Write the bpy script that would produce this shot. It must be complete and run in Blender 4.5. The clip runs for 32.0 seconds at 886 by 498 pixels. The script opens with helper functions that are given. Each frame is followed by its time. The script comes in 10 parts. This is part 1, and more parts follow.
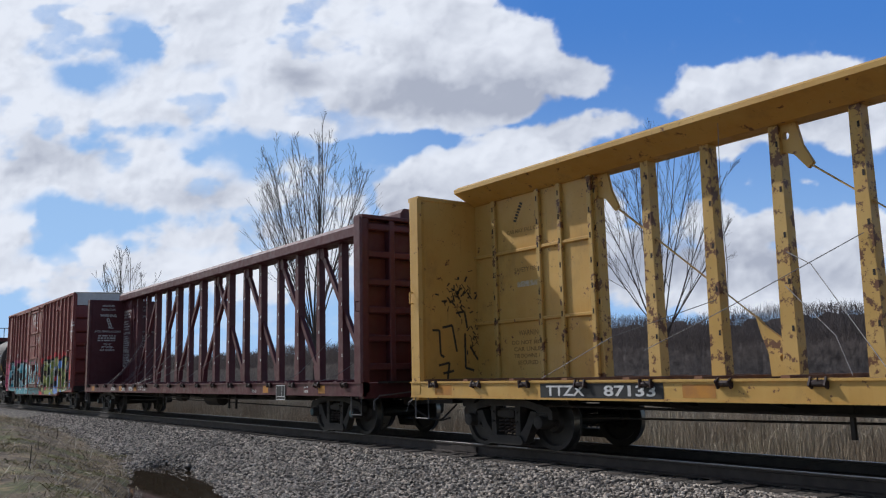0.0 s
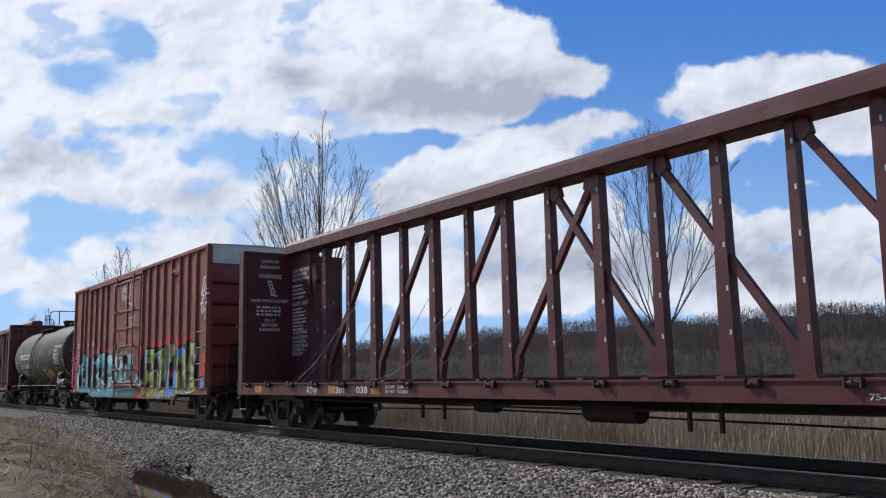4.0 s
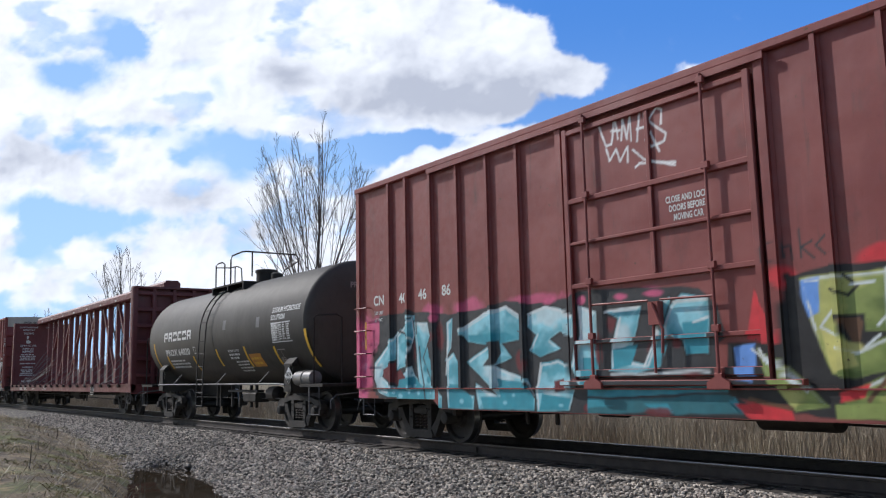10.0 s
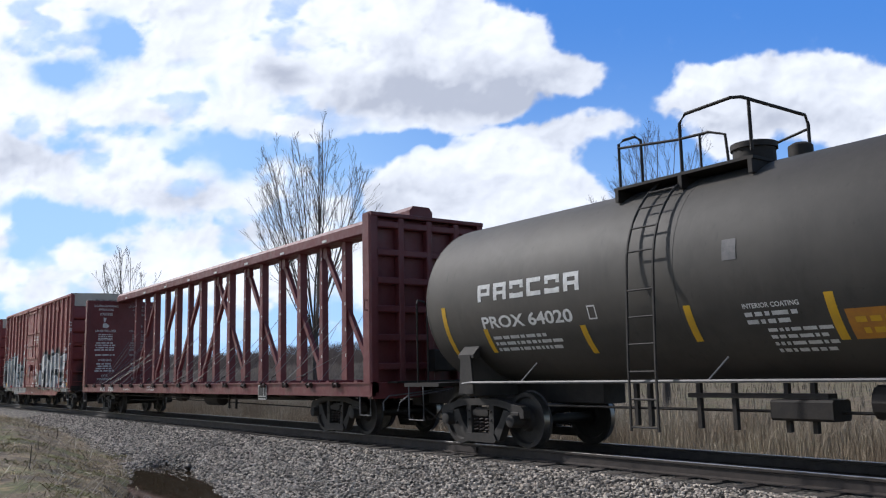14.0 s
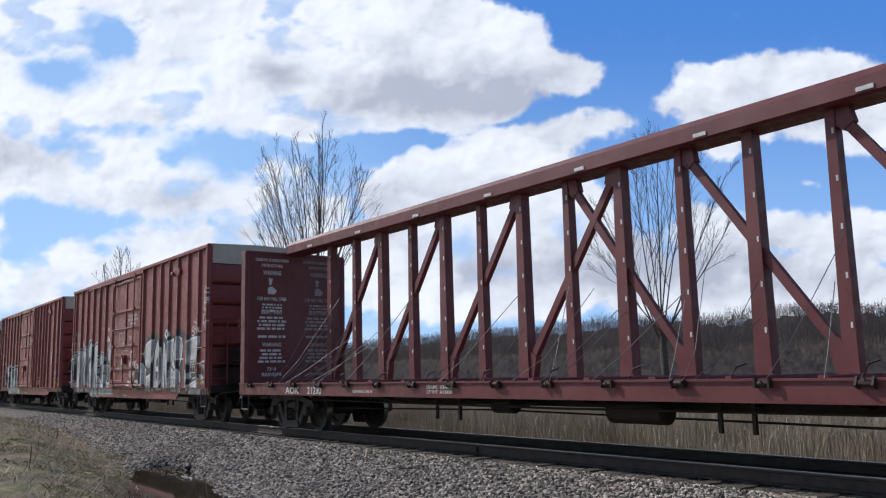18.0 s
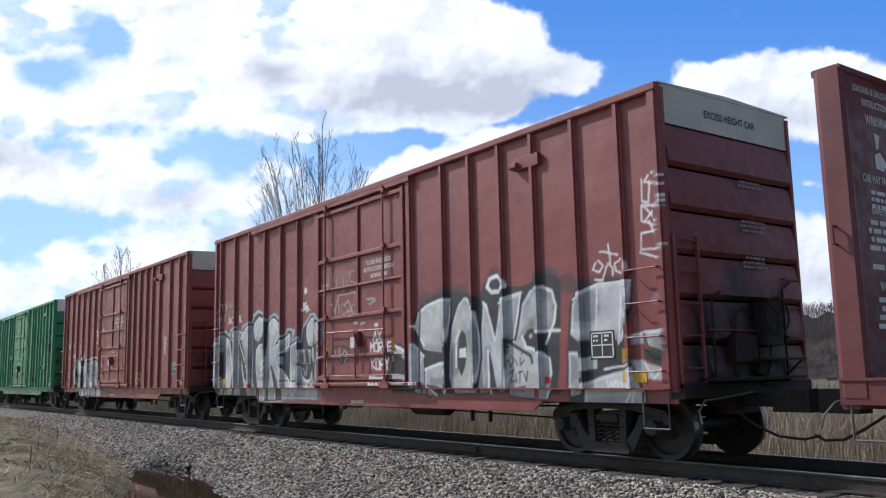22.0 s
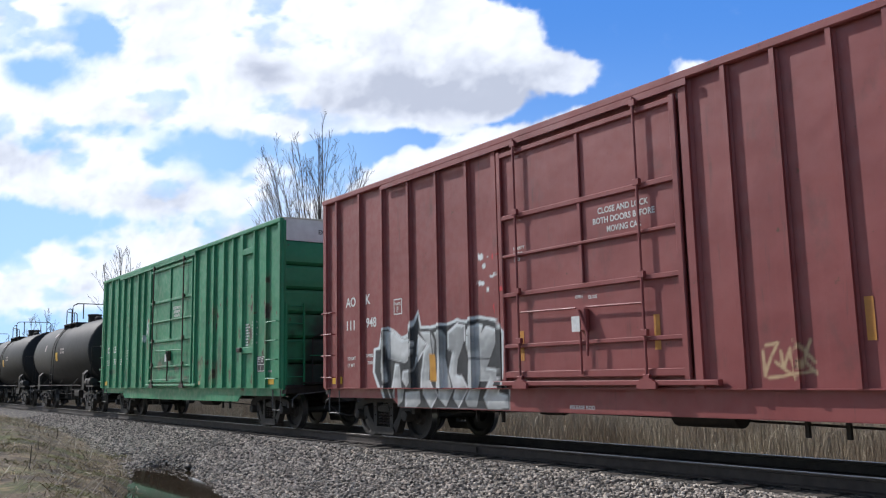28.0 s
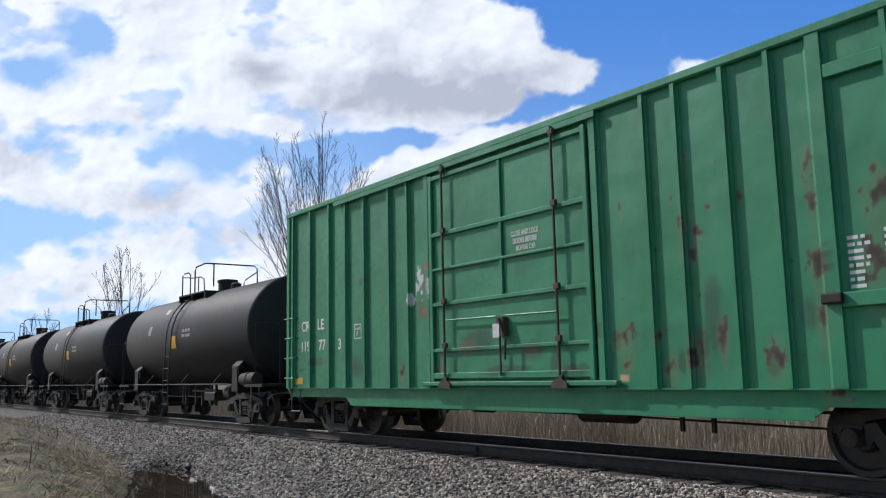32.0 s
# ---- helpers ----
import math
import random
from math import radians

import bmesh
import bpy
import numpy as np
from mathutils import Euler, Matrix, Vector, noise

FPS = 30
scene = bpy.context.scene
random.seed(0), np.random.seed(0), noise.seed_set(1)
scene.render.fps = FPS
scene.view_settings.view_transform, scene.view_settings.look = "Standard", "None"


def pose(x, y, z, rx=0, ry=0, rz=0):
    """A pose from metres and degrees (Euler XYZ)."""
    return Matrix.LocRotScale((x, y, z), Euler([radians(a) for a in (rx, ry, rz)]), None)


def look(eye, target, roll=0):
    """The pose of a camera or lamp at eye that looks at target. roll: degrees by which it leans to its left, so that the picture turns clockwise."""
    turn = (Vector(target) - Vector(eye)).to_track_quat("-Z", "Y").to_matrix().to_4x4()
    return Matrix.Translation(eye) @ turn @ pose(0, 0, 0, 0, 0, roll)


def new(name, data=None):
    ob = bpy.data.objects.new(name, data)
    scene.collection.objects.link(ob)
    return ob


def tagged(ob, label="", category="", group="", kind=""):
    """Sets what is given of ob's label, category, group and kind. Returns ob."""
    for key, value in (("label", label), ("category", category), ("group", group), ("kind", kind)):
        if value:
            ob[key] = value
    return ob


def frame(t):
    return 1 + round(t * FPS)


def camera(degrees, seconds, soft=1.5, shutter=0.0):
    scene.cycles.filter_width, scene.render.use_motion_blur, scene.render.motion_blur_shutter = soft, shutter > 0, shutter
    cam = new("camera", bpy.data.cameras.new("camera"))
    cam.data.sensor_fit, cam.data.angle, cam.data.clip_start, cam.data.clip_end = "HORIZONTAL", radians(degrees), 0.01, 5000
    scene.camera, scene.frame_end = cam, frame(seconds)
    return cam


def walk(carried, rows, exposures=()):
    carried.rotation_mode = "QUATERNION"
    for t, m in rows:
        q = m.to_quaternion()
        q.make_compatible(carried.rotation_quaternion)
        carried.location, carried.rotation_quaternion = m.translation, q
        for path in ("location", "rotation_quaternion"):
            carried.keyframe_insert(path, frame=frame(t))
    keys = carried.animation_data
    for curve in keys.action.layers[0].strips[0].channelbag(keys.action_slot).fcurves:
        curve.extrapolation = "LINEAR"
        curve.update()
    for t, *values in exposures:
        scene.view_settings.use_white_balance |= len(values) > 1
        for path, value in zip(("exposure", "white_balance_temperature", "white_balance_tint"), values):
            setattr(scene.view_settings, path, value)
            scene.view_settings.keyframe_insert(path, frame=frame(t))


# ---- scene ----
# the clip's camera darkens for the open sky and brightens for the dark car sides; its balance is cool
EXPOSURES = [(t, e, 6150, 11) for t, e in ((0.0, -0.36), (3.0, -0.3), (6.0, -0.16), (9.0, -0.02), (13.0, 0.0), (15.0, -0.03), (18.0, -0.14), (20.5, -0.08), (22.0, 0.12), (23.0, 0.12), (24.5, 0.04), (28.0, 0.1), (30.0, 0.0), (32.0, -0.10))]
# ---- camera: a fixed stand beside the line, looking up the track ----
EYE = Vector((0.0, -10.37, 1.253))
YAW, TILT = radians(143.70), radians(8.318)
AIM = Vector((math.cos(TILT) * math.cos(YAW), math.cos(TILT) * math.sin(YAW), math.sin(TILT)))
STAND = look(EYE, EYE + AIM, -1.24)
cam = camera(55.0, 32.0, 1.2)
walk(cam, [(0.0, STAND), (32.0, STAND)], EXPOSURES)

# ---- daylight: broken cloud, high sun behind and to the left of the camera ----
SUN_AZ, SUN_EL = 204.0, 39.0  # degrees anticlockwise from +x, and above the horizon
world = bpy.data.worlds.new("sky")
scene.world = world
world.use_nodes = True
wn = world.node_tree.nodes
sky = wn.new("ShaderNodeTexSky")
sky.sky_type, sky.sun_disc = "NISHITA", False
sky.sun_elevation, sky.sun_rotation = radians(SUN_EL), radians(90 - SUN_AZ)
world.node_tree.links.new(sky.outputs[0], wn["Background"].inputs[0])
wn["Background"].inputs[1].default_value = 0.12
sun = new("sun", bpy.data.lights.new("sun", "SUN"))
sun.data.energy, sun.data.angle, sun.data.color = 3.4, radians(1.2), (1.0, 0.95, 0.89)
to_sun = Vector((math.cos(radians(SUN_EL)) * math.cos(radians(SUN_AZ)), math.cos(radians(SUN_EL)) * math.sin(radians(SUN_AZ)), math.sin(radians(SUN_EL))))
sun.matrix_basis = look(to_sun * 50, (0, 0, 0))


# ---- small builders ----
class Mesh:
    """Collects vertices and faces of one mesh."""

    def __init__(self):
        self.v, self.f = [], []

    def add(self, verts, faces):
        n = len(self.v)
        self.v += [tuple(p) for p in verts]
        self.f += [tuple(i + n for i in face) for face in faces]
        return self

    def box(self, x0, x1, y0, y1, z0, z1, c=0.0):
        """A box, its long edges chamfered by c."""
        if c <= 0:
            p = [(x, y, z) for x in (x0, x1) for y in (y0, y1) for z in (z0, z1)]
            return self.add(p, [(0, 1, 3, 2), (4, 6, 7, 5), (0, 4, 5, 1), (2, 3, 7, 6), (0, 2, 6, 4), (1, 5, 7, 3)])
        d = (x1 - x0, y1 - y0, z1 - z0)
        a = d.index(max(d))
        lo, hi = (x0, y0, z0), (x1, y1, z1)
        i, j = [k for k in range(3) if k != a]
        ring = [(lo[i] + c, lo[j]), (hi[i] - c, lo[j]), (hi[i], lo[j] + c), (hi[i], hi[j] - c), (hi[i] - c, hi[j]), (lo[i] + c, hi[j]), (lo[i], hi[j] - c), (lo[i], lo[j] + c)]
        p = []
        for end in (lo[a], hi[a]):
            for u, w in ring:
                q = [0, 0, 0]
                q[a], q[i], q[j] = end, u, w
                p.append(q)
        fs = [(k, (k + 1) % 8, 8 + (k + 1) % 8, 8 + k) for k in range(8)] + [tuple(range(7, -1, -1)), tuple(range(8, 16))]
        return self.add(p, fs)

    def prism(self, outline, a, b, axis="y"):
        """An outline of (u, w) pushed from a to b along an axis (u, w are the other two, in order)."""
        n, p = len(outline), []
        for s in (a, b):
            for u, w in outline:
                p.append({"x": (s, u, w), "y": (u, s, w), "z": (u, w, s)}[axis])
        fs = [(k, (k + 1) % n, n + (k + 1) % n, n + k) for k in range(n)] + [tuple(range(n - 1, -1, -1)), tuple(range(n, 2 * n))]
        return self.add(p, fs)

    def tube(self, pts, r, n=6, r1=None, caps=True):
        """A round bar along points, tapering from r to r1."""
        pts = [Vector(p) for p in pts]
        r1 = r if r1 is None else r1
        m, p = len(pts), []
        for k, q in enumerate(pts):
            d = (pts[min(k + 1, m - 1)] - pts[max(k - 1, 0)]).normalized()
            s = d.cross(Vector((0, 0, 1)) if abs(d.z) < 0.9 else Vector((1, 0, 0))).normalized()
            t = d.cross(s)
            rr = r + (r1 - r) * k / max(1, m - 1)
            for i in range(n):
                a = 2 * math.pi * i / n
                p.append(q + s * (rr * math.cos(a)) + t * (rr * math.sin(a)))
        fs = [(k * n + i, k * n + (i + 1) % n, (k + 1) * n + (i + 1) % n, (k + 1) * n + i) for k in range(m - 1) for i in range(n)]
        if caps:
            fs += [tuple(range(n - 1, -1, -1)), tuple(range((m - 1) * n, m * n))]
        return self.add(p, fs)

    def lathe(self, profile, n, centre=(0, 0, 0), axis="y"):
        """A profile of (along, radius) turned about an axis."""
        p = []
        for s, r in profile:
            for i in range(n):
                a = 2 * math.pi * i / n
                u, w = r * math.cos(a), r * math.sin(a)
                q = {"x": (s, u, w), "y": (u, s, w), "z": (u, w, s)}[axis]
                p.append((q[0] + centre[0], q[1] + centre[1], q[2] + centre[2]))
        m = len(profile)
        fs = [(k * n + i, k * n + (i + 1) % n, (k + 1) * n + (i + 1) % n, (k + 1) * n + i) for k in range(m - 1) for i in range(n)]
        fs += [tuple(range(n)), tuple(range((m - 1) * n, m * n))]
        return self.add(p, fs)

    def holed(self, outline, centre, r, a, b):
        """A plate of the outline (x, z) from y = a to b with a round hole through it."""
        ring, n = [], len(outline)
        for k in range(n):
            p, q = outline[k], outline[(k + 1) % n]
            ring += [p, ((p[0] + q[0]) / 2, (p[1] + q[1]) / 2)]
        hole = []
        for u, w in ring:
            d = math.hypot(u - centre[0], w - centre[1])
            hole.append((centre[0] + (u - centre[0]) * r / d, centre[1] + (w - centre[1]) * r / d))
        n = len(ring)
        v = [(u, y, w) for y in (a, b) for loop in (ring, hole) for u, w in loop]
        f = []
        for k in range(n):
            j = (k + 1) % n
            f += [(k, j, n + j, n + k), (2 * n + k, 3 * n + k, 3 * n + j, 2 * n + j), (k, 2 * n + k, 2 * n + j, j), (n + k, n + j, 3 * n + j, 3 * n + k)]
        return self.add(v, f)

    def data(self, name, material, smooth=False):
        me = bpy.data.meshes.new(name)
        me.from_pydata(self.v, [], self.f)
        bm = bmesh.new()
        bm.from_mesh(me)
        bmesh.ops.recalc_face_normals(bm, faces=bm.faces)
        bm.to_mesh(me)
        bm.free()
        me.materials.append(material)
        if smooth:
            me.shade_smooth()
            me.set_sharp_from_angle(angle=radians(38))
        return me


def part(name, mesh, material, parent, label="", smooth=False):
    """One mesh object under a thing or a part."""
    data = mesh.data(name, material, smooth) if isinstance(mesh, Mesh) else mesh
    ob = new(name, data)
    ob.parent = parent
    if label:
        tagged(ob, label)
    return ob


def thing(name, label, category, mesh=None, material=None, group="", kind="", smooth=False):
    data = mesh.data(name, material, smooth) if isinstance(mesh, Mesh) else mesh
    return tagged(new(name, data), label, category, group, kind)


def lattice(x, y, seed):
    """Smooth value noise in 0..1 on numpy arrays."""
    rs = np.random.RandomState(seed)
    table = rs.rand(256, 256)
    xi, yi = np.floor(x).astype(int), np.floor(y).astype(int)
    fx, fy = x - xi, y - yi
    fx, fy = fx * fx * (3 - 2 * fx), fy * fy * (3 - 2 * fy)
    g = lambda a, b: table[a % 256, b % 256]
    return (g(xi, yi) * (1 - fx) + g(xi + 1, yi) * fx) * (1 - fy) + (g(xi, yi + 1) * (1 - fx) + g(xi + 1, yi + 1) * fx) * fy


def fbm(x, y, seed, octaves=5):
    total, amp, norm = 0, 1.0, 0
    for k in range(octaves):
        total = total + amp * lattice(x * 2 ** k + 17.3 * k, y * 2 ** k - 9.1 * k, seed + k)
        norm += amp
        amp *= 0.5
    return total / norm


def smooth_step(a, b, x):
    t = np.clip((x - a) / (b - a), 0, 1)
    return t * t * (3 - 2 * t)


# ---- materials ----
class Nodes:
    def __init__(self, name, rough=0.6, metal=0.0):
        self.m = bpy.data.materials.new(name)
        self.m.use_nodes = True
        self.t = self.m.node_tree
        self.b = self.t.nodes["Principled BSDF"]
        self.b.inputs["Roughness"].default_value = rough
        self.b.inputs["Metallic"].default_value = metal
        self.co = self.t.nodes.new("ShaderNodeTexCoord")

    def put(self, socket, value):
        if isinstance(value, bpy.types.NodeSocket):
            self.t.links.new(value, socket)
        elif isinstance(value, (tuple, list)) and len(value) == 3 and socket.type == "RGBA":
            socket.default_value = (*value, 1)
        else:
            socket.default_value = value

    def coords(self, scale=(1, 1, 1), kind="Object"):
        n = self.t.nodes.new("ShaderNodeMapping")
        n.inputs["Scale"].default_value = scale
        self.t.links.new(self.co.outputs[kind], n.inputs[0])
        return n.outputs[0]

    def noise(self, scale, detail=4, rough=0.55, stretch=(1, 1, 1), kind="Object"):
        n = self.t.nodes.new("ShaderNodeTexNoise")
        n.inputs["Scale"].default_value, n.inputs["Detail"].default_value, n.inputs["Roughness"].default_value = scale, detail, rough
        self.t.links.new(self.coords(stretch, kind), n.inputs["Vector"])
        return n.outputs["Fac"]

    def voronoi(self, scale, out="Distance", stretch=(1, 1, 1)):
        n = self.t.nodes.new("ShaderNodeTexVoronoi")
        n.inputs["Scale"].default_value = scale
        self.t.links.new(self.coords(stretch), n.inputs["Vector"])
        return n.outputs[out]

    def span(self, value, a, b, lo=0.0, hi=1.0):
        n = self.t.nodes.new("ShaderNodeMapRange")
        n.interpolation_type = "SMOOTHSTEP"
        for i, x in enumerate((value, a, b, lo, hi)):
            self.put(n.inputs[i], x)
        return n.outputs[0]

    def mix(self, fac, a, b, blend="MIX"):
        n = self.t.nodes.new("ShaderNodeMix")
        n.data_type, n.blend_type = "RGBA", blend
        self.put(n.inputs[0], fac), self.put(n.inputs[6], a), self.put(n.inputs[7], b)
        return n.outputs[2]

    def math(self, op, a, b):
        n = self.t.nodes.new("ShaderNodeMath")
        n.operation = op
        self.put(n.inputs[0], a), self.put(n.inputs[1], b)
        return n.outputs[0]

    def attribute(self, name, out="Color"):
        n = self.t.nodes.new("ShaderNodeAttribute")
        n.attribute_name = name
        return n.outputs[out]

    def island(self):
        return self.t.nodes.new("ShaderNodeNewGeometry").outputs["Random Per Island"]

    def object_random(self):
        return self.t.nodes.new("ShaderNodeObjectInfo").outputs["Random"]

    def bump(self, height, strength=0.3, distance=0.02):
        n = self.t.nodes.new("ShaderNodeBump")
        n.inputs["Strength"].default_value, n.inputs["Distance"].default_value = strength, distance
        self.put(n.inputs["Height"], height)
        self.t.links.new(n.outputs[0], self.b.inputs["Normal"])

    def done(self, colour, rough=None):
        self.put(self.b.inputs["Base Color"], colour)
        if rough is not None:
            self.put(self.b.inputs["Roughness"], rough)
        return self.m


def coat(name, colour, faded, rust=(0.10, 0.045, 0.025), wear=0.66, grime=(0.05, 0.04, 0.035), grime_at=0.60, rough=0.5, sprayed=False, dents=0.38, sheen=(0.08, 0.15), gloss=0.5):
    """Weathered vehicle paint: faded patches, rust spots, grimy streaks that run down, shallow dents, optional sprayed colours."""
    n = Nodes(name, rough)
    n.b.inputs["Specular IOR Level"].default_value = gloss
    c = n.mix(n.span(n.noise(0.8, 4, 0.6), 0.32, 0.68), colour, faded)
    c = n.mix(n.span(n.noise(11, 5, 0.65, (1, 1, 0.07)), 0.48, 0.72, 0, 0.45), c, faded)
    c = n.mix(n.span(n.noise(9, 5, 0.65, (1, 1, 0.10)), grime_at, grime_at + 0.2, 0, 0.55), c, grime)
    c = n.mix(n.span(n.noise(2.1, 5, 0.7, (1, 1, 0.5)), 0.52, 0.8, 0, 0.4), c, grime)
    if sprayed:
        c = n.mix(n.attribute("paint", "Alpha"), c, n.attribute("paint"))
    c = n.mix(n.span(n.noise(24, 4, 0.7), 0.66, 0.72, 0, 0.7), c, grime)
    spots = n.span(n.noise(5.5, 6, 0.72), wear, wear + 0.05)
    c = n.mix(spots, c, rust)
    n.bump(n.math("ADD", n.noise(1.3, 2, 0.4), n.math("MULTIPLY", n.noise(7.0, 4, 0.6), 0.05)), dents, 0.10)
    return n.done(c, n.span(n.noise(6, 3), 0.3, 0.7, rough - sheen[0], rough + sheen[1]))


def plain(name, colour, other, scale=6.0, rough=0.7, metal=0.0, bump=0.2, distance=0.01):
    n = Nodes(name, rough, metal)
    c = n.mix(n.span(n.noise(scale, 5, 0.65), 0.3, 0.7), colour, other)
    n.bump(n.noise(scale * 4, 4), bump, distance)
    return n.done(c)


MAROON = coat("maroon_paint", (0.080, 0.0165, 0.021), (0.102, 0.0235, 0.028))
MAROON_LIGHT = coat("oxide_red_paint", (0.124, 0.026, 0.029), (0.156, 0.037, 0.039))
BOX_RED = coat("boxcar_red_paint", (0.208, 0.043, 0.038), (0.250, 0.060, 0.051))
BOX_RED_SPRAYED = coat("boxcar_red_sprayed_paint", (0.208, 0.043, 0.038), (0.250, 0.060, 0.051), sprayed=True)
BOX_BROWN = coat("boxcar_brown_paint", (0.212, 0.045, 0.043), (0.254, 0.062, 0.058))
BOX_BROWN_SPRAYED = coat("boxcar_brown_sprayed_paint", (0.212, 0.045, 0.043), (0.254, 0.062, 0.058), sprayed=True)
GREEN = coat("green_paint", (0.018, 0.190, 0.084), (0.030, 0.238, 0.112), rust=(0.075, 0.050, 0.028), wear=0.65, grime=(0.03, 0.07, 0.04))
GREEN_SPRAYED = coat("green_stained_paint", (0.018, 0.190, 0.084), (0.030, 0.238, 0.112), rust=(0.075, 0.050, 0.028), wear=0.65, grime=(0.03, 0.07, 0.04), sprayed=True)
DECK_RUST = plain("rusty_deck", (0.14, 0.06, 0.035), (0.24, 0.13, 0.075), 3.0, 0.8)
YELLOW_RUSTY = coat("rusty_yellow_paint", (0.53, 0.32, 0.075), (0.58, 0.38, 0.12), rust=(0.15, 0.065, 0.028), wear=0.53, grime=(0.22, 0.13, 0.05))
YELLOW = coat("yellow_paint", (0.55, 0.31, 0.068), (0.60, 0.37, 0.10), rust=(0.16, 0.07, 0.03), wear=0.61, grime=(0.22, 0.14, 0.05))
TANK_BLACK = coat("tank_black_paint", (0.062, 0.056, 0.049), (0.082, 0.074, 0.064), rust=(0.06, 0.04, 0.03), wear=0.75, grime=(0.024, 0.023, 0.022), rough=0.62, dents=0.003, sheen=(0.01, 0.03), gloss=0.35)
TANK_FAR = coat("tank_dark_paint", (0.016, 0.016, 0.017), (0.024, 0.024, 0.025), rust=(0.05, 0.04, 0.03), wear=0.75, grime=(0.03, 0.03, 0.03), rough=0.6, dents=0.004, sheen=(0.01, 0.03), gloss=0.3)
END_WHITE = plain("white_end_paint", (0.76, 0.76, 0.75), (0.62, 0.61, 0.60), 2.0, 0.6)
END_GREY = plain("grey_end_paint", (0.56, 0.53, 0.46), (0.46, 0.43, 0.37), 2.0, 0.6)
LETTER = plain("white_lettering_and_sky_slots", (0.72, 0.72, 0.70), (0.55, 0.54, 0.52), 9.0, 0.6, bump=0.0)
LETTER_DIM = plain("worn_lettering", (0.36, 0.32, 0.31), (0.25, 0.2, 0.19), 12.0, 0.6, bump=0.0)
SIGN_BLACK = plain("black_panel", (0.02, 0.02, 0.02), (0.03, 0.03, 0.03), 5.0, 0.6, bump=0.0)
SIGN_YELLOW = plain("yellow_reflector", (0.72, 0.42, 0.02), (0.62, 0.36, 0.03), 6.0, 0.5, bump=0.0)
ORANGE = plain("orange_stencil_panel", (0.55, 0.24, 0.03), (0.42, 0.18, 0.04), 5.0, 0.6, bump=0.0)
GREASE = plain("greasy_black_steel", (0.013, 0.010, 0.008), (0.028, 0.021, 0.016), 5.0, 0.72, 0.0, 0.3)
TRUCK = plain("dusty_cast_steel", (0.020, 0.0175, 0.0155), (0.040, 0.034, 0.029), 4.0, 0.75, 0.0, 0.35)
WINCH = plain("rusty_winch_steel", (0.045, 0.020, 0.016), (0.020, 0.012, 0.011), 9.0, 0.7)
SPRING = plain("rusty_spring_steel", (0.046, 0.028, 0.021), (0.024, 0.018, 0.015), 8.0, 0.7)
WHEEL = plain("wheel_steel", (0.017, 0.0145, 0.013), (0.030, 0.025, 0.022), 7.0, 0.62)
TREAD = plain("polished_tread", (0.28, 0.27, 0.26), (0.20, 0.19, 0.18), 8.0, 0.32, 0.9, 0.05)
TANK_GREY = plain("dull_grey_reservoir_paint", (0.20, 0.19, 0.18), (0.13, 0.125, 0.12), 6.0, 0.42, 0.2)
CABLE = plain("steel_cable", (0.16, 0.15, 0.14), (0.26, 0.25, 0.24), 30.0, 0.5, 0.6)
ROD_GREY = plain("grey_rod", (0.10, 0.10, 0.10), (0.15, 0.14, 0.14), 8.0, 0.55)
# ---- ground: ballast bed, ditch with a puddle, grassy bank, flat field beyond ----
def toe(x):
    """Where the near bank meets the ballast."""
    return np.interp(x, [-90, -60, -45, -32, -22, -16, -8, 10], [-2.15, -2.25, -2.5, -3.0, -4.0, -5.25, -6.1, -6.6])


def ground_height(x, y):
    near = -0.205 - 0.212 * np.maximum(0, -1.65 - y)
    near = np.maximum(near, -0.72)
    rise = np.clip(toe(x) - y, 0, 8)
    top = np.interp(x, [-90, -40, -20, 0], [0.10, 0.0, -0.05, -0.15])
    base = -0.205 - 0.212 * np.maximum(0, -1.65 - toe(x))
    base = np.maximum(base, -0.72)
    bank = base + (top - base) * smooth_step(0, 2.6, rise) + 0.05 * (fbm(x * 0.9, y * 0.9, 5, 4) - 0.5) * np.clip(rise, 0, 1) * 4 + 0.06 * (fbm(x * 3.1, y * 3.1, 15, 3) - 0.5) * np.clip(rise, 0, 1)
    z = np.where(rise > 0, bank, near)
    # a hollow that holds the puddle
    along = np.clip(((x + 19.9) * 5.9 - (y + 3.75) * 1.9) / 38.4, 0, 1)
    off = np.hypot(x + 19.9 - 5.9 * along, (y + 3.75 + 1.9 * along) * 1.15) + 0.35 * (fbm(x * 1.3, y * 1.8, 6, 3) - 0.5)
    z = z - 0.26 * (1 - smooth_step(0.25 + 0.2 * along, 1.0 + 0.35 * along, off)) * (y < -2.4)
    far = np.interp(y, [0, 1.75, 3.4, 6, 30, 150, 5000], [-0.22, -0.22, -0.55, -0.6, -0.7, -1.2, -2.0])
    z = np.where(y > 0, far + 0.05 * (fbm(x * 0.6, y * 0.6, 9, 3) - 0.5) * np.clip(y - 1.8, 0, 2), z)
    return z


def axis_steps(marks):
    out = []
    for (a, step), (b, _) in zip(marks[:-1], marks[1:]):
        out += list(np.arange(a, b, step))
    return np.array(out + [marks[-1][0]])


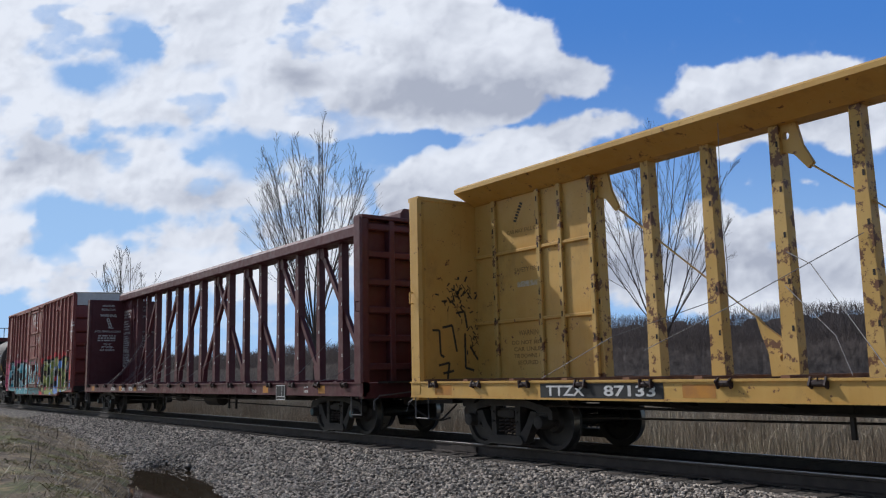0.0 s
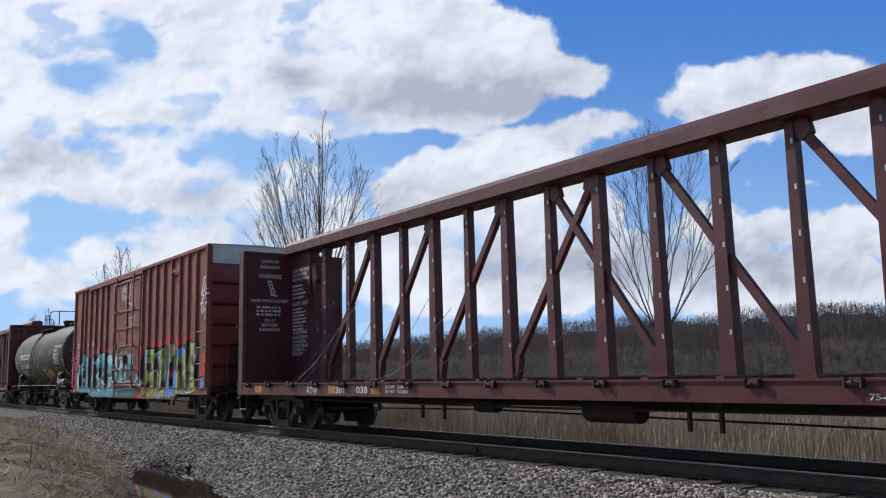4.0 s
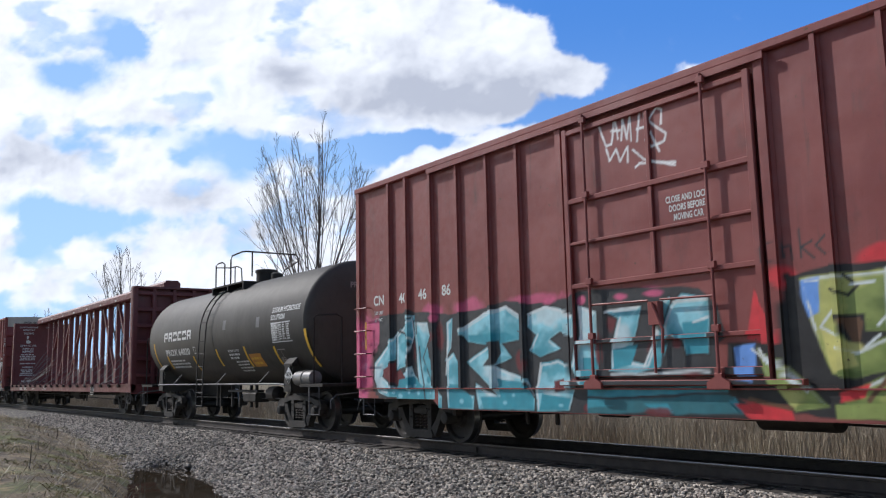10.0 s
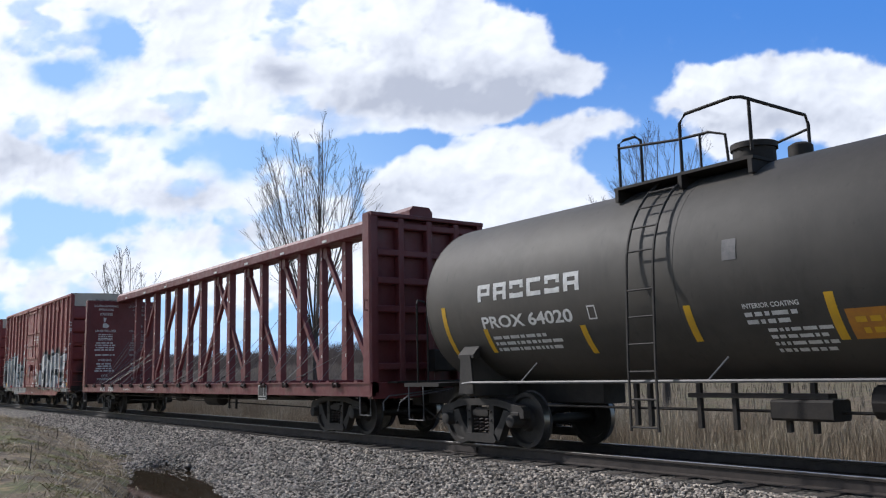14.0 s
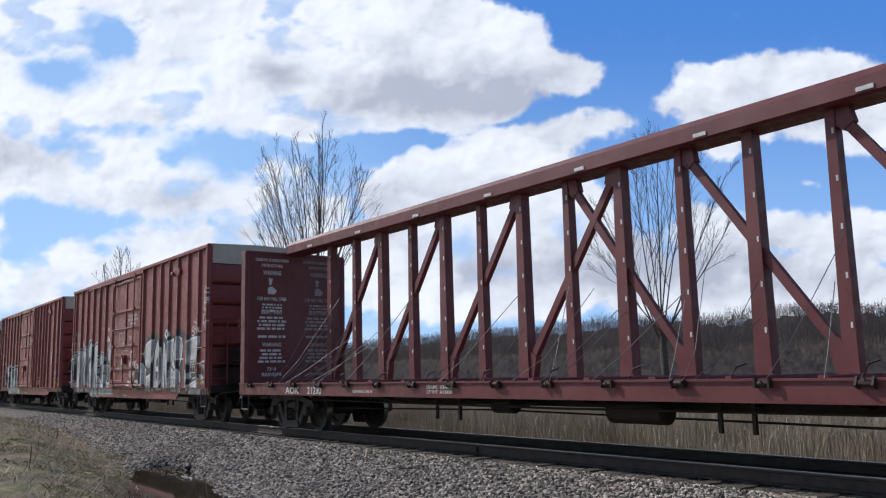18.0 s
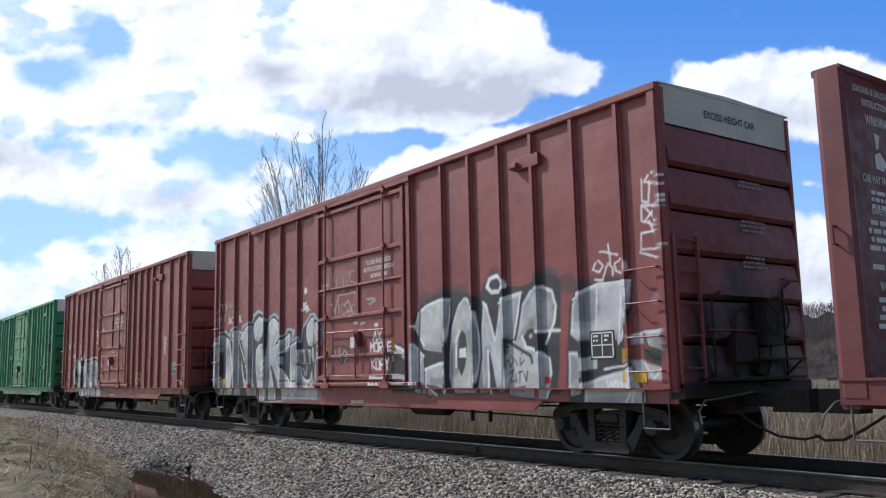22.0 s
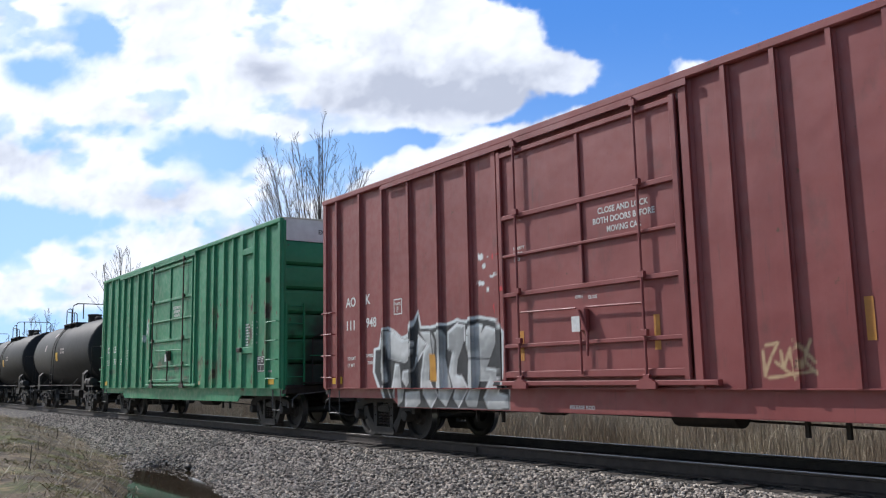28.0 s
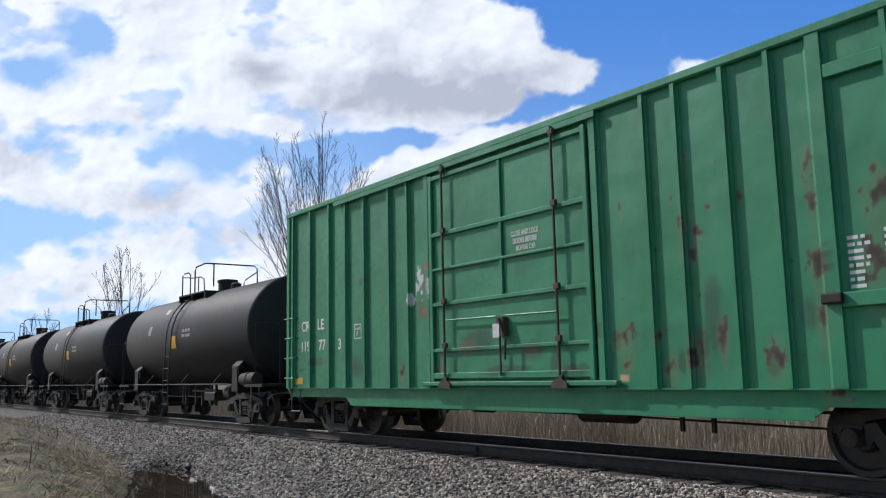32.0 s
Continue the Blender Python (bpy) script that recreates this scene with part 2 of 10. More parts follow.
gx = axis_steps([(-4000, 500), (-500, 60), (-140, 8), (-60, 1.0), (-34, 0.22), (0, 1.0), (20, 20), (200, 200), (1600, 1)])
gy = axis_steps([(-1200, 300), (-300, 40), (-40, 4), (-14, 0.4), (-9, 0.14), (-1.4, 0.35), (8, 2), (40, 30), (400, 300), (4000, 1)])
GX, GY = np.meshgrid(gx, gy, indexing="ij")
GZ = ground_height(GX, GY)
nx, ny = GX.shape
gm = bpy.data.meshes.new("ground")
idx = np.arange(nx * ny).reshape(nx, ny)
quads = np.stack([idx[:-1, :-1], idx[1:, :-1], idx[1:, 1:], idx[:-1, 1:]], -1).reshape(-1, 4)
gm.from_pydata(np.stack([GX, GY, GZ], -1).reshape(-1, 3).tolist(), [], quads.tolist())
gm.shade_smooth()
# what covers it: 1 stones, 0 soil and dead grass
stone = np.where(GY < 0, smooth_step(-0.35, 0.15, GY - toe(GX) + 0.5 * (fbm(GX * 1.2, GY * 1.2, 3, 4) - 0.5)), 1 - smooth_step(2.6, 3.6, GY))
att = gm.attributes.new("stone", "FLOAT", "POINT")
att.data.foreach_set("value", stone.reshape(-1))


def ground_material():
    n = Nodes("ballast_and_dead_grass", 0.9)
    cell = n.voronoi(17, "Color")
    grit = n.mix(n.span(cell, 0.2, 0.9), (0.115, 0.099, 0.079), (0.43, 0.38, 0.305))
    grit = n.mix(n.span(n.voronoi(17), 0.25, 0.6), grit, (0.05, 0.046, 0.043))
    grit = n.mix(n.span(n.noise(0.5, 3), 0.4, 0.7, 0, 0.35), grit, (0.13, 0.115, 0.10))
    soil = n.mix(n.span(n.noise(2.6, 6, 0.72), 0.36, 0.64), (0.070, 0.050, 0.031), (0.245, 0.180, 0.105))
    soil = n.mix(n.span(n.noise(0.7, 4), 0.50, 0.60, 0, 0.8), soil, n.mix(n.span(n.noise(5, 4), 0.4, 0.6), (0.080, 0.090, 0.028), (0.185, 0.180, 0.062)))
    soil = n.mix(n.span(n.noise(1.1, 5, 0.65), 0.58, 0.68, 0, 0.65), soil, (0.40, 0.30, 0.17))
    soil = n.mix(n.span(n.noise(0.9, 5, 0.6, (1.3, 0.8, 1)), 0.45, 0.35, 0, 0.8), soil, (0.060, 0.044, 0.030))
    soil = n.mix(n.span(n.noise(9, 5, 0.7), 0.56, 0.70), soil, (0.045, 0.034, 0.023))
    n.bump(n.mix(n.attribute("stone", "Fac"), n.noise(14, 6, 0.7), n.voronoi(17)), 0.8, 0.05)
    return n.done(n.mix(n.attribute("stone", "Fac"), soil, grit))


gm.materials.append(ground_material())
tagged(new("ground", gm), "grey crushed-stone ballast slope running into a bank of dead grass", "ground", kind="structure")

# puddle in the ditch
WATER = Nodes("puddle_water", 0.04)
WATER.b.inputs["IOR"].default_value = 1.33
WATER = WATER.done((0.050, 0.038, 0.026))
pw = Mesh()
ring = [(-21.2, -3.3), (-19.0, -2.9), (-13.5, -4.4), (-12.4, -5.8), (-14.0, -6.9), (-18.0, -5.8), (-21.4, -4.6)]
pw.prism(ring, -1.2, -0.765, "z")
thing("puddle", "dark still puddle lying in the stony ditch", "puddle", pw, WATER, kind="structure")

# track: two rails, ties, plates
RAIL = plain("rusty_rail_web", (0.036, 0.028, 0.024), (0.058, 0.045, 0.038), 6.0, 0.8)
RAIL_HEAD = plain("worn_rail_head", (0.16, 0.14, 0.13), (0.26, 0.25, 0.24), 4.0, 0.35, 0.8, 0.05)
TIE = plain("creosoted_tie_wood", (0.040, 0.032, 0.027), (0.10, 0.083, 0.068), 5.0, 0.85, 0.0, 0.5, 0.02)
for side in (-1, 1):
    c = side * 0.755
    pr = [(-0.075, -0.185), (0.075, -0.185), (0.075, -0.172), (0.012, -0.155), (0.010, -0.045), (0.036, -0.035), (0.036, -0.012), (-0.036, -0.012), (-0.036, -0.035), (-0.010, -0.045), (-0.012, -0.155), (-0.075, -0.172)]
    rail = thing("rail", "rust-brown steel rail spiked to wooden ties", "rail", Mesh().prism([(c + u, w) for u, w in pr], -260, 60, "x"), RAIL, "rails of the track", "structure")
    part("rail_head", Mesh().box(-260, 60, c - 0.035, c + 0.035, -0.012, 0.0, 0.003), RAIL_HEAD, rail, "worn shiny running surface")
    joint = Mesh().box(-12.9, -12.15, c - side * -0.045 - 0.012, c + side * 0.045 + 0.012, -0.15, -0.05)
    part("joint_bar", joint, RAIL, rail)
tie_mesh = Mesh().box(-0.115, 0.115, -1.3, 1.3, -0.37, -0.19, 0.012).data("tie", TIE)
plate_mesh = Mesh().box(-0.10, 0.10, -0.17, 0.17, -0.19, -0.176, 0.004).data("tie_plate", RAIL)
rt = random.Random(4)
bed = thing("track_bed", "weathered dark wooden ties sunk in ballast", "railway ties", kind="structure")
for k in range(150):
    x = 6 - 0.52 * k
    t = part("tie", tie_mesh, TIE, bed)
    t.matrix_basis = pose(x + rt.uniform(-0.03, 0.03), rt.uniform(-0.05, 0.05), rt.uniform(-0.012, 0.006), 0, 0, rt.uniform(-1.2, 1.2))
    for y in (-0.755, 0.755):
        q = part("tie_plate", plate_mesh, RAIL, t)
        q.matrix_basis = pose(0, y, 0)


def scatter(name, verts, faces, material, label, category):
    me = bpy.data.meshes.new(name)
    me.from_pydata(verts.reshape(-1, 3).tolist(), [], faces.reshape(-1, faces.shape[-1]).tolist())
    me.materials.append(material)
    return tagged(new(name, me), label, category, kind="stuff")


def stones(rs, x, y, size):
    """Angular lumps of rock, one for each place."""
    bm = bmesh.new()
    bmesh.ops.create_icosphere(bm, subdivisions=1, radius=1.0)
    base = np.array([v.co[:] for v in bm.verts])[:12]
    tri = np.array([[v.index for v in f.verts] for f in bm.faces])
    bm.free()
    k = len(x)
    nv = len(base)
    shape = base[None] * rs.uniform(0.55, 1.15, (k, nv, 1)) * rs.uniform(0.6, 1.2, (k, 1, 3)) * size[:, None, None]
    a = rs.uniform(0, 6.28, k)
    ca, sa = np.cos(a)[:, None], np.sin(a)[:, None]
    v = np.stack([shape[..., 0] * ca - shape[..., 1] * sa, shape[..., 0] * sa + shape[..., 1] * ca, shape[..., 2] * 0.75], -1)
    v += np.stack([x, y, ground_height(x, y) + size * 0.25], -1)[:, None]
    return v, tri[None] + (np.arange(k) * nv)[:, None, None]


def stone_material():
    n = Nodes("crushed_stone", 0.88)
    c = n.mix(n.span(n.island(), 0.0, 1.0), (0.050, 0.042, 0.035), (0.67, 0.575, 0.475))
    c = n.mix(n.span(n.noise(0.4, 3), 0.42, 0.7, 0, 0.35), c, (0.15, 0.13, 0.11))
    n.bump(n.noise(60, 4), 0.3, 0.01)
    return n.done(c)


rs = np.random.RandomState(11)
k = 68000
sx = -3.5 - 40 * rs.rand(k) ** 1.7
sy = -1.35 - 4.4 * rs.rand(k)
keep = sy > toe(sx) - 0.1 + 0.5 * (rs.rand(k) - 0.5)
sx, sy = sx[keep], sy[keep]
v, f = stones(rs, sx, sy, rs.uniform(0.014, 0.036, len(sx)) * (1 + 0.012 * -sx))
scatter("ballast_stones", v, f, stone_material(), "loose angular grey ballast stones beside the track", "ballast")


def blades(rs, x, y, z, tall, wide, lean):
    """Narrow bent blades, two segments each."""
    k = len(x)
    a, b = rs.uniform(0, 6.28, k), rs.uniform(0, 6.28, k)
    du = np.stack([np.cos(a), np.sin(a), 0 * a], -1) * wide[:, None]
    bend = np.stack([np.cos(b), np.sin(b), 0 * b], -1) * (lean * tall)[:, None]
    up = np.stack([0 * a, 0 * a, tall], -1)
    p = np.stack([x, y, z], -1)
    m = p + up * 0.55 + bend * 0.35
    t = p + up * (1 - 0.35 * lean[:, None]) + bend
    v = np.stack([p - du, p + du, m + du * 0.8, m - du * 0.8, t], 1)
    q = np.array([[0, 1, 2], [0, 2, 3], [3, 2, 4]])
    return v, q[None] + (np.arange(k) * 5)[:, None, None]


def straw_material(name, a, b, c):
    n = Nodes(name, 0.85)
    return n.done(n.mix(n.span(n.noise(0.35, 3), 0.4, 0.65), n.mix(n.island(), a, b), c))


# dead reeds beyond the track
k = 80000
rx = 2 - 110 * rs.rand(k) ** 1.6
ry = 4.3 + 8.0 * rs.rand(k) ** 1.3
clump = fbm(rx * 0.7, ry * 0.7, 21, 3)
tall = (0.45 + 1.15 * clump) * rs.uniform(0.6, 1.15, k) * smooth_step(4.0, 5.6, ry)
v, f = blades(rs, rx, ry, ground_height(rx, ry) - 0.03, tall, rs.uniform(0.0025, 0.0075, k), rs.uniform(0.02, 0.6, k))
scatter("reeds", v, f, straw_material("dead_reed_straw", (0.20, 0.16, 0.115), (0.55, 0.475, 0.36), (0.25, 0.19, 0.13)), "tall dead straw-coloured reeds beyond the track", "reeds")
# flattened dead grass and a little green on the near bank
k = 64000
bx = -9 - 60 * rs.rand(k) ** 2.0
by = toe(bx) + 0.1 - 6.0 * rs.rand(k) ** 1.2
tuft = fbm(bx * 0.8, by * 0.8, 29, 4) + 0.35 * (fbm(bx * 3.1, by * 3.1, 33, 3) - 0.5)
keep = tuft > 0.475 + 0.14 * (rs.rand(k) - 0.5)
bx, by, tuft = bx[keep], by[keep], tuft[keep]
k = len(bx)
v, f = blades(rs, bx, by, ground_height(bx, by) - 0.02, rs.uniform(0.02, 0.085, k) + 0.35 * np.clip(tuft - 0.56, 0, 0.3), rs.uniform(0.004, 0.010, k), rs.uniform(1.0, 2.4, k))
scatter("bank_grass", v, f, straw_material("flattened_dead_grass", (0.12, 0.085, 0.042), (0.56, 0.43, 0.22), (0.17, 0.165, 0.050)), "matted dead grass with green shoots on the bank", "grass")

# dark sodden branch at the puddle's edge
WET = plain("wet_wood", (0.018, 0.014, 0.011), (0.035, 0.027, 0.02), 8.0, 0.6)
rd = random.Random(14)
debris = thing("driftwood_heap", "dark sodden branches lying at the puddle edge", "driftwood")
for k in range(6):
    a = (-19.55 + rd.uniform(-0.6, 0.45), -3.72 + rd.uniform(-0.12, 0.12), -0.74 + rd.uniform(0, 0.06))
    b = (a[0] + rd.uniform(0.15, 0.6), a[1] + rd.uniform(-0.15, 0.2), a[2] + rd.uniform(-0.03, 0.09))
    part("branch", Mesh().tube([a, ((a[0] + b[0]) / 2, (a[1] + b[1]) / 2 + 0.03, (a[2] + b[2]) / 2 + 0.04), b], rd.uniform(0.015, 0.035), 6, 0.012), WET, debris, smooth=True)
part("root_knot", Mesh().lathe([(-0.10, 0.02), (-0.07, 0.06), (0.02, 0.075), (0.10, 0.045), (0.13, 0.01)], 9, (-19.15, -3.50, -0.69), "x"), WET, debris, smooth=True)

# pale dead stalks lying about the bank
k = 1500
bx = -9 - 40 * rs.rand(k) ** 1.6
by = toe(bx) - 0.1 - 4.5 * rs.rand(k)
v, f = blades(rs, bx, by, ground_height(bx, by), rs.uniform(0.10, 0.36, k), rs.uniform(0.004, 0.010, k), rs.uniform(1.5, 2.7, k))
scatter("dead_stalks", v, f, straw_material("pale_dead_stalks", (0.10, 0.07, 0.05), (0.78, 0.69, 0.53), (0.40, 0.32, 0.22)), "pale broken weed stalks on the bank", "weeds")

# a dead sapling and broken canes at the head of the bank
DRY = plain("dry_cane", (0.050, 0.038, 0.030), (0.12, 0.095, 0.07), 9.0, 0.85)
canes = thing("dead_canes", "thin dark dead canes on the grassy bank", "weeds")
rw = random.Random(31)
for k in range(12):
    x = rw.uniform(-34.0, -14.5)
    y = float(toe(x)) - rw.uniform(0.8, 2.2)
    z = float(ground_height(np.array([x]), np.array([y]))[0]) - 0.03
    tall, lean = rw.uniform(0.12, 0.42), rw.uniform(-1.3, 1.3)
    pts = [(x, y, z), (x + 0.3 * lean * tall, y, z + 0.55 * tall), (x + lean * tall, y + rw.uniform(-0.1, 0.1), z + tall)]
    part("cane", Mesh().tube(pts, 0.011, 5, 0.005), DRY, canes)
# stray stones and clods on the bank
k = 1100
bx = -9 - 34 * rs.rand(k) ** 1.5
by = toe(bx) - 3.2 * rs.rand(k) ** 1.8
v, f = stones(rs, bx, by, rs.uniform(0.008, 0.028, k))
scatter("stray_stones", v, f, plain("muddy_stones", (0.16, 0.12, 0.08), (0.42, 0.35, 0.26), 9.0, 0.9), "stray stones and clods on the bank", "stones")
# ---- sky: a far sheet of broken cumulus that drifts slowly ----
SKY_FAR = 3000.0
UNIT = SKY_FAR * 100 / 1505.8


def cloud_sheet():
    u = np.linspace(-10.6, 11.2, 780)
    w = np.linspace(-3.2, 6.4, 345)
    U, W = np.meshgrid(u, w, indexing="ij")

    def ridged(f, seed):
        """Rounded lumps with sharp creases between them, about nought on the mean."""
        return 0.42 - np.abs(2 * fbm(U * f, W * f * 1.15, seed, 4) - 1) * 1.25

    big, fine = fbm(U * 0.55, W * 0.7, 31, 3) - 0.5, fbm(U * 1.7, W * 2.0, 41, 4) - 0.5
    wu = U + 0.35 * big + 0.34 * fine
    ww = W + 0.28 * (fbm(U * 0.55 + 9, W * 0.7, 32, 3) - 0.5) + 0.26 * (fbm(U * 1.7, W * 2.0 + 5, 42, 4) - 0.5)

    def heap(cu, cw, ru, rw):
        """How deep inside an oval, in about the units of the sheet."""
        q = np.sqrt(((wu - cu) / ru) ** 2 + ((ww - cw) / rw) ** 2) + 1e-6
        return (1 - q) * min(ru, rw)

    def join(ovals):
        out = np.full(U.shape, -9.0)
        for o in ovals:
            d = heap(*o)
            h = np.clip(0.5 + 0.5 * (out - d) / 0.25, 0, 1)
            out = d * (1 - h) + out * h + 0.25 * h * (1 - h)
        return out

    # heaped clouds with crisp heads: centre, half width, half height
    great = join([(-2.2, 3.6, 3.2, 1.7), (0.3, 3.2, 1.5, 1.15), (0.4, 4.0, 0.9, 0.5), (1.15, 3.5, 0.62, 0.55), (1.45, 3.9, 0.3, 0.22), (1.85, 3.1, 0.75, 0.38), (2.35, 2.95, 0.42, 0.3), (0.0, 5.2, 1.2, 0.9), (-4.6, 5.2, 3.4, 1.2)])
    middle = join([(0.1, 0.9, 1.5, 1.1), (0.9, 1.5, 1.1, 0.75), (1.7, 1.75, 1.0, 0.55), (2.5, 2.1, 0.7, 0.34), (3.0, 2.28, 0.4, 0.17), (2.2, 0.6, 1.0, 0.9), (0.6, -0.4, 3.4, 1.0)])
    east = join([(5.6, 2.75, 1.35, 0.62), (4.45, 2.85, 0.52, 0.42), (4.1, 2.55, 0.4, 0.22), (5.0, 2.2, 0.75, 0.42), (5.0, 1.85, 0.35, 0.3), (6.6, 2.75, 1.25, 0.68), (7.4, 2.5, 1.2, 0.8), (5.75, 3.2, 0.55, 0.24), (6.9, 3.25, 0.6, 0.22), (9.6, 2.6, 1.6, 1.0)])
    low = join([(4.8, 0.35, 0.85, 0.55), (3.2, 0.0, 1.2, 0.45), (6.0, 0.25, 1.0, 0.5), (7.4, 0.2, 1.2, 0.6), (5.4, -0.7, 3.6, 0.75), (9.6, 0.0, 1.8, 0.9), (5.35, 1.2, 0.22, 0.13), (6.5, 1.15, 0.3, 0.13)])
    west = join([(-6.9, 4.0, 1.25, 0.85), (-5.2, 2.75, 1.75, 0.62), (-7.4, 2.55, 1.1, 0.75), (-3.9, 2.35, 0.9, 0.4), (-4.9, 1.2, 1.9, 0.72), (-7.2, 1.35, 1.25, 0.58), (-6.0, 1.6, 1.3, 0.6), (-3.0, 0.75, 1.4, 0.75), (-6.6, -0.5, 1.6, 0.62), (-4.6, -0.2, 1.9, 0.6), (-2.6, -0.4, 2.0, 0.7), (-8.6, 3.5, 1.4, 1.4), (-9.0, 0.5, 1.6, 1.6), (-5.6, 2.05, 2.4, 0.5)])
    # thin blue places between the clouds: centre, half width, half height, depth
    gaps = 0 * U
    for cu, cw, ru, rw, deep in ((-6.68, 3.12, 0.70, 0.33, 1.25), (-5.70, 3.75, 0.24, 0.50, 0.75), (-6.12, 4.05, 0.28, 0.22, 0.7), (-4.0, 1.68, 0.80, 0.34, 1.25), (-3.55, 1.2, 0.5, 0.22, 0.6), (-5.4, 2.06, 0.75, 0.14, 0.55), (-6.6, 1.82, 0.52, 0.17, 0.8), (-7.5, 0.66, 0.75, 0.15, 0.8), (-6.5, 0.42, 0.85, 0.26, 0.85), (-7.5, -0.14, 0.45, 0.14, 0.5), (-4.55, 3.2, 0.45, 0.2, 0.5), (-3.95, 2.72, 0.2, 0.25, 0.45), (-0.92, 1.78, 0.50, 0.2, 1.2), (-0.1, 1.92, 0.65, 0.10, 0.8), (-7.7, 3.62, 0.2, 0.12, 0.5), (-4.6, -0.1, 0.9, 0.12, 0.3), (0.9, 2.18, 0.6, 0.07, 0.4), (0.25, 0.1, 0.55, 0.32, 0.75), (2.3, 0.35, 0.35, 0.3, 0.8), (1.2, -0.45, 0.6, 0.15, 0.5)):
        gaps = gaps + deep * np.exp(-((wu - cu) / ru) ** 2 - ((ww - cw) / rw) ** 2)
    lumps = 0.55 * ridged(1.5, 51) + 0.3 * ridged(3.4, 57) + 0.15 * ridged(7.0, 59)
    crisp = np.maximum.reduce([great, middle - 0.06, east, low - 0.1]) + 0.24 * lumps
    soft = west + 0.30 * lumps
    veil = smooth_step(1.2, -1.4, U) * 0.34 * smooth_step(0.25, 0.65, fbm(U * 0.8, W * 1.3, 53, 5))
    cover = np.maximum.reduce([smooth_step(-0.06, 0.17, crisp), smooth_step(-0.22, 0.28, soft), veil])
    torn = smooth_step(0.52, 0.72, fbm(U * 1.1 + 3, W * 1.9, 87, 5)) * smooth_step(0.0, -2.5, U)
    cover = np.clip(cover - 0.95 * gaps * (0.9 + 0.9 * fine) - 0.55 * torn, 0, 1)
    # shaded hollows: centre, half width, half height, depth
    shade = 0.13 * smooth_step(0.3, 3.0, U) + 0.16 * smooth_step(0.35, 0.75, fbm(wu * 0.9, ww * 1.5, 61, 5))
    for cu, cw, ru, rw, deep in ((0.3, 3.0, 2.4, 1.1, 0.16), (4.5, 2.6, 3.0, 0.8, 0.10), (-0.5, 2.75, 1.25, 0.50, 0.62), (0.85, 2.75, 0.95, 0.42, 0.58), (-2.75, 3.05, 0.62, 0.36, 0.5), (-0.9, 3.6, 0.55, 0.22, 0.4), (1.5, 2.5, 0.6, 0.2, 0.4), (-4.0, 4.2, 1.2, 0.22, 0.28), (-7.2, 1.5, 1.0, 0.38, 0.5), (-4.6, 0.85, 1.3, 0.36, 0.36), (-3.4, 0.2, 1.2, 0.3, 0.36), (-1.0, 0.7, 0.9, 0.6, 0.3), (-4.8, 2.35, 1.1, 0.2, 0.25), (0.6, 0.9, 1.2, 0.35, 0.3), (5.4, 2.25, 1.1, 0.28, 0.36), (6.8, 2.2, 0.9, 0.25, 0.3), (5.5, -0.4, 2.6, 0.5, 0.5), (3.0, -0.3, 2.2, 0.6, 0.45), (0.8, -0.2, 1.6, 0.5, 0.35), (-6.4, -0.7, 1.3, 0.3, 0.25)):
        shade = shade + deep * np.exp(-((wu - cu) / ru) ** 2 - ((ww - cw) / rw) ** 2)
    relief = fbm(wu * 1.5 - 0.14, ww * 2.0 + 0.16, 75, 6) - fbm(wu * 1.5, ww * 2.0, 75, 6)
    grey = np.clip(1.25 * shade * (1 + 1.2 * fine) + 1.1 * relief + 0.22 * smooth_step(0.05, -0.3, lumps), 0, 1)
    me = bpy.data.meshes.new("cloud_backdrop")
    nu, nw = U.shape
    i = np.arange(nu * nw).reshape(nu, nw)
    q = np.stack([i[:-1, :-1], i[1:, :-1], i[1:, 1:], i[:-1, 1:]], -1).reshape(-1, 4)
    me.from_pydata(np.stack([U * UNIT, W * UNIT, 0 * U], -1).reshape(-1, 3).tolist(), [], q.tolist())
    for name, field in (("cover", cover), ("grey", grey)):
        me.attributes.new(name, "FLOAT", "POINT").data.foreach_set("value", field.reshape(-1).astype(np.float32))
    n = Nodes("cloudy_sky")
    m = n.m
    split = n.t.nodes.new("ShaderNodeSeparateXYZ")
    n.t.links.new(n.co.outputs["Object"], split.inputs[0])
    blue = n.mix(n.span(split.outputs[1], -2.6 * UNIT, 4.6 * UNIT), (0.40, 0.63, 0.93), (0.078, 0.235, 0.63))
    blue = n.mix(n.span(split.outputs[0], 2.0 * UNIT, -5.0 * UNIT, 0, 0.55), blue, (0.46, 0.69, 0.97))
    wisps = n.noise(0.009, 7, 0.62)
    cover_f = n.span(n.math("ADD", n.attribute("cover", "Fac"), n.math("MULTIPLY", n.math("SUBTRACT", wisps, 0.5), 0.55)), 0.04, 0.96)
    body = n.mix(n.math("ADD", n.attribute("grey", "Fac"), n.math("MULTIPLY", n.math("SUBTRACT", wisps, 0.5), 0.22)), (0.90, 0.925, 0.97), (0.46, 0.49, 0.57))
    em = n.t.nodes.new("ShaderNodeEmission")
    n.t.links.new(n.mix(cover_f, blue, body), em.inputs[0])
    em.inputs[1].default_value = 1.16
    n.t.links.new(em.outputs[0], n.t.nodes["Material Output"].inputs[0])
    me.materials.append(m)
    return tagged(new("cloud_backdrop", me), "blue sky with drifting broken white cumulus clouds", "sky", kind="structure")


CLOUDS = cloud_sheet()


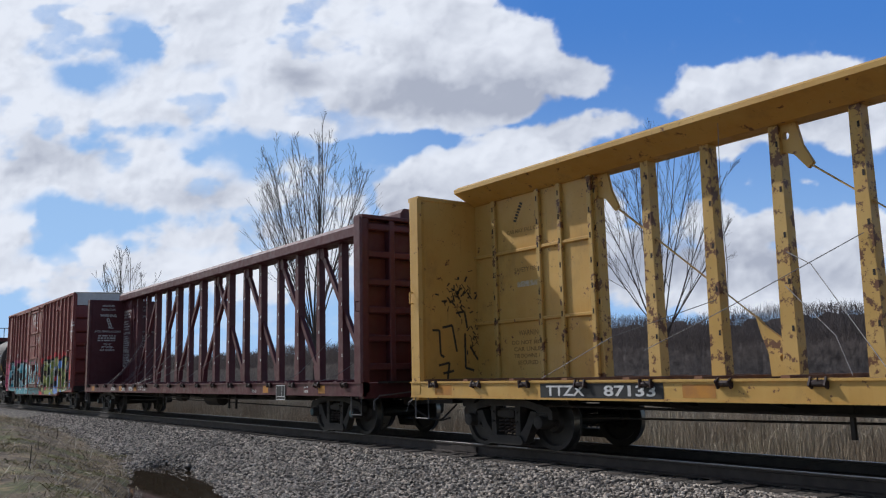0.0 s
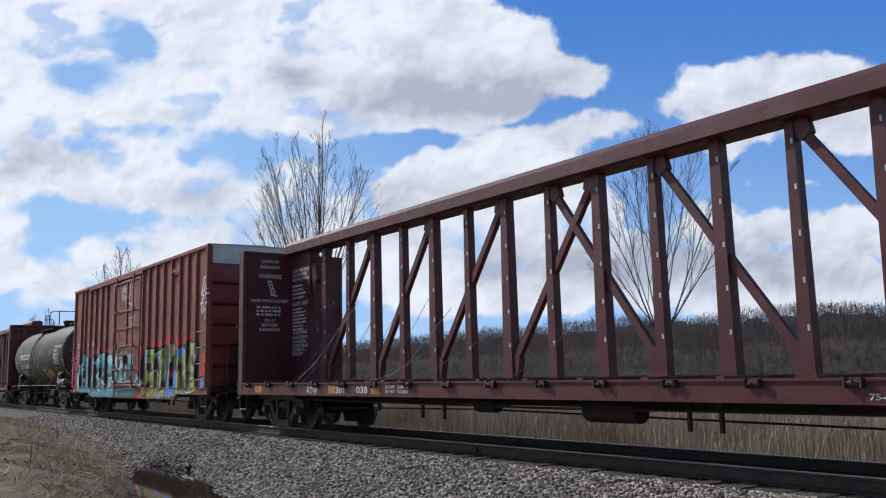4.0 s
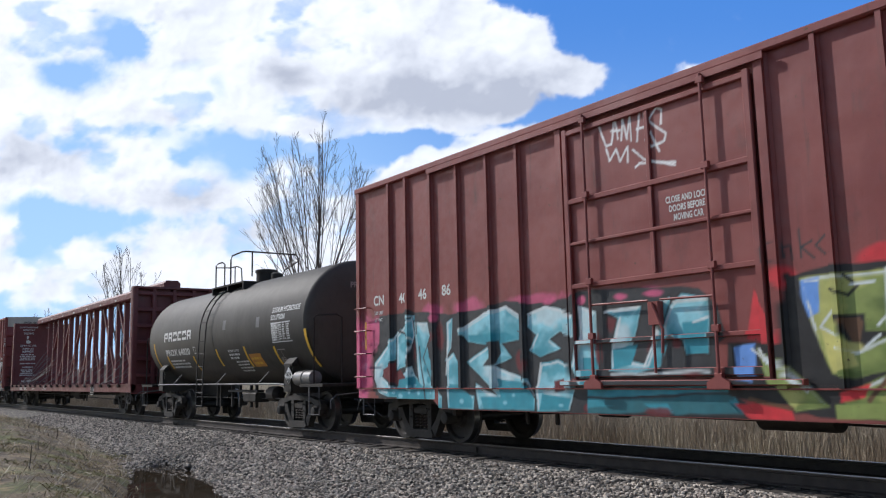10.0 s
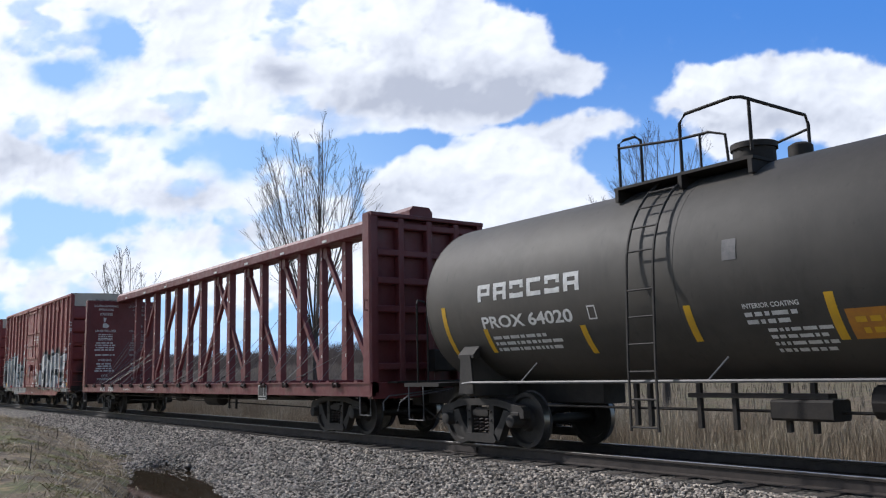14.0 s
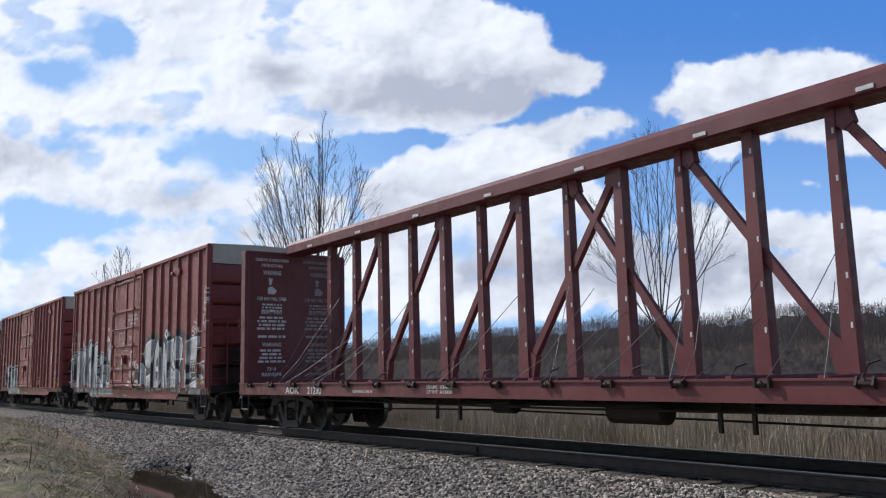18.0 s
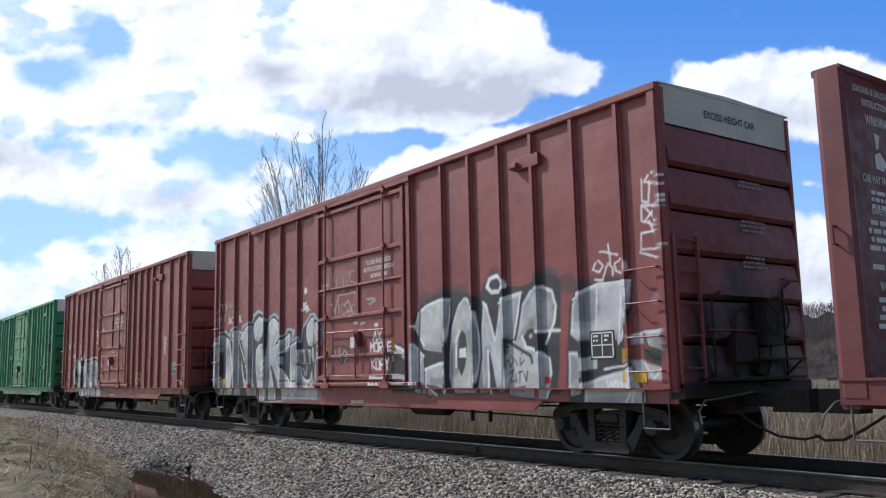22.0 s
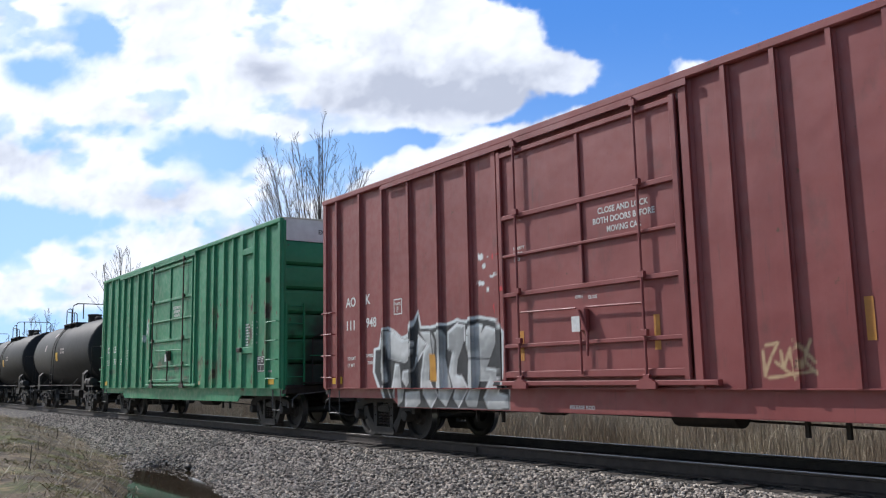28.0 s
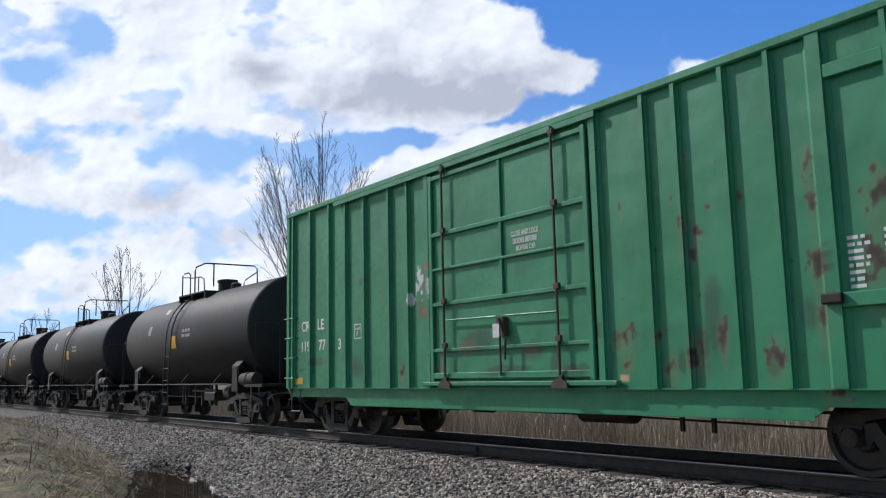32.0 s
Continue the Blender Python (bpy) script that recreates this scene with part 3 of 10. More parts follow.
# ---- bare trees ----
BARK = plain("grey_bark", (0.060, 0.050, 0.045), (0.105, 0.090, 0.080), 8.0, 0.9, 0.0, 0.5, 0.03)
TWIG = plain("brown_twigs", (0.060, 0.045, 0.040), (0.090, 0.070, 0.062), 3.0, 0.9)


def bare_tree(label, x, y, z, stems, seed, trunk_r, fork, reach, twiggy=(7, 5, 4), rise=0.5):
    """Leafless tree: a trunk that forks into given limbs, limbs into ever finer twigs. stems: lean along the view, lean away from it, length."""
    r = random.Random(seed)
    tree = thing("bare_tree", label, "tree")
    tree.matrix_basis = pose(x, y, z)
    across = Vector((-(y - EYE.y), x - EYE.x, 0)).normalized() * -1
    away = Vector((across.y, -across.x, 0))
    trunk, crown = Mesh(), Mesh()
    trunk.tube([(0, 0, -0.3), (0.03, 0.02, fork * 0.5), (0, 0, fork * 1.03)], trunk_r * 1.2, 9, trunk_r * 0.9)
    least = 0.00017 * math.hypot(x - EYE.x, y - EYE.y)

    def grow(p, d, length, rad, depth):
        pts, steps = [p], 7 if depth < 2 else 4
        for _ in range(steps):
            jolt = Vector((r.uniform(-1, 1), r.uniform(-1, 1), r.uniform(-0.6, 0.8)))
            d = (d + jolt * (0.07 if depth == 0 else 0.12) + Vector((0, 0, 0.05 * rise))).normalized()
            pts.append(pts[-1] + d * (length / steps))
        crown.tube(pts, rad, 5 if depth < 2 else 3, max(rad * 0.3, least * 0.5), caps=False)
        if depth >= 3:
            return
        n = twiggy[depth]
        for k in range(n):
            f = 0.22 + 0.76 * (k + r.random()) / n
            i = min(int(f * steps), steps - 1)
            at = pts[i].lerp(pts[i + 1], f * steps - i)
            along = (pts[i + 1] - pts[i]).normalized()
            a = r.uniform(0, 6.28)
            side = (along.cross(Vector((math.cos(a), math.sin(a), 0.2)))).normalized()
            way = (along + side * r.uniform(0.25, 0.6) + Vector((0, 0, rise * 0.35))).normalized()
            grow(at, way, length * (1.06 - f) * r.uniform(0.45, 0.8) + 0.05 * reach, max(rad * (1 - 0.6 * f) * 0.55, least), depth + 1)

    for lean, back, long in stems:
        d = (across * lean + away * back + Vector((0, 0, 1))).normalized()
        grow(Vector((0, 0, fork * r.uniform(0.8, 1.0))) + across * lean * 0.1, d, long, trunk_r * r.uniform(0.15, 0.28), 0)
    part("trunk", trunk, BARK, tree, smooth=True)
    part("crown", crown, TWIG, tree, "fan of thin leafless branches")
    return tree


rt = random.Random(12)
fan = [(-0.36 + 0.62 * k / 16 + rt.uniform(-0.02, 0.02), rt.uniform(-0.2, 0.2), 12.9 - 34 * (k / 16 - 0.52) ** 2 * 0.45 + rt.uniform(-0.7, 0.3)) for k in range(17)]
bare_tree("tall bare tree with many upright limbs behind the track", -44.6, 13.0, -0.6, fan + [(-0.55, 0.0, 7.6)], 3, 0.22, 4.2, 3.0, (7, 4, 2), 0.35)
bare_tree("bare spreading tree with a forked crown beyond the reeds", -18.4, 12.0, -0.6, [(-0.34, 0.1, 5.2), (-0.22, -0.2, 6.0), (-0.12, -0.2, 6.6), (-0.04, 0.2, 6.8), (0.04, 0.15, 6.9), (0.12, -0.1, 7.0), (0.22, 0.1, 6.7), (0.36, 0.2, 6.0), (0.7, 0.0, 4.4), (-0.8, 0.1, 3.6)], 8, 0.12, 3.1, 2.6, (7, 5, 3), 0.3)
bare_tree("distant bare tree standing behind the freight train", -108.6, 20.0, -0.6, [(-0.34, 0.1, 10.0), (-0.2, -0.1, 13.0), (-0.06, 0.2, 14.0), (0.06, -0.2, 14.4), (0.18, 0.1, 13.0), (0.30, 0.0, 11.0)], 5, 0.30, 4.2, 6.0, (6, 4, 2))
bare_tree("faint far bare tree near the end of the line", -206.0, 30.0, -0.6, [(-0.4, 0.1, 9.0), (-0.15, -0.1, 13.0), (0.05, 0.2, 13.4), (0.25, -0.2, 11.0), (0.45, 0.1, 9.0)], 6, 0.35, 4.0, 9.0, (6, 3, 2))


def far_woods():
    """A belt of bare woodland along the far side of the field."""
    rs = np.random.RandomState(77)
    k = 170000
    x = 60 - 560 * rs.rand(k) ** 1.25
    y = 118 + 16 * rs.rand(k)
    crest = 13.0 + 2.6 * (fbm(x * 0.03, 0 * x + 3, 81, 5) - 0.5) * 2 + 2.2 * (fbm(x * 0.35, 0 * x + 7, 83, 3) - 0.5)
    tall = rs.uniform(0.5, 2.3, k)
    z = -1.6 + crest * (0.55 + 0.45 * rs.rand(k) ** 0.9) - 0.4 * tall
    v, f = blades(rs, x, y, z, tall, rs.uniform(0.010, 0.042, k), rs.uniform(0.1, 1.1, k))
    n = Nodes("far_bare_woods", 1.0)
    m = n.done(n.mix(n.island(), (0.060, 0.050, 0.050), (0.150, 0.130, 0.127)))
    thin = n.t.nodes.new("ShaderNodeBsdfTranslucent")
    thin.inputs[0].default_value = (0.125, 0.108, 0.106, 1)
    half_way = n.t.nodes.new("ShaderNodeMixShader")
    n.t.links.new(n.b.outputs[0], half_way.inputs[1]), n.t.links.new(thin.outputs[0], half_way.inputs[2])
    n.t.links.new(half_way.outputs[0], n.t.nodes["Material Output"].inputs[0])
    scatter("far_woods", v, f, m, "distant grey-brown belt of leafless woodland", "woods")
    count = 1500
    hx = np.linspace(-900, 160, count)
    top = 10.3 + 2.4 * (fbm(hx * 0.03, 0 * hx + 3, 81, 5) - 0.5) * 2 + 2.0 * (fbm(hx * 0.5, 0 * hx + 5, 85, 4) - 0.5)
    belt = Mesh()
    belt.add([(a, 135, -2) for a in hx] + [(a, 137, b) for a, b in zip(hx, top)] + [(a, 150, -2) for a in hx], [(i, i + 1, count + 1 + i, count + i) for i in range(count - 1)] + [(count + i, count + 1 + i, 2 * count + 1 + i, 2 * count + i) for i in range(count - 1)])
    thing("undergrowth", "dense grey undergrowth inside the far woodland", "undergrowth", belt, plain("far_undergrowth", (0.075, 0.064, 0.064), (0.135, 0.118, 0.116), 0.7, 1.0), kind="stuff")
    k = 5200
    x = 40 - 150 * rs.rand(k)
    y = 14 + 60 * rs.rand(k)
    v, f = blades(rs, x, y, ground_height(x, y), rs.uniform(0.4, 1.1, k), rs.uniform(0.01, 0.03, k), rs.uniform(0.02, 0.3, k))
    scatter("scrub", v, f, straw_material("grey_scrub", (0.10, 0.08, 0.06), (0.20, 0.165, 0.12), (0.13, 0.10, 0.07)), "thin grey-brown scrub across the field", "scrub")


far_woods()
# ---- lettering: words set once as flat meshes ----
WORDS = ["AOK", "AO", "K", "21230", "ATW", "301", "038", "TTZX", "87133", "111", "948", "15", "PROX 64020", "PROX64020", "40", "46", "86", "CR", "LE", "119", "77", "3", "WARNING", "LOADING AND", "UNLOADING", "INSTRUCTION", "SAFETY FIRST", "LOADING & UNLOADING", "INSTRUCTIONS", "CAR MAY FALL OVER", "AVOID TIPPING ACCIDENT", "72'-3\"", "73'-0", "BETWEEN", "BULKHEADS", "CLOSE AND LOCK", "BOTH DOORS BEFORE", "DOORS BEFORE", "MOVING CAR", "SODIUM HYDROXIDE", "SOLUTION", "1824", "8", "LD LMT", "LT WT", "224800", "61200", "22480", "61500", "EXCESS HEIGHT CAR", "CAUTION", "PLATE", "C", "F", "301038", "DO NOT MOVE", "CAR UNLESS", "TIE DOWNS ARE", "SECURED IN", "KEYSLOTS", "219000", "71000", "SECURITY", "DEVICE", "ONLY", "RETAINING VALVE", "CRLE 119773", "CN", "JACK", "HERE", "75-0", "INTERIOR COATING", "RELEASE ROD", "OPEN", "CLOSE"]


def set_words():
    obs = []
    for s in WORDS:
        cu = bpy.data.curves.new("word", "FONT")
        cu.body, cu.size, cu.align_x, cu.resolution_u = s, 1.35, "LEFT", 3
        cu.offset = 0.032
        obs.append(new("word", cu))
    deps = bpy.context.evaluated_depsgraph_get()
    out = {}
    for s, ob in zip(WORDS, obs):
        me = bpy.data.meshes.new_from_object(ob.evaluated_get(deps))
        v = np.array([q.co[:2] for q in me.vertices])
        v -= v.min(0)
        out[s] = (v, [tuple(p.vertices) for p in me.polygons], v[:, 0].max(), v[:, 1].max())
        bpy.data.meshes.remove(me)
        cu = ob.data
        bpy.data.objects.remove(ob)
        bpy.data.curves.remove(cu)
    return out


WORD = set_words()


def word(mesh, s, x, z, high, wrap, wide=None):
    """Adds a word to a mesh with its lower left corner at (x, z), letters so high; wrap carries it on to the surface."""
    v, f, w, h = WORD[s]
    sx = high / h if wide is None else wide / w
    mesh.add([wrap(x + a * sx, z + b * high / h) for a, b in v], f)
    return mesh


def bars(mesh, x, z, wide, rows, high, gap, wrap, seed=0, centred=False):
    """Rows of short plain bars, for lettering too small to read; z is the top."""
    r = random.Random(seed)
    for k in range(rows):
        w = wide * r.uniform(0.7, 1.0)
        a = x + (wide - w) / 2 if centred else x
        end = a + w
        while a < end - high:
            n = min(high * r.choice((1.2, 2.0, 3.0, 4.2)), end - a)
            zz = z - k * (high + gap)
            mesh.add([wrap(a, zz - high), wrap(a + n, zz - high), wrap(a + n, zz), wrap(a, zz)], [(0, 1, 2, 3)])
            a += n + high * 0.7
    return mesh


def outline_box(mesh, x, z, wide, high, t, wrap):
    for a, b, c, d in ((x, z, wide, t), (x, z + high - t, wide, t), (x, z, t, high), (x + wide - t, z, t, high)):
        mesh.add([wrap(a, b), wrap(a + c, b), wrap(a + c, b + d), wrap(a, b + d)], [(0, 1, 2, 3)])
    return mesh


def quad(mesh, x, z, wide, high, wrap, steps=1):
    for k in range(steps):
        a, b = z + high * k / steps, z + high * (k + 1) / steps
        mesh.add([wrap(x, a), wrap(x + wide, a), wrap(x + wide, b), wrap(x, b)], [(0, 1, 2, 3)])
    return mesh


def on_side(y):
    return lambda x, z: (x, y, z)


def on_end(x):
    """On a face that looks along +x; the first coordinate runs to the far side."""
    return lambda y, z: (x, y, z)


# ---- running gear, shared by all cars ----
WHEEL_R = 0.457
axle_mesh = Mesh().lathe([(-1.05, 0.07), (-0.86, 0.075), (-0.85, 0.09), (0, 0.08), (0.85, 0.09), (0.86, 0.075), (1.05, 0.07)], 12).data("axle", WHEEL, True)


def wheel_mesh(side):
    pr = [(-0.095, 0.10), (-0.095, 0.155), (-0.03, 0.19), (-0.02, 0.36), (-0.07, 0.385), (-0.07, 0.452), (0.05, 0.462), (0.062, 0.49), (0.075, 0.49), (0.085, 0.47), (0.075, 0.39), (0.03, 0.36), (0.02, 0.19), (0.075, 0.155), (0.075, 0.10)]
    m = Mesh().lathe([(s * -side, r) for s, r in pr], 40)
    me = m.data("wheel", WHEEL, True)
    me.materials.append(TREAD)
    rim = []
    for p in me.polygons:
        rr = [math.hypot(me.vertices[i].co.x, me.vertices[i].co.z) for i in p.vertices]
        rim.append(1 if min(rr) > 0.448 and max(rr) < 0.47 else 0)
    me.polygons.foreach_set("material_index", rim)
    return me


WHEELS = {s: wheel_mesh(s) for s in (-1, 1)}


def side_frame_mesh():
    m = Mesh()
    for way in (-1, 1):
        q = lambda pts: [(way * u, w) for u, w in pts]
        m.prism(q([(0.0, 0.70), (0.0, 0.82), (0.50, 0.80), (0.78, 0.74), (1.06, 0.69), (1.12, 0.62), (1.12, 0.50), (1.03, 0.50), (1.0, 0.585), (0.78, 0.60), (0.72, 0.64), (0.46, 0.69)]), -0.075, 0.075)
        m.prism(q([(0.78, 0.60), (0.70, 0.50), (0.48, 0.12), (0.38, 0.08), (0.36, 0.27), (0.50, 0.42), (0.62, 0.63)]), -0.075, 0.075)
        m.prism(q([(0.24, 0.20), (0.36, 0.20), (0.37, 0.70), (0.25, 0.71)]), -0.08, 0.08)
        m.prism(q([(0.76, 0.60), (0.76, 0.40), (0.72, 0.36), (0.66, 0.44), (0.68, 0.60)]), -0.07, 0.07)
        m.box(way * 0.889 - 0.11, way * 0.889 + 0.11, -0.085, 0.085, 0.54, 0.60, 0.01)
    m.prism([(-0.40, 0.08), (0.40, 0.08), (0.44, 0.13), (0.38, 0.225), (-0.38, 0.225), (-0.44, 0.13)], -0.11, 0.11)
    for u in (-0.30, 0.30):
        for w in (0.45, 0.60):
            m.lathe([(-0.105, 0.012), (-0.10, 0.02), (-0.07, 0.02)], 6, (u, 0, w))
    return m.data("side_frame", TRUCK)


def spring_mesh():
    m = Mesh()
    for cx in (-0.15, 0.0, 0.15):
        pts = [(cx + 0.062 * math.cos(a), 0.062 * math.sin(a), 0.245 + 0.235 * a / (8 * math.pi)) for a in np.linspace(0, 8 * math.pi, 33)]
        m.tube(pts, 0.015, 5)
    return m.data("spring_nest", SPRING)


SIDE_FRAME, SPRINGS = side_frame_mesh(), spring_mesh()
BOLSTER = Mesh().box(-0.20, 0.20, -1.02, 1.02, 0.50, 0.66, 0.02).box(-0.21, 0.21, -1.075, 1.075, 0.52, 0.62, 0.02).box(-0.24, 0.24, -0.3, 0.3, 0.66, 0.80, 0.02).data("bolster", GREASE)
CAP = Mesh().lathe([(-1.18, 0.075), (-1.17, 0.10), (-1.06, 0.11), (-0.95, 0.115)], 14).data("bearing_cap", TRUCK, True)
CAP_FAR = Mesh().lathe([(1.18, 0.075), (1.17, 0.10), (1.06, 0.11), (0.95, 0.115)], 14).data("bearing_cap", TRUCK, True)
BRAKE = Mesh().box(-0.36, -0.30, -0.9, 0.9, 0.34, 0.42).box(0.30, 0.36, -0.9, 0.9, 0.34, 0.42).data("brake_beam", GREASE)
ROLLING = []  # every wheelset with its place on its car


def bogie(car, x):
    b = part("truck", BOLSTER, GREASE, car, "dusty cast-steel truck with two wheelsets")
    b.matrix_basis = pose(x, 0, 0)
    for s in (-1, 1):
        q = part("side_frame", SIDE_FRAME, TRUCK, b)
        q.matrix_basis = pose(0, s * 1.0, 0)
        q = part("spring_nest", SPRINGS, SPRING, b, "rusty coil springs")
        q.matrix_basis = pose(0, s * 1.0, 0)
    part("brake_beam", BRAKE, GREASE, b)
    for dx in (-0.889, 0.889):
        for cap in (CAP, CAP_FAR):
            q = part("bearing_cap", cap, TRUCK, b)
            q.matrix_basis = pose(dx, 0, WHEEL_R)
        w = part("wheelset", axle_mesh, WHEEL, car)
        w.matrix_basis = pose(x + dx, 0, WHEEL_R)
        for s in (-1, 1):
            q = part("wheel", WHEELS[s], WHEEL, w)
            q.matrix_basis = pose(0, s * 0.755, 0)
        ROLLING.append((w, x + dx))


CAP_TEAL = plain("faded_teal_cap_paint", (0.045, 0.105, 0.115), (0.075, 0.135, 0.140), 9.0, 0.6)
CAP_FACE = Mesh().lathe([(-1.189, 0.03), (-1.188, 0.07), (-1.182, 0.072)], 14).data("cap_face", CAP_TEAL)


def coupler(car, x, way):
    """Knuckle coupler, draft pocket, air hose and lift lever at an end."""
    m = Mesh().box(min(x - way * 0.5, x + way * 0.55), max(x - way * 0.5, x + way * 0.55), -0.09, 0.09, 0.72, 0.90, 0.02)
    m.prism([(x + way * 0.5, -0.16), (x + way * 1.02, -0.15), (x + way * 1.05, 0.02), (x + way * 0.85, 0.05), (x + way * 0.82, 0.17), (x + way * 0.5, 0.14)], 0.66, 0.96, "z")
    m.box(min(x, x - way * 0.3), max(x, x - way * 0.3), -0.28, 0.28, 0.62, 1.02, 0.02)
    part("coupler", m, GREASE, car, "grimy knuckle coupler")
    hose = [(x + way * 0.1, -0.35, 0.66), (x + way * 0.35, -0.36, 0.50), (x + way * 0.65, -0.30, 0.36), (x + way * 0.95, -0.2, 0.33), (x + way * 1.12, -0.12, 0.38)]
    part("air_hose", Mesh().tube(hose, 0.019, 6), GREASE, car)
    lever = [(x + way * 0.25, -0.2, 0.92), (x + way * 0.25, -0.9, 0.86), (x + way * 0.22, -1.2, 0.84), (x + way * 0.25, -1.36, 0.72), (x + way * 0.3, -1.38, 0.56)]
    part("cut_lever", Mesh().tube(lever, 0.014, 5), ROD_GREY, car, "bent grey uncoupling lever")


def underframe(car, half, truck_x, material, belly=0.5):
    """Centre sill, cross-bearers, brake gear and rods under the floor."""
    m = Mesh().box(-half, half, -0.22, 0.22, 0.74, 1.02)
    m.prism([(-truck_x + 1.5, 0.74), (-truck_x + 3.2, belly), (truck_x - 3.2, belly), (truck_x - 1.5, 0.74)], -0.2, 0.2)
    part("centre_sill", m, GREASE, car)
    for x in (-truck_x, truck_x):
        part("body_bolster", Mesh().prism([(-1.4, 1.0), (-1.4, 0.9), (-0.35, 0.76), (0.35, 0.76), (1.4, 0.9), (1.4, 1.0)], x - 0.25, x + 0.25, "x"), GREASE, car)
    n = int(truck_x // 1.6)
    for k in range(-n + 1, n):
        part("cross_bearer", Mesh().prism([(-1.4, 1.0), (-1.4, 0.93), (-0.3, 0.72), (0.3, 0.72), (1.4, 0.93), (1.4, 1.0)], k * 1.5 - 0.05, k * 1.5 + 0.05, "x"), GREASE, car)
    g = Mesh().lathe([(-0.55, 0.05), (-0.5, 0.19), (0.5, 0.19), (0.55, 0.05)], 14, (1.4, -0.75, 0.66), "x")
    part("air_reservoir", g, GREASE, car, smooth=True)
    part("brake_cylinder", Mesh().lathe([(-0.3, 0.06), (-0.28, 0.15), (0.22, 0.15), (0.25, 0.05), (0.55, 0.03)], 12, (-1.6, -0.7, 0.7), "x"), GREASE, car, smooth=True)
    part("brake_rod", Mesh().tube([(-truck_x + 1.3, -0.6, 0.52), (-1.9, -0.62, 0.60), (1.9, -0.58, 0.56), (truck_x - 1.3, -0.6, 0.50)], 0.016, 5), GREASE, car)
    part("train_pipe", Mesh().tube([(-truck_x + 1.0, -1.05, 0.72), (0, -1.06, 0.68), (truck_x - 1.0, -1.05, 0.72)], 0.02, 5), GREASE, car)
    for x in (-3.3, -2.6, 2.9, 3.4):
        part("rod_hanger", Mesh().box(x, x + 0.05, -1.0, -0.95, 0.42, 0.95), GREASE, car)


def rung_set(x0, x1, y, z0, n, gap, out=0.07, way=-1):
    """Bent grab irons, one above the other, on a side."""
    rungs = []
    for k in range(n):
        z = z0 + gap * k
        rungs.append(Mesh().tube([(x0, y, z), (x0, y + way * out, z), (x1, y + way * out, z), (x1, y, z)], 0.013, 5))
    return rungs


def stirrup(x0, x1, y, z0, z1):
    return Mesh().tube([(x0, y, z1), (x0, y, z0), (x1, y, z0), (x1, y, z1)], 0.016, 5)
# ---- boxcars ----
SIDE_Y = -1.50


def painted_grid(name, xs, zs, ys, spray, material, parent):
    """A strip of plate over xs and zs, set back by ys, with sprayed colours at its points."""
    X, Z = np.meshgrid(xs, zs, indexing="ij")
    Y = np.repeat(np.asarray(ys)[:, None], len(zs), 1)
    n, m = X.shape
    i = np.arange(n * m).reshape(n, m)
    q = np.stack([i[:-1, :-1], i[1:, :-1], i[1:, 1:], i[:-1, 1:]], -1).reshape(-1, 4)
    me = bpy.data.meshes.new(name)
    me.from_pydata(np.stack([X, Y, Z], -1).reshape(-1, 3).tolist(), [], q.tolist())
    me.materials.append(material)
    if spray:
        a = me.attributes.new("paint", "FLOAT_COLOR", "POINT")
        a.data.foreach_set("color", spray(X.reshape(-1), Z.reshape(-1)).astype(np.float32).reshape(-1))
    ob = new(name, me)
    ob.parent = parent
    return ob


def painted_end(profile, skin, body, parent, soot_share=0.92):
    """A ribbed end wall drawn across the car, splashed with grease and soot round the coupler."""
    ys = np.linspace(-1.44, 1.44, 49)
    pr = []
    for (x0, z0), (x1, z1) in zip(profile[:-1], profile[1:]):
        pr += [(x0 + (x1 - x0) * k / 4, z0 + (z1 - z0) * k / 4) for k in range(4)]
    pr = np.array(pr + [profile[-1]])
    n, m = len(pr), len(ys)
    X, Z = np.repeat(pr[:, :1], m, 1), np.repeat(pr[:, 1:], m, 1)
    Y = np.repeat(ys[None], n, 0)
    i = np.arange(n * m).reshape(n, m)
    q = np.stack([i[:-1, :-1], i[1:, :-1], i[1:, 1:], i[:-1, 1:]], -1).reshape(-1, 4)
    me = bpy.data.meshes.new("end_wall")
    me.from_pydata(np.stack([X, Y, Z], -1).reshape(-1, 3).tolist(), [], q.tolist())
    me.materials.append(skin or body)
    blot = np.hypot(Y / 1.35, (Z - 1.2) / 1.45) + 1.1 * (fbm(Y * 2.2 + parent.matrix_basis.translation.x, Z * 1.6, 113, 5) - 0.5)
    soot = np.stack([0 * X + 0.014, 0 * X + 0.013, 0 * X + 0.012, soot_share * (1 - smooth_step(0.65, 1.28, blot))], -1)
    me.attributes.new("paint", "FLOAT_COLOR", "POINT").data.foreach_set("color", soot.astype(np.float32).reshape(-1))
    ob = new("end_wall", me)
    ob.parent = parent
    return ob


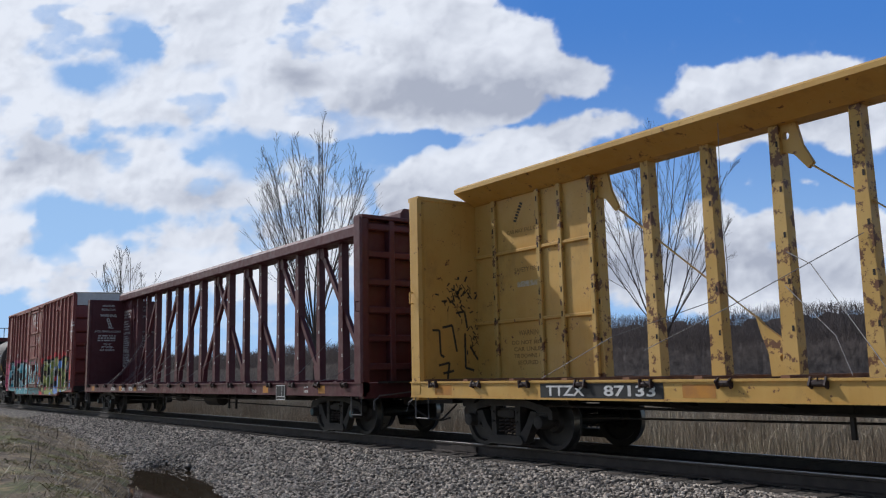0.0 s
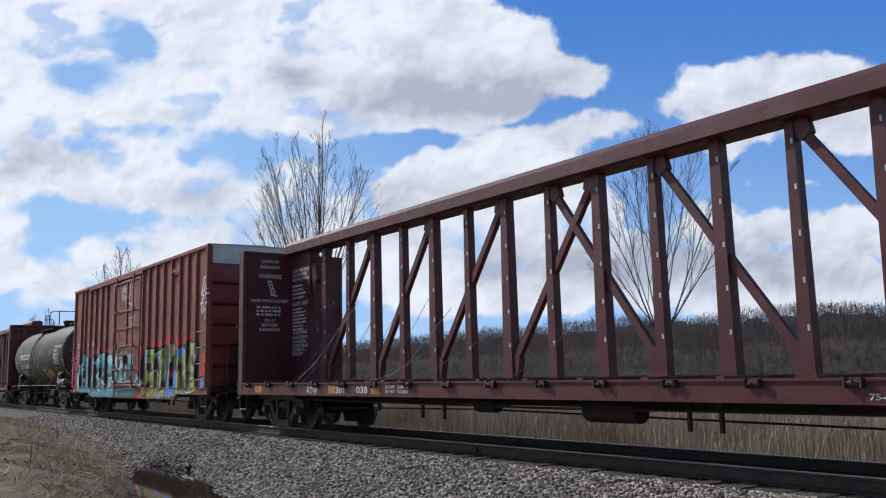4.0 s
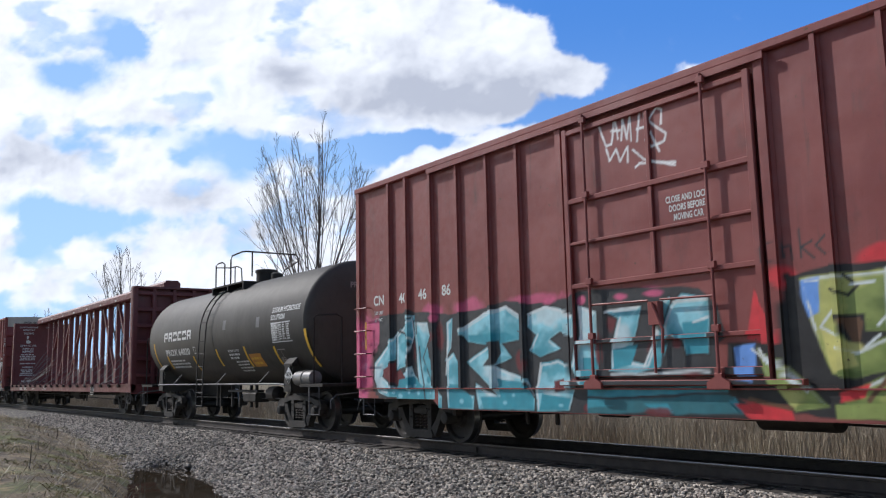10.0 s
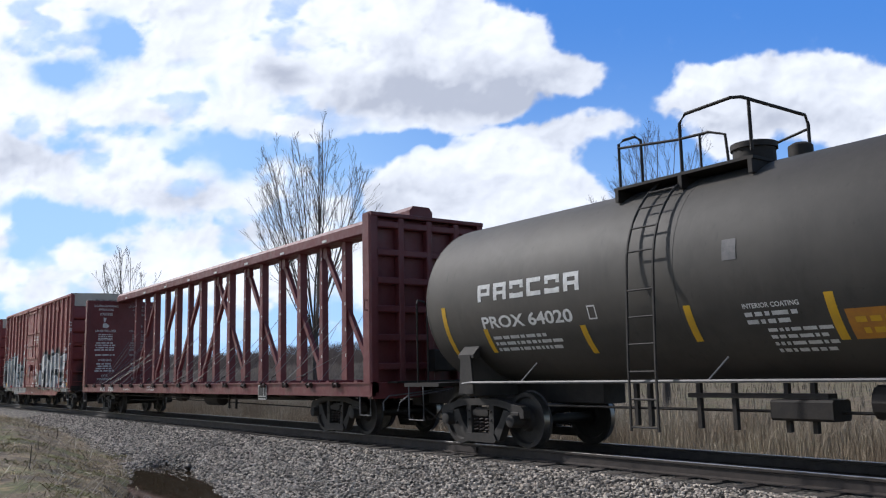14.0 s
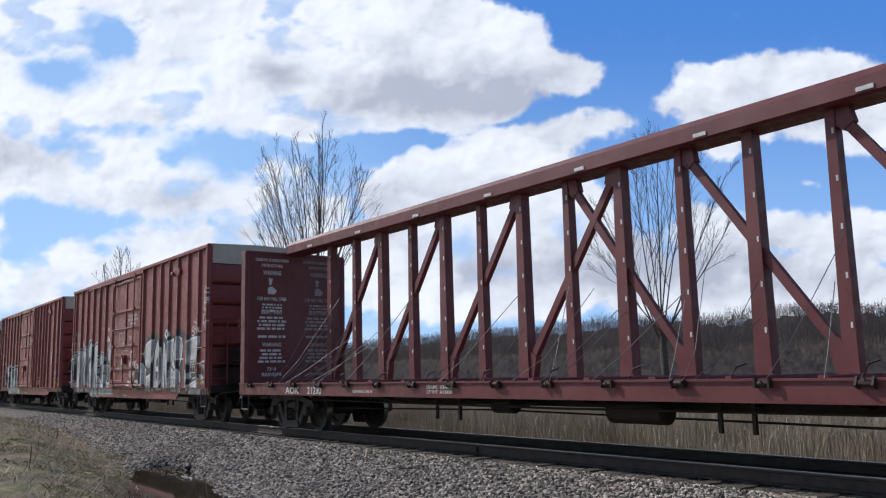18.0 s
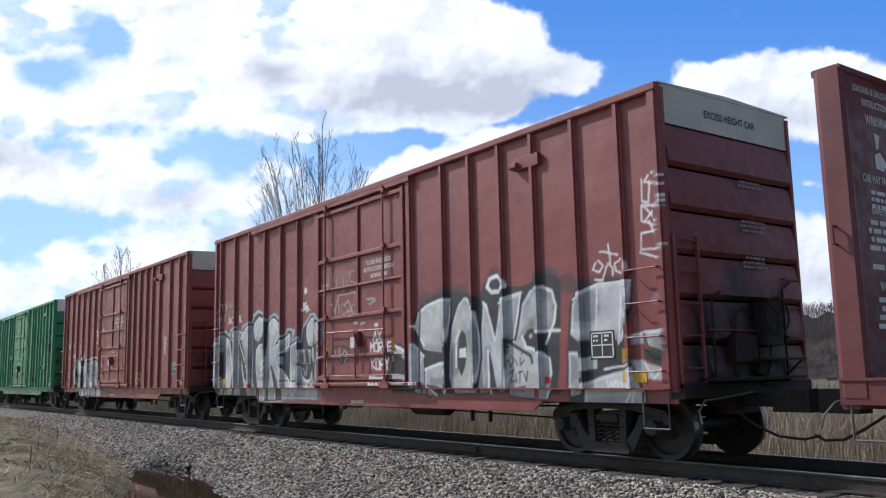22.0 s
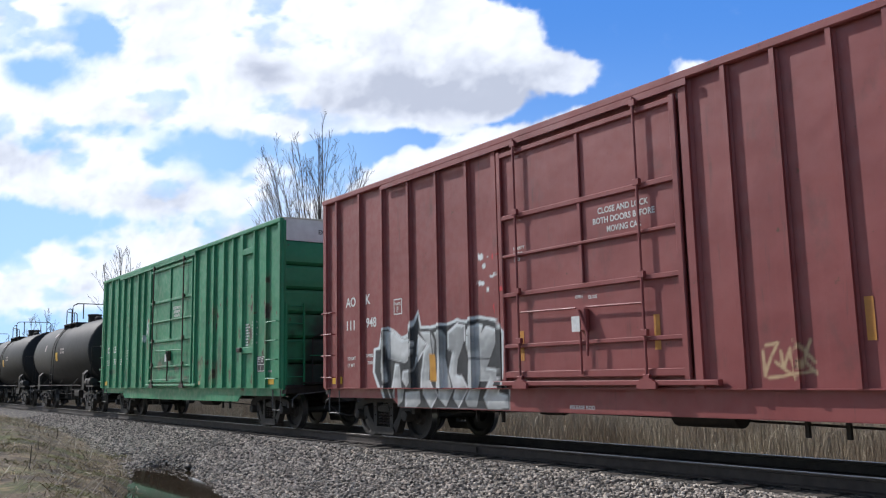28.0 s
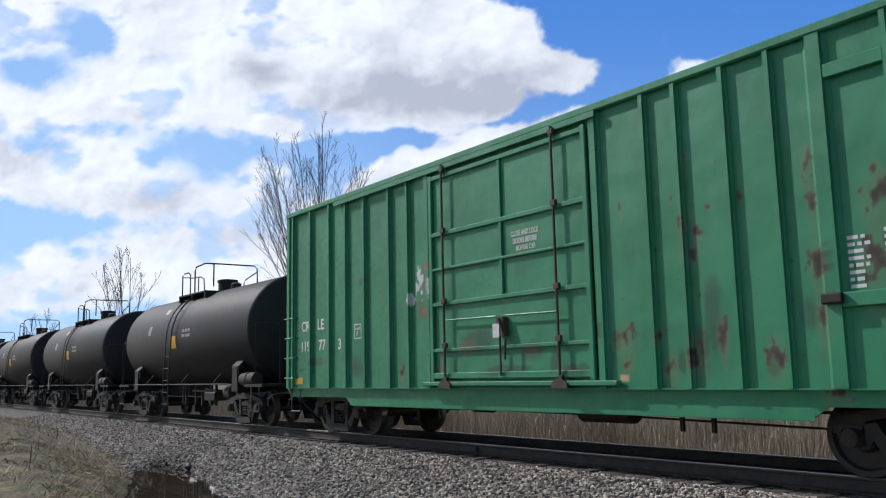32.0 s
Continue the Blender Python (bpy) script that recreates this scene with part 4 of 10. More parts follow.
def boxcar(label, x, half, body, sprayed, cap, spray=None, top=3.05, ribs=((), ()), door=(-1.72, 1.62), step=0.025, wide_post=None, rods=None, plate=True):
    """A steel boxcar with outside posts, one plug door in the near side and ribbed ends."""
    car = thing("boxcar", label, "freight car", group="cars of the freight train")
    car.matrix_basis = pose(x, 0, 0)
    skin = sprayed if spray else body
    set_in = 0.055 if plate else -0.012
    zlow = np.arange(1.0, top, step) if spray else np.array([1.0, 2.0])
    zs = np.concatenate([zlow, [v for v in (top, 4.97) if v > zlow[-1] + 0.005]]) if spray else np.array([1.0, 2.2, 3.4, 4.97])
    fine = step if spray else 0.4
    for (a, b), inner in zip(((-half, door[0]), (door[1], half)), ribs):
        posts = np.array([a, *inner, b])
        bays = len(posts) - 1
        for k in range(bays):
            xs = np.linspace(posts[k], posts[k + 1], max(2, int((posts[k + 1] - posts[k]) / fine) + 1))
            painted_grid("side_panel", xs, zs, 0 * xs + SIDE_Y, spray, skin, car)
        for k, p in enumerate(posts):
            wide = 0.058 if 0 < k < bays else 0.105
            if wide_post and abs(p - wide_post) < 0.01:
                wide = 0.15
            if k == 0 and a == -half:
                p += 0.075
            if k == bays and b == half:
                p -= 0.075
            xs = np.array([p - wide, p - wide * 0.62, p - wide * 0.55, p + wide * 0.55, p + wide * 0.62, p + wide])
            ys = SIDE_Y - np.array([0.003, 0.03, 0.072, 0.072, 0.03, 0.003])
            painted_grid("side_post", xs, zs, ys, spray, skin, car)
    # inner wall, floor and far side
    part("body_shell", Mesh().box(-half, half, SIDE_Y + 0.012, 1.50, 1.0, 4.98), body, car)
    part("roof", Mesh().prism([(-1.54, 5.055), (-1.54, 5.075), (0, 5.12), (1.54, 5.075), (1.54, 5.055)], -half - 0.03, half + 0.03, "x"), END_GREY, car, "dull galvanised roof")
    part("side_plate", Mesh().box(-half - 0.01, half + 0.01, SIDE_Y - 0.085, SIDE_Y + 0.01, 4.95, 5.07, 0.02), body, car)
    s = Mesh().prism([(-half, 1.03), (-half, 0.80), (-half + 2.55, 0.80), (-half + 2.8, 0.64), (half - 2.8, 0.64), (half - 2.55, 0.80), (half, 0.80), (half, 1.03)], SIDE_Y + set_in, SIDE_Y + 0.09)
    s.box(-half, half, SIDE_Y - 0.045, SIDE_Y + set_in, 0.985, 1.005)
    sill = part("side_sill", s, body, car)
    if spray:
        for a, b, low in ((-half, -half + 2.62, 0.805), (-half + 2.72, half - 2.72, 0.65), (half - 2.62, half, 0.805)):
            xs = np.linspace(a, b, int((b - a) / fine) + 1)
            painted_grid("sill_face", xs, np.linspace(low, 1.03, int((1.03 - low) / fine) + 2), 0 * xs + SIDE_Y + set_in - 0.003, spray, skin, sill)
    # plug door
    d0, d1 = door[0] + 0.16, door[1] - 0.16
    xs = np.linspace(d0, d1, max(2, int((d1 - d0) / fine) + 1))
    dz = np.concatenate([zlow[zlow > 1.14], [v for v in (top, 4.78) if v > zlow[-1]]]) if spray else np.array([1.14, 2.2, 3.4, 4.78])
    leaf = painted_grid("door", xs, dz, 0 * xs + SIDE_Y - 0.045, spray, skin, car)
    tagged(leaf, "closed plug door with lock rods")
    for z, h in ((1.16, 0.10), (1.62, 0.06), (2.42, 0.07), (3.05, 0.05), (3.66, 0.08), (4.70, 0.08)):
        rail = part("door_rail", Mesh().box(d0, d1, SIDE_Y - 0.095, SIDE_Y - 0.047, z, z + h, 0.012), body, leaf)
        if spray and z < 2.6:
            painted_grid("rail_face", xs, np.linspace(z + 0.008, z + h - 0.008, 4), 0 * xs + SIDE_Y - 0.0975, spray, skin, rail)
    for p in (d0, d1):
        stile = part("door_stile", Mesh().box(p - 0.05, p + 0.05, SIDE_Y - 0.10, SIDE_Y - 0.04, 1.12, 4.80, 0.012), body, leaf)
        if spray:
            side = np.linspace(p - 0.04, p + 0.04, 4)
            painted_grid("stile_face", side, np.arange(1.14, 2.7, 0.03), 0 * side + SIDE_Y - 0.1025, spray, skin, stile)
    mid = (d0 + d1) / 2
    part("door_stile", Mesh().box(mid - 0.035, mid + 0.035, SIDE_Y - 0.085, SIDE_Y - 0.046, 2.5, 4.70, 0.01), body, leaf)
    for p in (d0 + 0.42, d1 - 0.62):
        rod = Mesh().tube([(p, SIDE_Y - 0.13, 1.02), (p, SIDE_Y - 0.13, 4.93)], 0.022, 7)
        for z in (1.1, 1.68, 2.45, 3.7, 4.8):
            rod.box(p - 0.05, p + 0.05, SIDE_Y - 0.15, SIDE_Y - 0.09, z, z + 0.09, 0.01)
        part("lock_rod", rod, rods or body, leaf)
    lock = Mesh().box(mid - 0.10, mid + 0.10, SIDE_Y - 0.15, SIDE_Y - 0.046, 1.82, 2.12, 0.02)
    lock.tube([(mid, SIDE_Y - 0.17, 2.1), (mid + 0.16, SIDE_Y - 0.17, 1.75), (mid + 0.14, SIDE_Y - 0.17, 1.45)], 0.02, 6)
    lock.tube([(mid - 0.03, SIDE_Y - 0.12, 1.85), (mid - 0.03, SIDE_Y - 0.12, 1.2)], 0.018, 6)
    part("door_lock", lock, rods or body, leaf)
    if plate:
        part("lock_plate", Mesh().box(mid - 0.16, mid + 0.0, SIDE_Y - 0.158, SIDE_Y - 0.15, 1.80, 2.02), LETTER, leaf, "white lock plate")
    track = part("door_track", Mesh().box(door[0] - 0.1, door[1] + 0.3, SIDE_Y - 0.12, SIDE_Y - 0.02, 1.04, 1.11, 0.01), body, car)
    if spray:
        run = np.arange(door[0] - 0.1, door[1] + 0.3, fine)
        painted_grid("track_face", run, np.linspace(1.05, 1.10, 3), 0 * run + SIDE_Y - 0.1225, spray, skin, track)
    part("door_header", Mesh().box(door[0] - 3.4, door[1] + 0.1, SIDE_Y - 0.11, SIDE_Y - 0.08, 4.86, 4.95), body, car)
    link = Mesh().tube([(d0 + 0.42, SIDE_Y - 0.12, 2.16), (mid - 0.1, SIDE_Y - 0.12, 2.14)], 0.016, 5)
    part("lock_link", link, body, leaf)
    part("lock_link", Mesh().tube([(mid + 0.1, SIDE_Y - 0.12, 2.14), (d1 - 0.62, SIDE_Y - 0.12, 2.12)], 0.016, 5), body, leaf)
    for p in (d0 + 0.42, d1 - 0.62):
        cam_ = Mesh().prism([(p - 0.16, 1.08), (p - 0.05, 1.14), (p + 0.05, 1.14), (p + 0.16, 1.08), (p + 0.16, 1.0), (p - 0.16, 1.0)], SIDE_Y - 0.16, SIDE_Y - 0.11)
        part("lock_cam", cam_, rods or body, leaf)
    hk = Mesh()
    hx = wide_post - 0.1 if wide_post else door[1] + (half - door[1]) * 0.5
    hk.box(hx + 0.08, hx + 0.66, SIDE_Y - 0.075, SIDE_Y - 0.01, 4.42, 4.62, 0.01)
    hk.box(hx + 0.06, hx + 0.22, SIDE_Y - 0.15, SIDE_Y - 0.07, 4.44, 4.54, 0.02)
    if not wide_post:
        part("door_stop", hk, body, car)
    else:
        part("hook_plate", Mesh().box(wide_post + 0.1, wide_post + 0.76, SIDE_Y - 0.075, SIDE_Y - 0.01, 1.86, 2.02, 0.01), body, car)
        part("door_hook", Mesh().box(wide_post - 0.1, wide_post + 0.12, SIDE_Y - 0.15, SIDE_Y - 0.07, 1.90, 2.02, 0.02), GREASE, car)
        part("hook_plate", Mesh().box(wide_post + 0.1, wide_post + 0.76, SIDE_Y - 0.075, SIDE_Y - 0.01, 4.40, 4.56, 0.01), body, car)
    # ends, near one seen square on
    for way in (-1, 1):
        pr = [(way * (half - 0.02), 0.98)]
        for k in range(6):
            z = 0.98 + 0.59 * k
            pr += [(way * half, z + 0.01), (way * (half + 0.065), z + 0.07), (way * (half + 0.06), z + 0.20), (way * (half + 0.02), z + 0.50), (way * half, z + 0.57)]
        pr += [(way * half, 4.52), (way * (half - 0.02), 4.52)]
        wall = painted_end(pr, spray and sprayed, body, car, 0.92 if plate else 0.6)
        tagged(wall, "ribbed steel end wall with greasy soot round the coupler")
        part("end_cap", Mesh().prism([(-1.46, 4.52), (-1.46, 5.05), (0, 5.085), (1.46, 5.05), (1.46, 4.52)], way * (half - 0.02), way * (half + 0.02), "x"), cap, car, "pale-painted band at the top of the end")
        for y in (-1.5, 1.44):
            part("corner_post", Mesh().box(way * half - 0.05, way * half + 0.05, y, y + 0.07, 0.95, 5.0, 0.01), body, car)
        part("end_sill", Mesh().box(way * half - 0.1, way * half + 0.12, -1.45, 1.45, 0.86, 1.06, 0.02), GREASE, car)
        part("end_platform", Mesh().box(min(way * half, way * (half + 0.32)), max(way * half, way * (half + 0.32)), -1.0, 1.0, 1.08, 1.12), GREASE, car, "expanded-metal end platform")
        coupler(car, way * half, way)
        for k in range(5):
            z = 1.25 + 0.42 * k
            e = way * half
            part("end_rung", Mesh().tube([(e, -1.40, z), (e + way * 0.10, -1.40, z), (e + way * 0.10, -0.98, z), (e, -0.98, z)], 0.013, 5), body, car)
            if k < 4:
                part("end_rung", Mesh().tube([(e, 1.40, z), (e + way * 0.10, 1.40, z), (e + way * 0.10, 0.98, z), (e, 0.98, z)], 0.013, 5), body, car)
        part("end_grab", Mesh().tube([(way * half, -0.8, 1.75), (way * (half + 0.1), -0.8, 1.75), (way * (half + 0.1), 0.8, 1.75), (way * half, 0.8, 1.75)], 0.013, 5), body, car)
    gear = Mesh().box(half + 0.02, half + 0.22, 0.25, 0.70, 1.55, 2.15, 0.03).box(half + 0.02, half + 0.14, -0.35, 0.15, 1.3, 1.7, 0.02)
    part("hand_brake", gear, GREASE, car, "hand brake gear box")
    ring = [(half + 0.27, 0.48 + 0.27 * math.cos(a), 1.95 + 0.27 * math.sin(a)) for a in np.linspace(0, 2 * math.pi, 19)]
    wheel = Mesh().tube(ring, 0.014, 5)
    for a in (0.3, 2.4, 4.5):
        wheel.tube([(half + 0.27, 0.48, 1.95), (half + 0.27, 0.48 + 0.27 * math.cos(a), 1.95 + 0.27 * math.sin(a))], 0.011, 4)
    part("brake_wheel", wheel, GREASE, car)
    part("brake_chain", Mesh().tube([(half + 0.16, 0.45, 1.6), (half + 0.15, 0.40, 1.25), (half + 0.12, 0.2, 0.95)], 0.016, 5), GREASE, car)
    part("brake_step", Mesh().box(half + 0.02, half + 0.34, 0.05, 1.0, 1.34, 1.37).tube([(half + 0.02, 0.1, 1.1), (half + 0.30, 0.1, 1.34)], 0.015, 5).tube([(half + 0.02, 0.95, 1.1), (half + 0.30, 0.95, 1.34)], 0.015, 5), GREASE, car)
    for y, top in ((-0.75, 2.15), (-0.25, 1.95), (0.92, 2.35)):
        part("air_pipe", Mesh().tube([(half + 0.09, y, 0.95), (half + 0.09, y, top), (half + 0.09, y + 0.2, top + 0.12)], 0.018, 6), GREASE, car)
    part("release_rod", Mesh().tube([(half + 0.12, -1.42, 1.0), (half + 0.14, -0.4, 1.04), (half + 0.14, 0.6, 0.98)], 0.014, 5), GREASE, car)
    part("bell_crank", Mesh().prism([(0.12, 1.18), (0.38, 1.08), (0.42, 1.30), (0.22, 1.48)], half + 0.08, half + 0.14, "x"), GREASE, car)
    for y in (-1.43, -0.97):
        part("ladder_stile", Mesh().box(half + 0.06, half + 0.10, y - 0.02, y + 0.02, 1.0, 3.0), body, car)
    for m in rung_set(half - 0.62, half - 0.08, SIDE_Y - 0.01, 1.22, 4, 0.45, 0.13):
        part("side_rung", m, body, car)
    for m in rung_set(-half + 0.06, -half + 0.5, SIDE_Y - 0.01, 1.22, 4, 0.45, 0.13):
        part("side_rung", m, body, car)
    for a in (half - 0.55, -half + 0.12):
        part("stirrup", stirrup(a, a + 0.42, SIDE_Y + 0.02, 0.48, 0.95), ROD_GREY, car)
    underframe(car, half - 0.3, 6.2, body, 0.66)
    for t in (-6.2, 6.2):
        bogie(car, t)
    return car


def boxcar_words(car, half, marks, lower, plate, cap_words, doors="BOTH DOORS BEFORE", tables=True):
    """Stencils: reporting marks left of the door, door notice, weights, tables."""
    w = on_side(SIDE_Y - 0.004)
    for s, x, z, h in marks:
        part("reporting_mark", word(Mesh(), s, x, z, h, w), LETTER, car, "white reporting mark")
    for s, x, z, h in lower:
        part("weight_stencil", word(Mesh(), s, x, z, h, w), LETTER, car)
    d, p = on_side(SIDE_Y - 0.050), on_side(SIDE_Y - 0.007)
    if doors == "DOORS BEFORE":
        lines = (("CLOSE AND LOCK", 0.22, 3.38, 0.66), (doors, 0.27, 3.26, 0.56), ("MOVING CAR", 0.34, 3.14, 0.46))
    else:
        lines = (("CLOSE AND LOCK", 0.32, 3.44, 0.92), (doors, 0.22, 3.30, 1.12), ("MOVING CAR", 0.48, 3.16, 0.62))
    for s, x, z, wide in lines:
        part("door_notice", word(Mesh(), s, x, z, 0.09, d, wide), LETTER, car, "white door notice")
    if tables == "panel":
        part("consolidated_panel", quad(Mesh(), half - 1.44, 1.40, 0.46, 0.40, w), SIGN_BLACK, car, "black inspection stencil panel")
        m = outline_box(Mesh(), half - 1.42, 1.42, 0.42, 0.36, 0.022, p)
        quad(m, half - 1.22, 1.44, 0.018, 0.32, p), quad(m, half - 1.40, 1.59, 0.38, 0.018, p)
        tagged(part("panel_frame", bars(bars(m, half - 1.38, 1.74, 0.13, 2, 0.03, 0.03, p, 8), half - 1.17, 1.74, 0.13, 2, 0.03, 0.03, p, 9), LETTER, car), kind="stuff")
    elif tables:
        part("data_stencil", bars(Mesh(), half - 2.15, 2.62, 0.26, 8, 0.04, 0.035, w, 5), LETTER, car)
        part("data_stencil", bars(Mesh(), half - 1.75, 2.66, 0.34, 8, 0.04, 0.035, w, 6), LETTER, car)
        part("data_stencil", bars(Mesh(), half - 0.9, 1.42, 0.5, 1, 0.05, 0.03, w, 7), LETTER_DIM, car)
        m = Mesh()
        part("consolidated_panel", quad(m, half - 1.42, 1.38, 0.46, 0.40, w), SIGN_BLACK, car, "black inspection stencil panel")
        m = Mesh()
        outline_box(m, half - 1.40, 1.40, 0.42, 0.36, 0.018, p), quad(m, half - 1.2, 1.42, 0.015, 0.32, p), quad(m, half - 1.38, 1.56, 0.38, 0.015, p)
        bars(m, half - 1.37, 1.72, 0.14, 2, 0.03, 0.03, p, 8), bars(m, half - 1.15, 1.72, 0.14, 2, 0.03, 0.03, p, 9)
        part("panel_frame", m, LETTER, car)
    for a in ((-half + 0.30, half - 0.86) if tables else ()):
        part("reflector", quad(Mesh(), a, 1.08, 0.42, 0.15, p), SIGN_YELLOW, car, "yellow reflective plate")
    e = on_end(half + 0.064)
    m = Mesh()
    if cap_words:
        word(m, "EXCESS HEIGHT CAR", -0.55, 4.72, 0.11, on_end(half + 0.024), 1.2)
    part("end_notice", m, SIGN_BLACK, car) if m.v else None
    for z, k in ((3.90, 2), (3.32, 3), (2.80, 3)):
        part("end_stencil", bars(Mesh(), 0.05, z, 0.62, k, 0.035, 0.03, e, int(z * 10), True), LETTER_DIM, car)["kind"] = "stuff"
    if plate:
        m = Mesh()
        outline_box(m, plate[0], plate[1], 0.28, 0.30, 0.02, w)
        word(m, "PLATE", plate[0] + 0.045, plate[1] + 0.18, 0.05, w, 0.19)
        word(m, plate[2], plate[0] + 0.10, plate[1] + 0.05, 0.10, w)
        part("plate_mark", m, LETTER, car)
# ---- centre-beam flat cars ----
def beam_car(label, x, half, paint, style="truss", end_plate=False):
    """A flat car with end bulkheads and a tall trussed wall along its middle."""
    car = thing("centerbeam_flat_car", label, "freight car", group="cars of the freight train")
    car.matrix_basis = pose(x, 0, 0)
    # side sills, deck
    for s in (-1, 1):
        m = Mesh().box(-half, half, s * 1.42 - 0.05, s * 1.42 + 0.05, 0.84, 1.10, 0.012)
        m.box(-half, half, s * 1.40 - 0.10, s * 1.40 + 0.06, 1.085, 1.115)
        m.box(-half, half, s * 1.40 - 0.08, s * 1.40 + 0.06, 0.83, 0.85)
        part("side_sill", m, paint, car)
    part("deck", Mesh().box(-half, half, -1.36, 1.36, 1.04, 1.09), DECK_RUST if style == "plated" else paint, car, "flat riser deck")
    for k in range(int(half * 2 / 1.2) + 1):
        a = -half + 0.35 + 1.2 * k
        if a < half - 0.3:
            part("riser", Mesh().box(a - 0.06, a + 0.06, -1.40, 1.40, 1.09, 1.15, 0.01), DECK_RUST if style == "plated" else paint, car)
    inner = half - 0.30
    # bulkheads
    for way in (-1, 1):
        e = way * half
        i = way * inner
        b = Mesh()
        wall = Mesh().box(min(e - way * 0.18, i), max(e - way * 0.18, i), -1.34, 1.34, 1.10, 4.50)
        bulk = part("bulkhead", wall, paint, car, "steel end bulkhead")
        for s in (-1, 1):
            col = Mesh().prism([(e, s * 1.30), (e, s * 1.45), (e - way * 0.06, s * 1.48), (i, s * 1.48), (i + way * -0.02, s * 1.40), (i, s * 1.33)], 0.90, 4.52, "z")
            part("bulkhead_column", col, paint, bulk)
            lug = Mesh().tube([(e - way * 0.12, s * 1.48, 2.55), (e - way * 0.12, s * 1.55, 2.55), (e - way * 0.12, s * 1.55, 2.75), (e - way * 0.12, s * 1.48, 2.75)], 0.016, 5)
            part("lifting_loop", lug, paint, bulk)
        for k in range(6):
            z = 1.35 + 0.58 * k
            part("stiffener", Mesh().box(min(e, e - way * 0.18), max(e, e - way * 0.18), -1.32, 1.32, z, z + 0.14, 0.02), paint, bulk)
        for y in (-0.72, 0.0, 0.72):
            part("upright", Mesh().box(min(e + way * 0.01, e - way * 0.18), max(e + way * 0.01, e - way * 0.18), y - 0.07, y + 0.07, 1.1, 4.46, 0.02), paint, bulk)
        part("cap_rail", Mesh().box(min(e + way * 0.02, i - way * 0.02), max(e + way * 0.02, i - way * 0.02), -1.46, 1.46, 4.475, 4.56, 0.015), paint, bulk)
        for k in range(8):
            z = 1.35 + 0.41 * k
            part("end_rung", Mesh().tube([(e, 1.0, z), (e + way * 0.09, 1.0, z), (e + way * 0.09, 1.36, z), (e, 1.36, z)], 0.013, 5), paint, bulk)
        box_ = Mesh().box(min(e, e + way * 0.25), max(e, e + way * 0.25), -0.1, 0.5, 1.3, 1.75, 0.03)
        part("hand_brake", box_, GREASE, car)
        part("end_platform", Mesh().box(min(e, e + way * 0.35), max(e, e + way * 0.35), -1.1, 1.1, 1.08, 1.12), GREASE, car)
        part("end_sill", Mesh().box(min(e, e - way * 0.2), max(e, e - way * 0.2), -1.44, 1.44, 0.78, 1.06, 0.02), paint, car)
        coupler(car, e, way)
        part("stirrup", stirrup(e - way * 0.1, e - way * 0.5, -1.44, 0.46, 0.86), ROD_GREY, car)
    # top chord
    if style == "plated":
        pr = [(-0.60, 4.69), (-0.60, 4.76), (-0.50, 4.82), (0.50, 4.82), (0.60, 4.76), (0.60, 4.69), (0.16, 4.48), (-0.16, 4.48)]
    else:
        pr = [(-0.30, 4.53), (-0.30, 4.74), (-0.21, 4.84), (0.21, 4.84), (0.30, 4.74), (0.30, 4.53), (0.24, 4.50), (-0.24, 4.50)]
    part("top_chord", Mesh().prism(pr, -inner, inner, "x"), paint, car)
    # posts each 1.2 m with diagonals over two bays, rising to the middle
    plated = style == "plated"
    first = 7.9 if plated else 8.85 if end_plate else 9.05
    n = 14 if plated else 15
    xs = np.linspace(-first, first, n + 1)
    for k, a in enumerate(xs):
        heavy, deep = (0.085, 0.10) if plated else (0.095, 0.10) if k % 2 == 0 else (0.075, 0.085)
        pr = [(a - heavy * 1.35, 1.10), (a + heavy * 1.35, 1.10), (a + heavy * 0.85, 4.52), (a - heavy * 0.85, 4.52)]
        part("post", Mesh().prism(pr, -deep, deep), YELLOW_RUSTY if plated else paint, car)
        # no holes: white blocks imitate sky seen through slots; plated cars get dark ones
        for z in np.arange(1.7, 4.4, 0.62):
            o = heavy * (1.3 - 0.5 * (z - 1.1) / 3.6)
            part("strap_slot", Mesh().box(a + o - 0.05, a + o - 0.02, -deep - 0.006, -deep + 0.01, z, z + 0.075), GREASE if plated else LETTER, car)

    def brace(xa, za, xb, zb, wide, deep=0.055):
        """A diagonal with a gusset at each end."""
        d = Vector((xb - xa, 0, zb - za)).normalized()
        o = Vector((-d.z, 0, d.x)) * wide
        bar = part("diagonal", Mesh().prism([(xa + o.x, za + o.z), (xa - o.x, za - o.z), (xb - o.x, zb - o.z), (xb + o.x, zb + o.z)], -deep, deep), paint, car)
        for x_, z_, f in ((xa, za, 1), (xb, zb, -1)):
            sgn = (1 if xb > xa else -1) * f
            up = 1 if z_ < 2.9 else -1
            g = [(x_ - 0.06 * sgn, z_ - 0.16 * up), (x_ + 0.20 * sgn, z_ - 0.16 * up), (x_ + 0.30 * sgn, z_ + 0.26 * up), (x_ + 0.16 * sgn, z_ + 0.36 * up), (x_ - 0.02 * sgn, z_ + 0.20 * up)]
            part("gusset", Mesh().prism(g, -deep - 0.015, deep + 0.015), paint, bar)

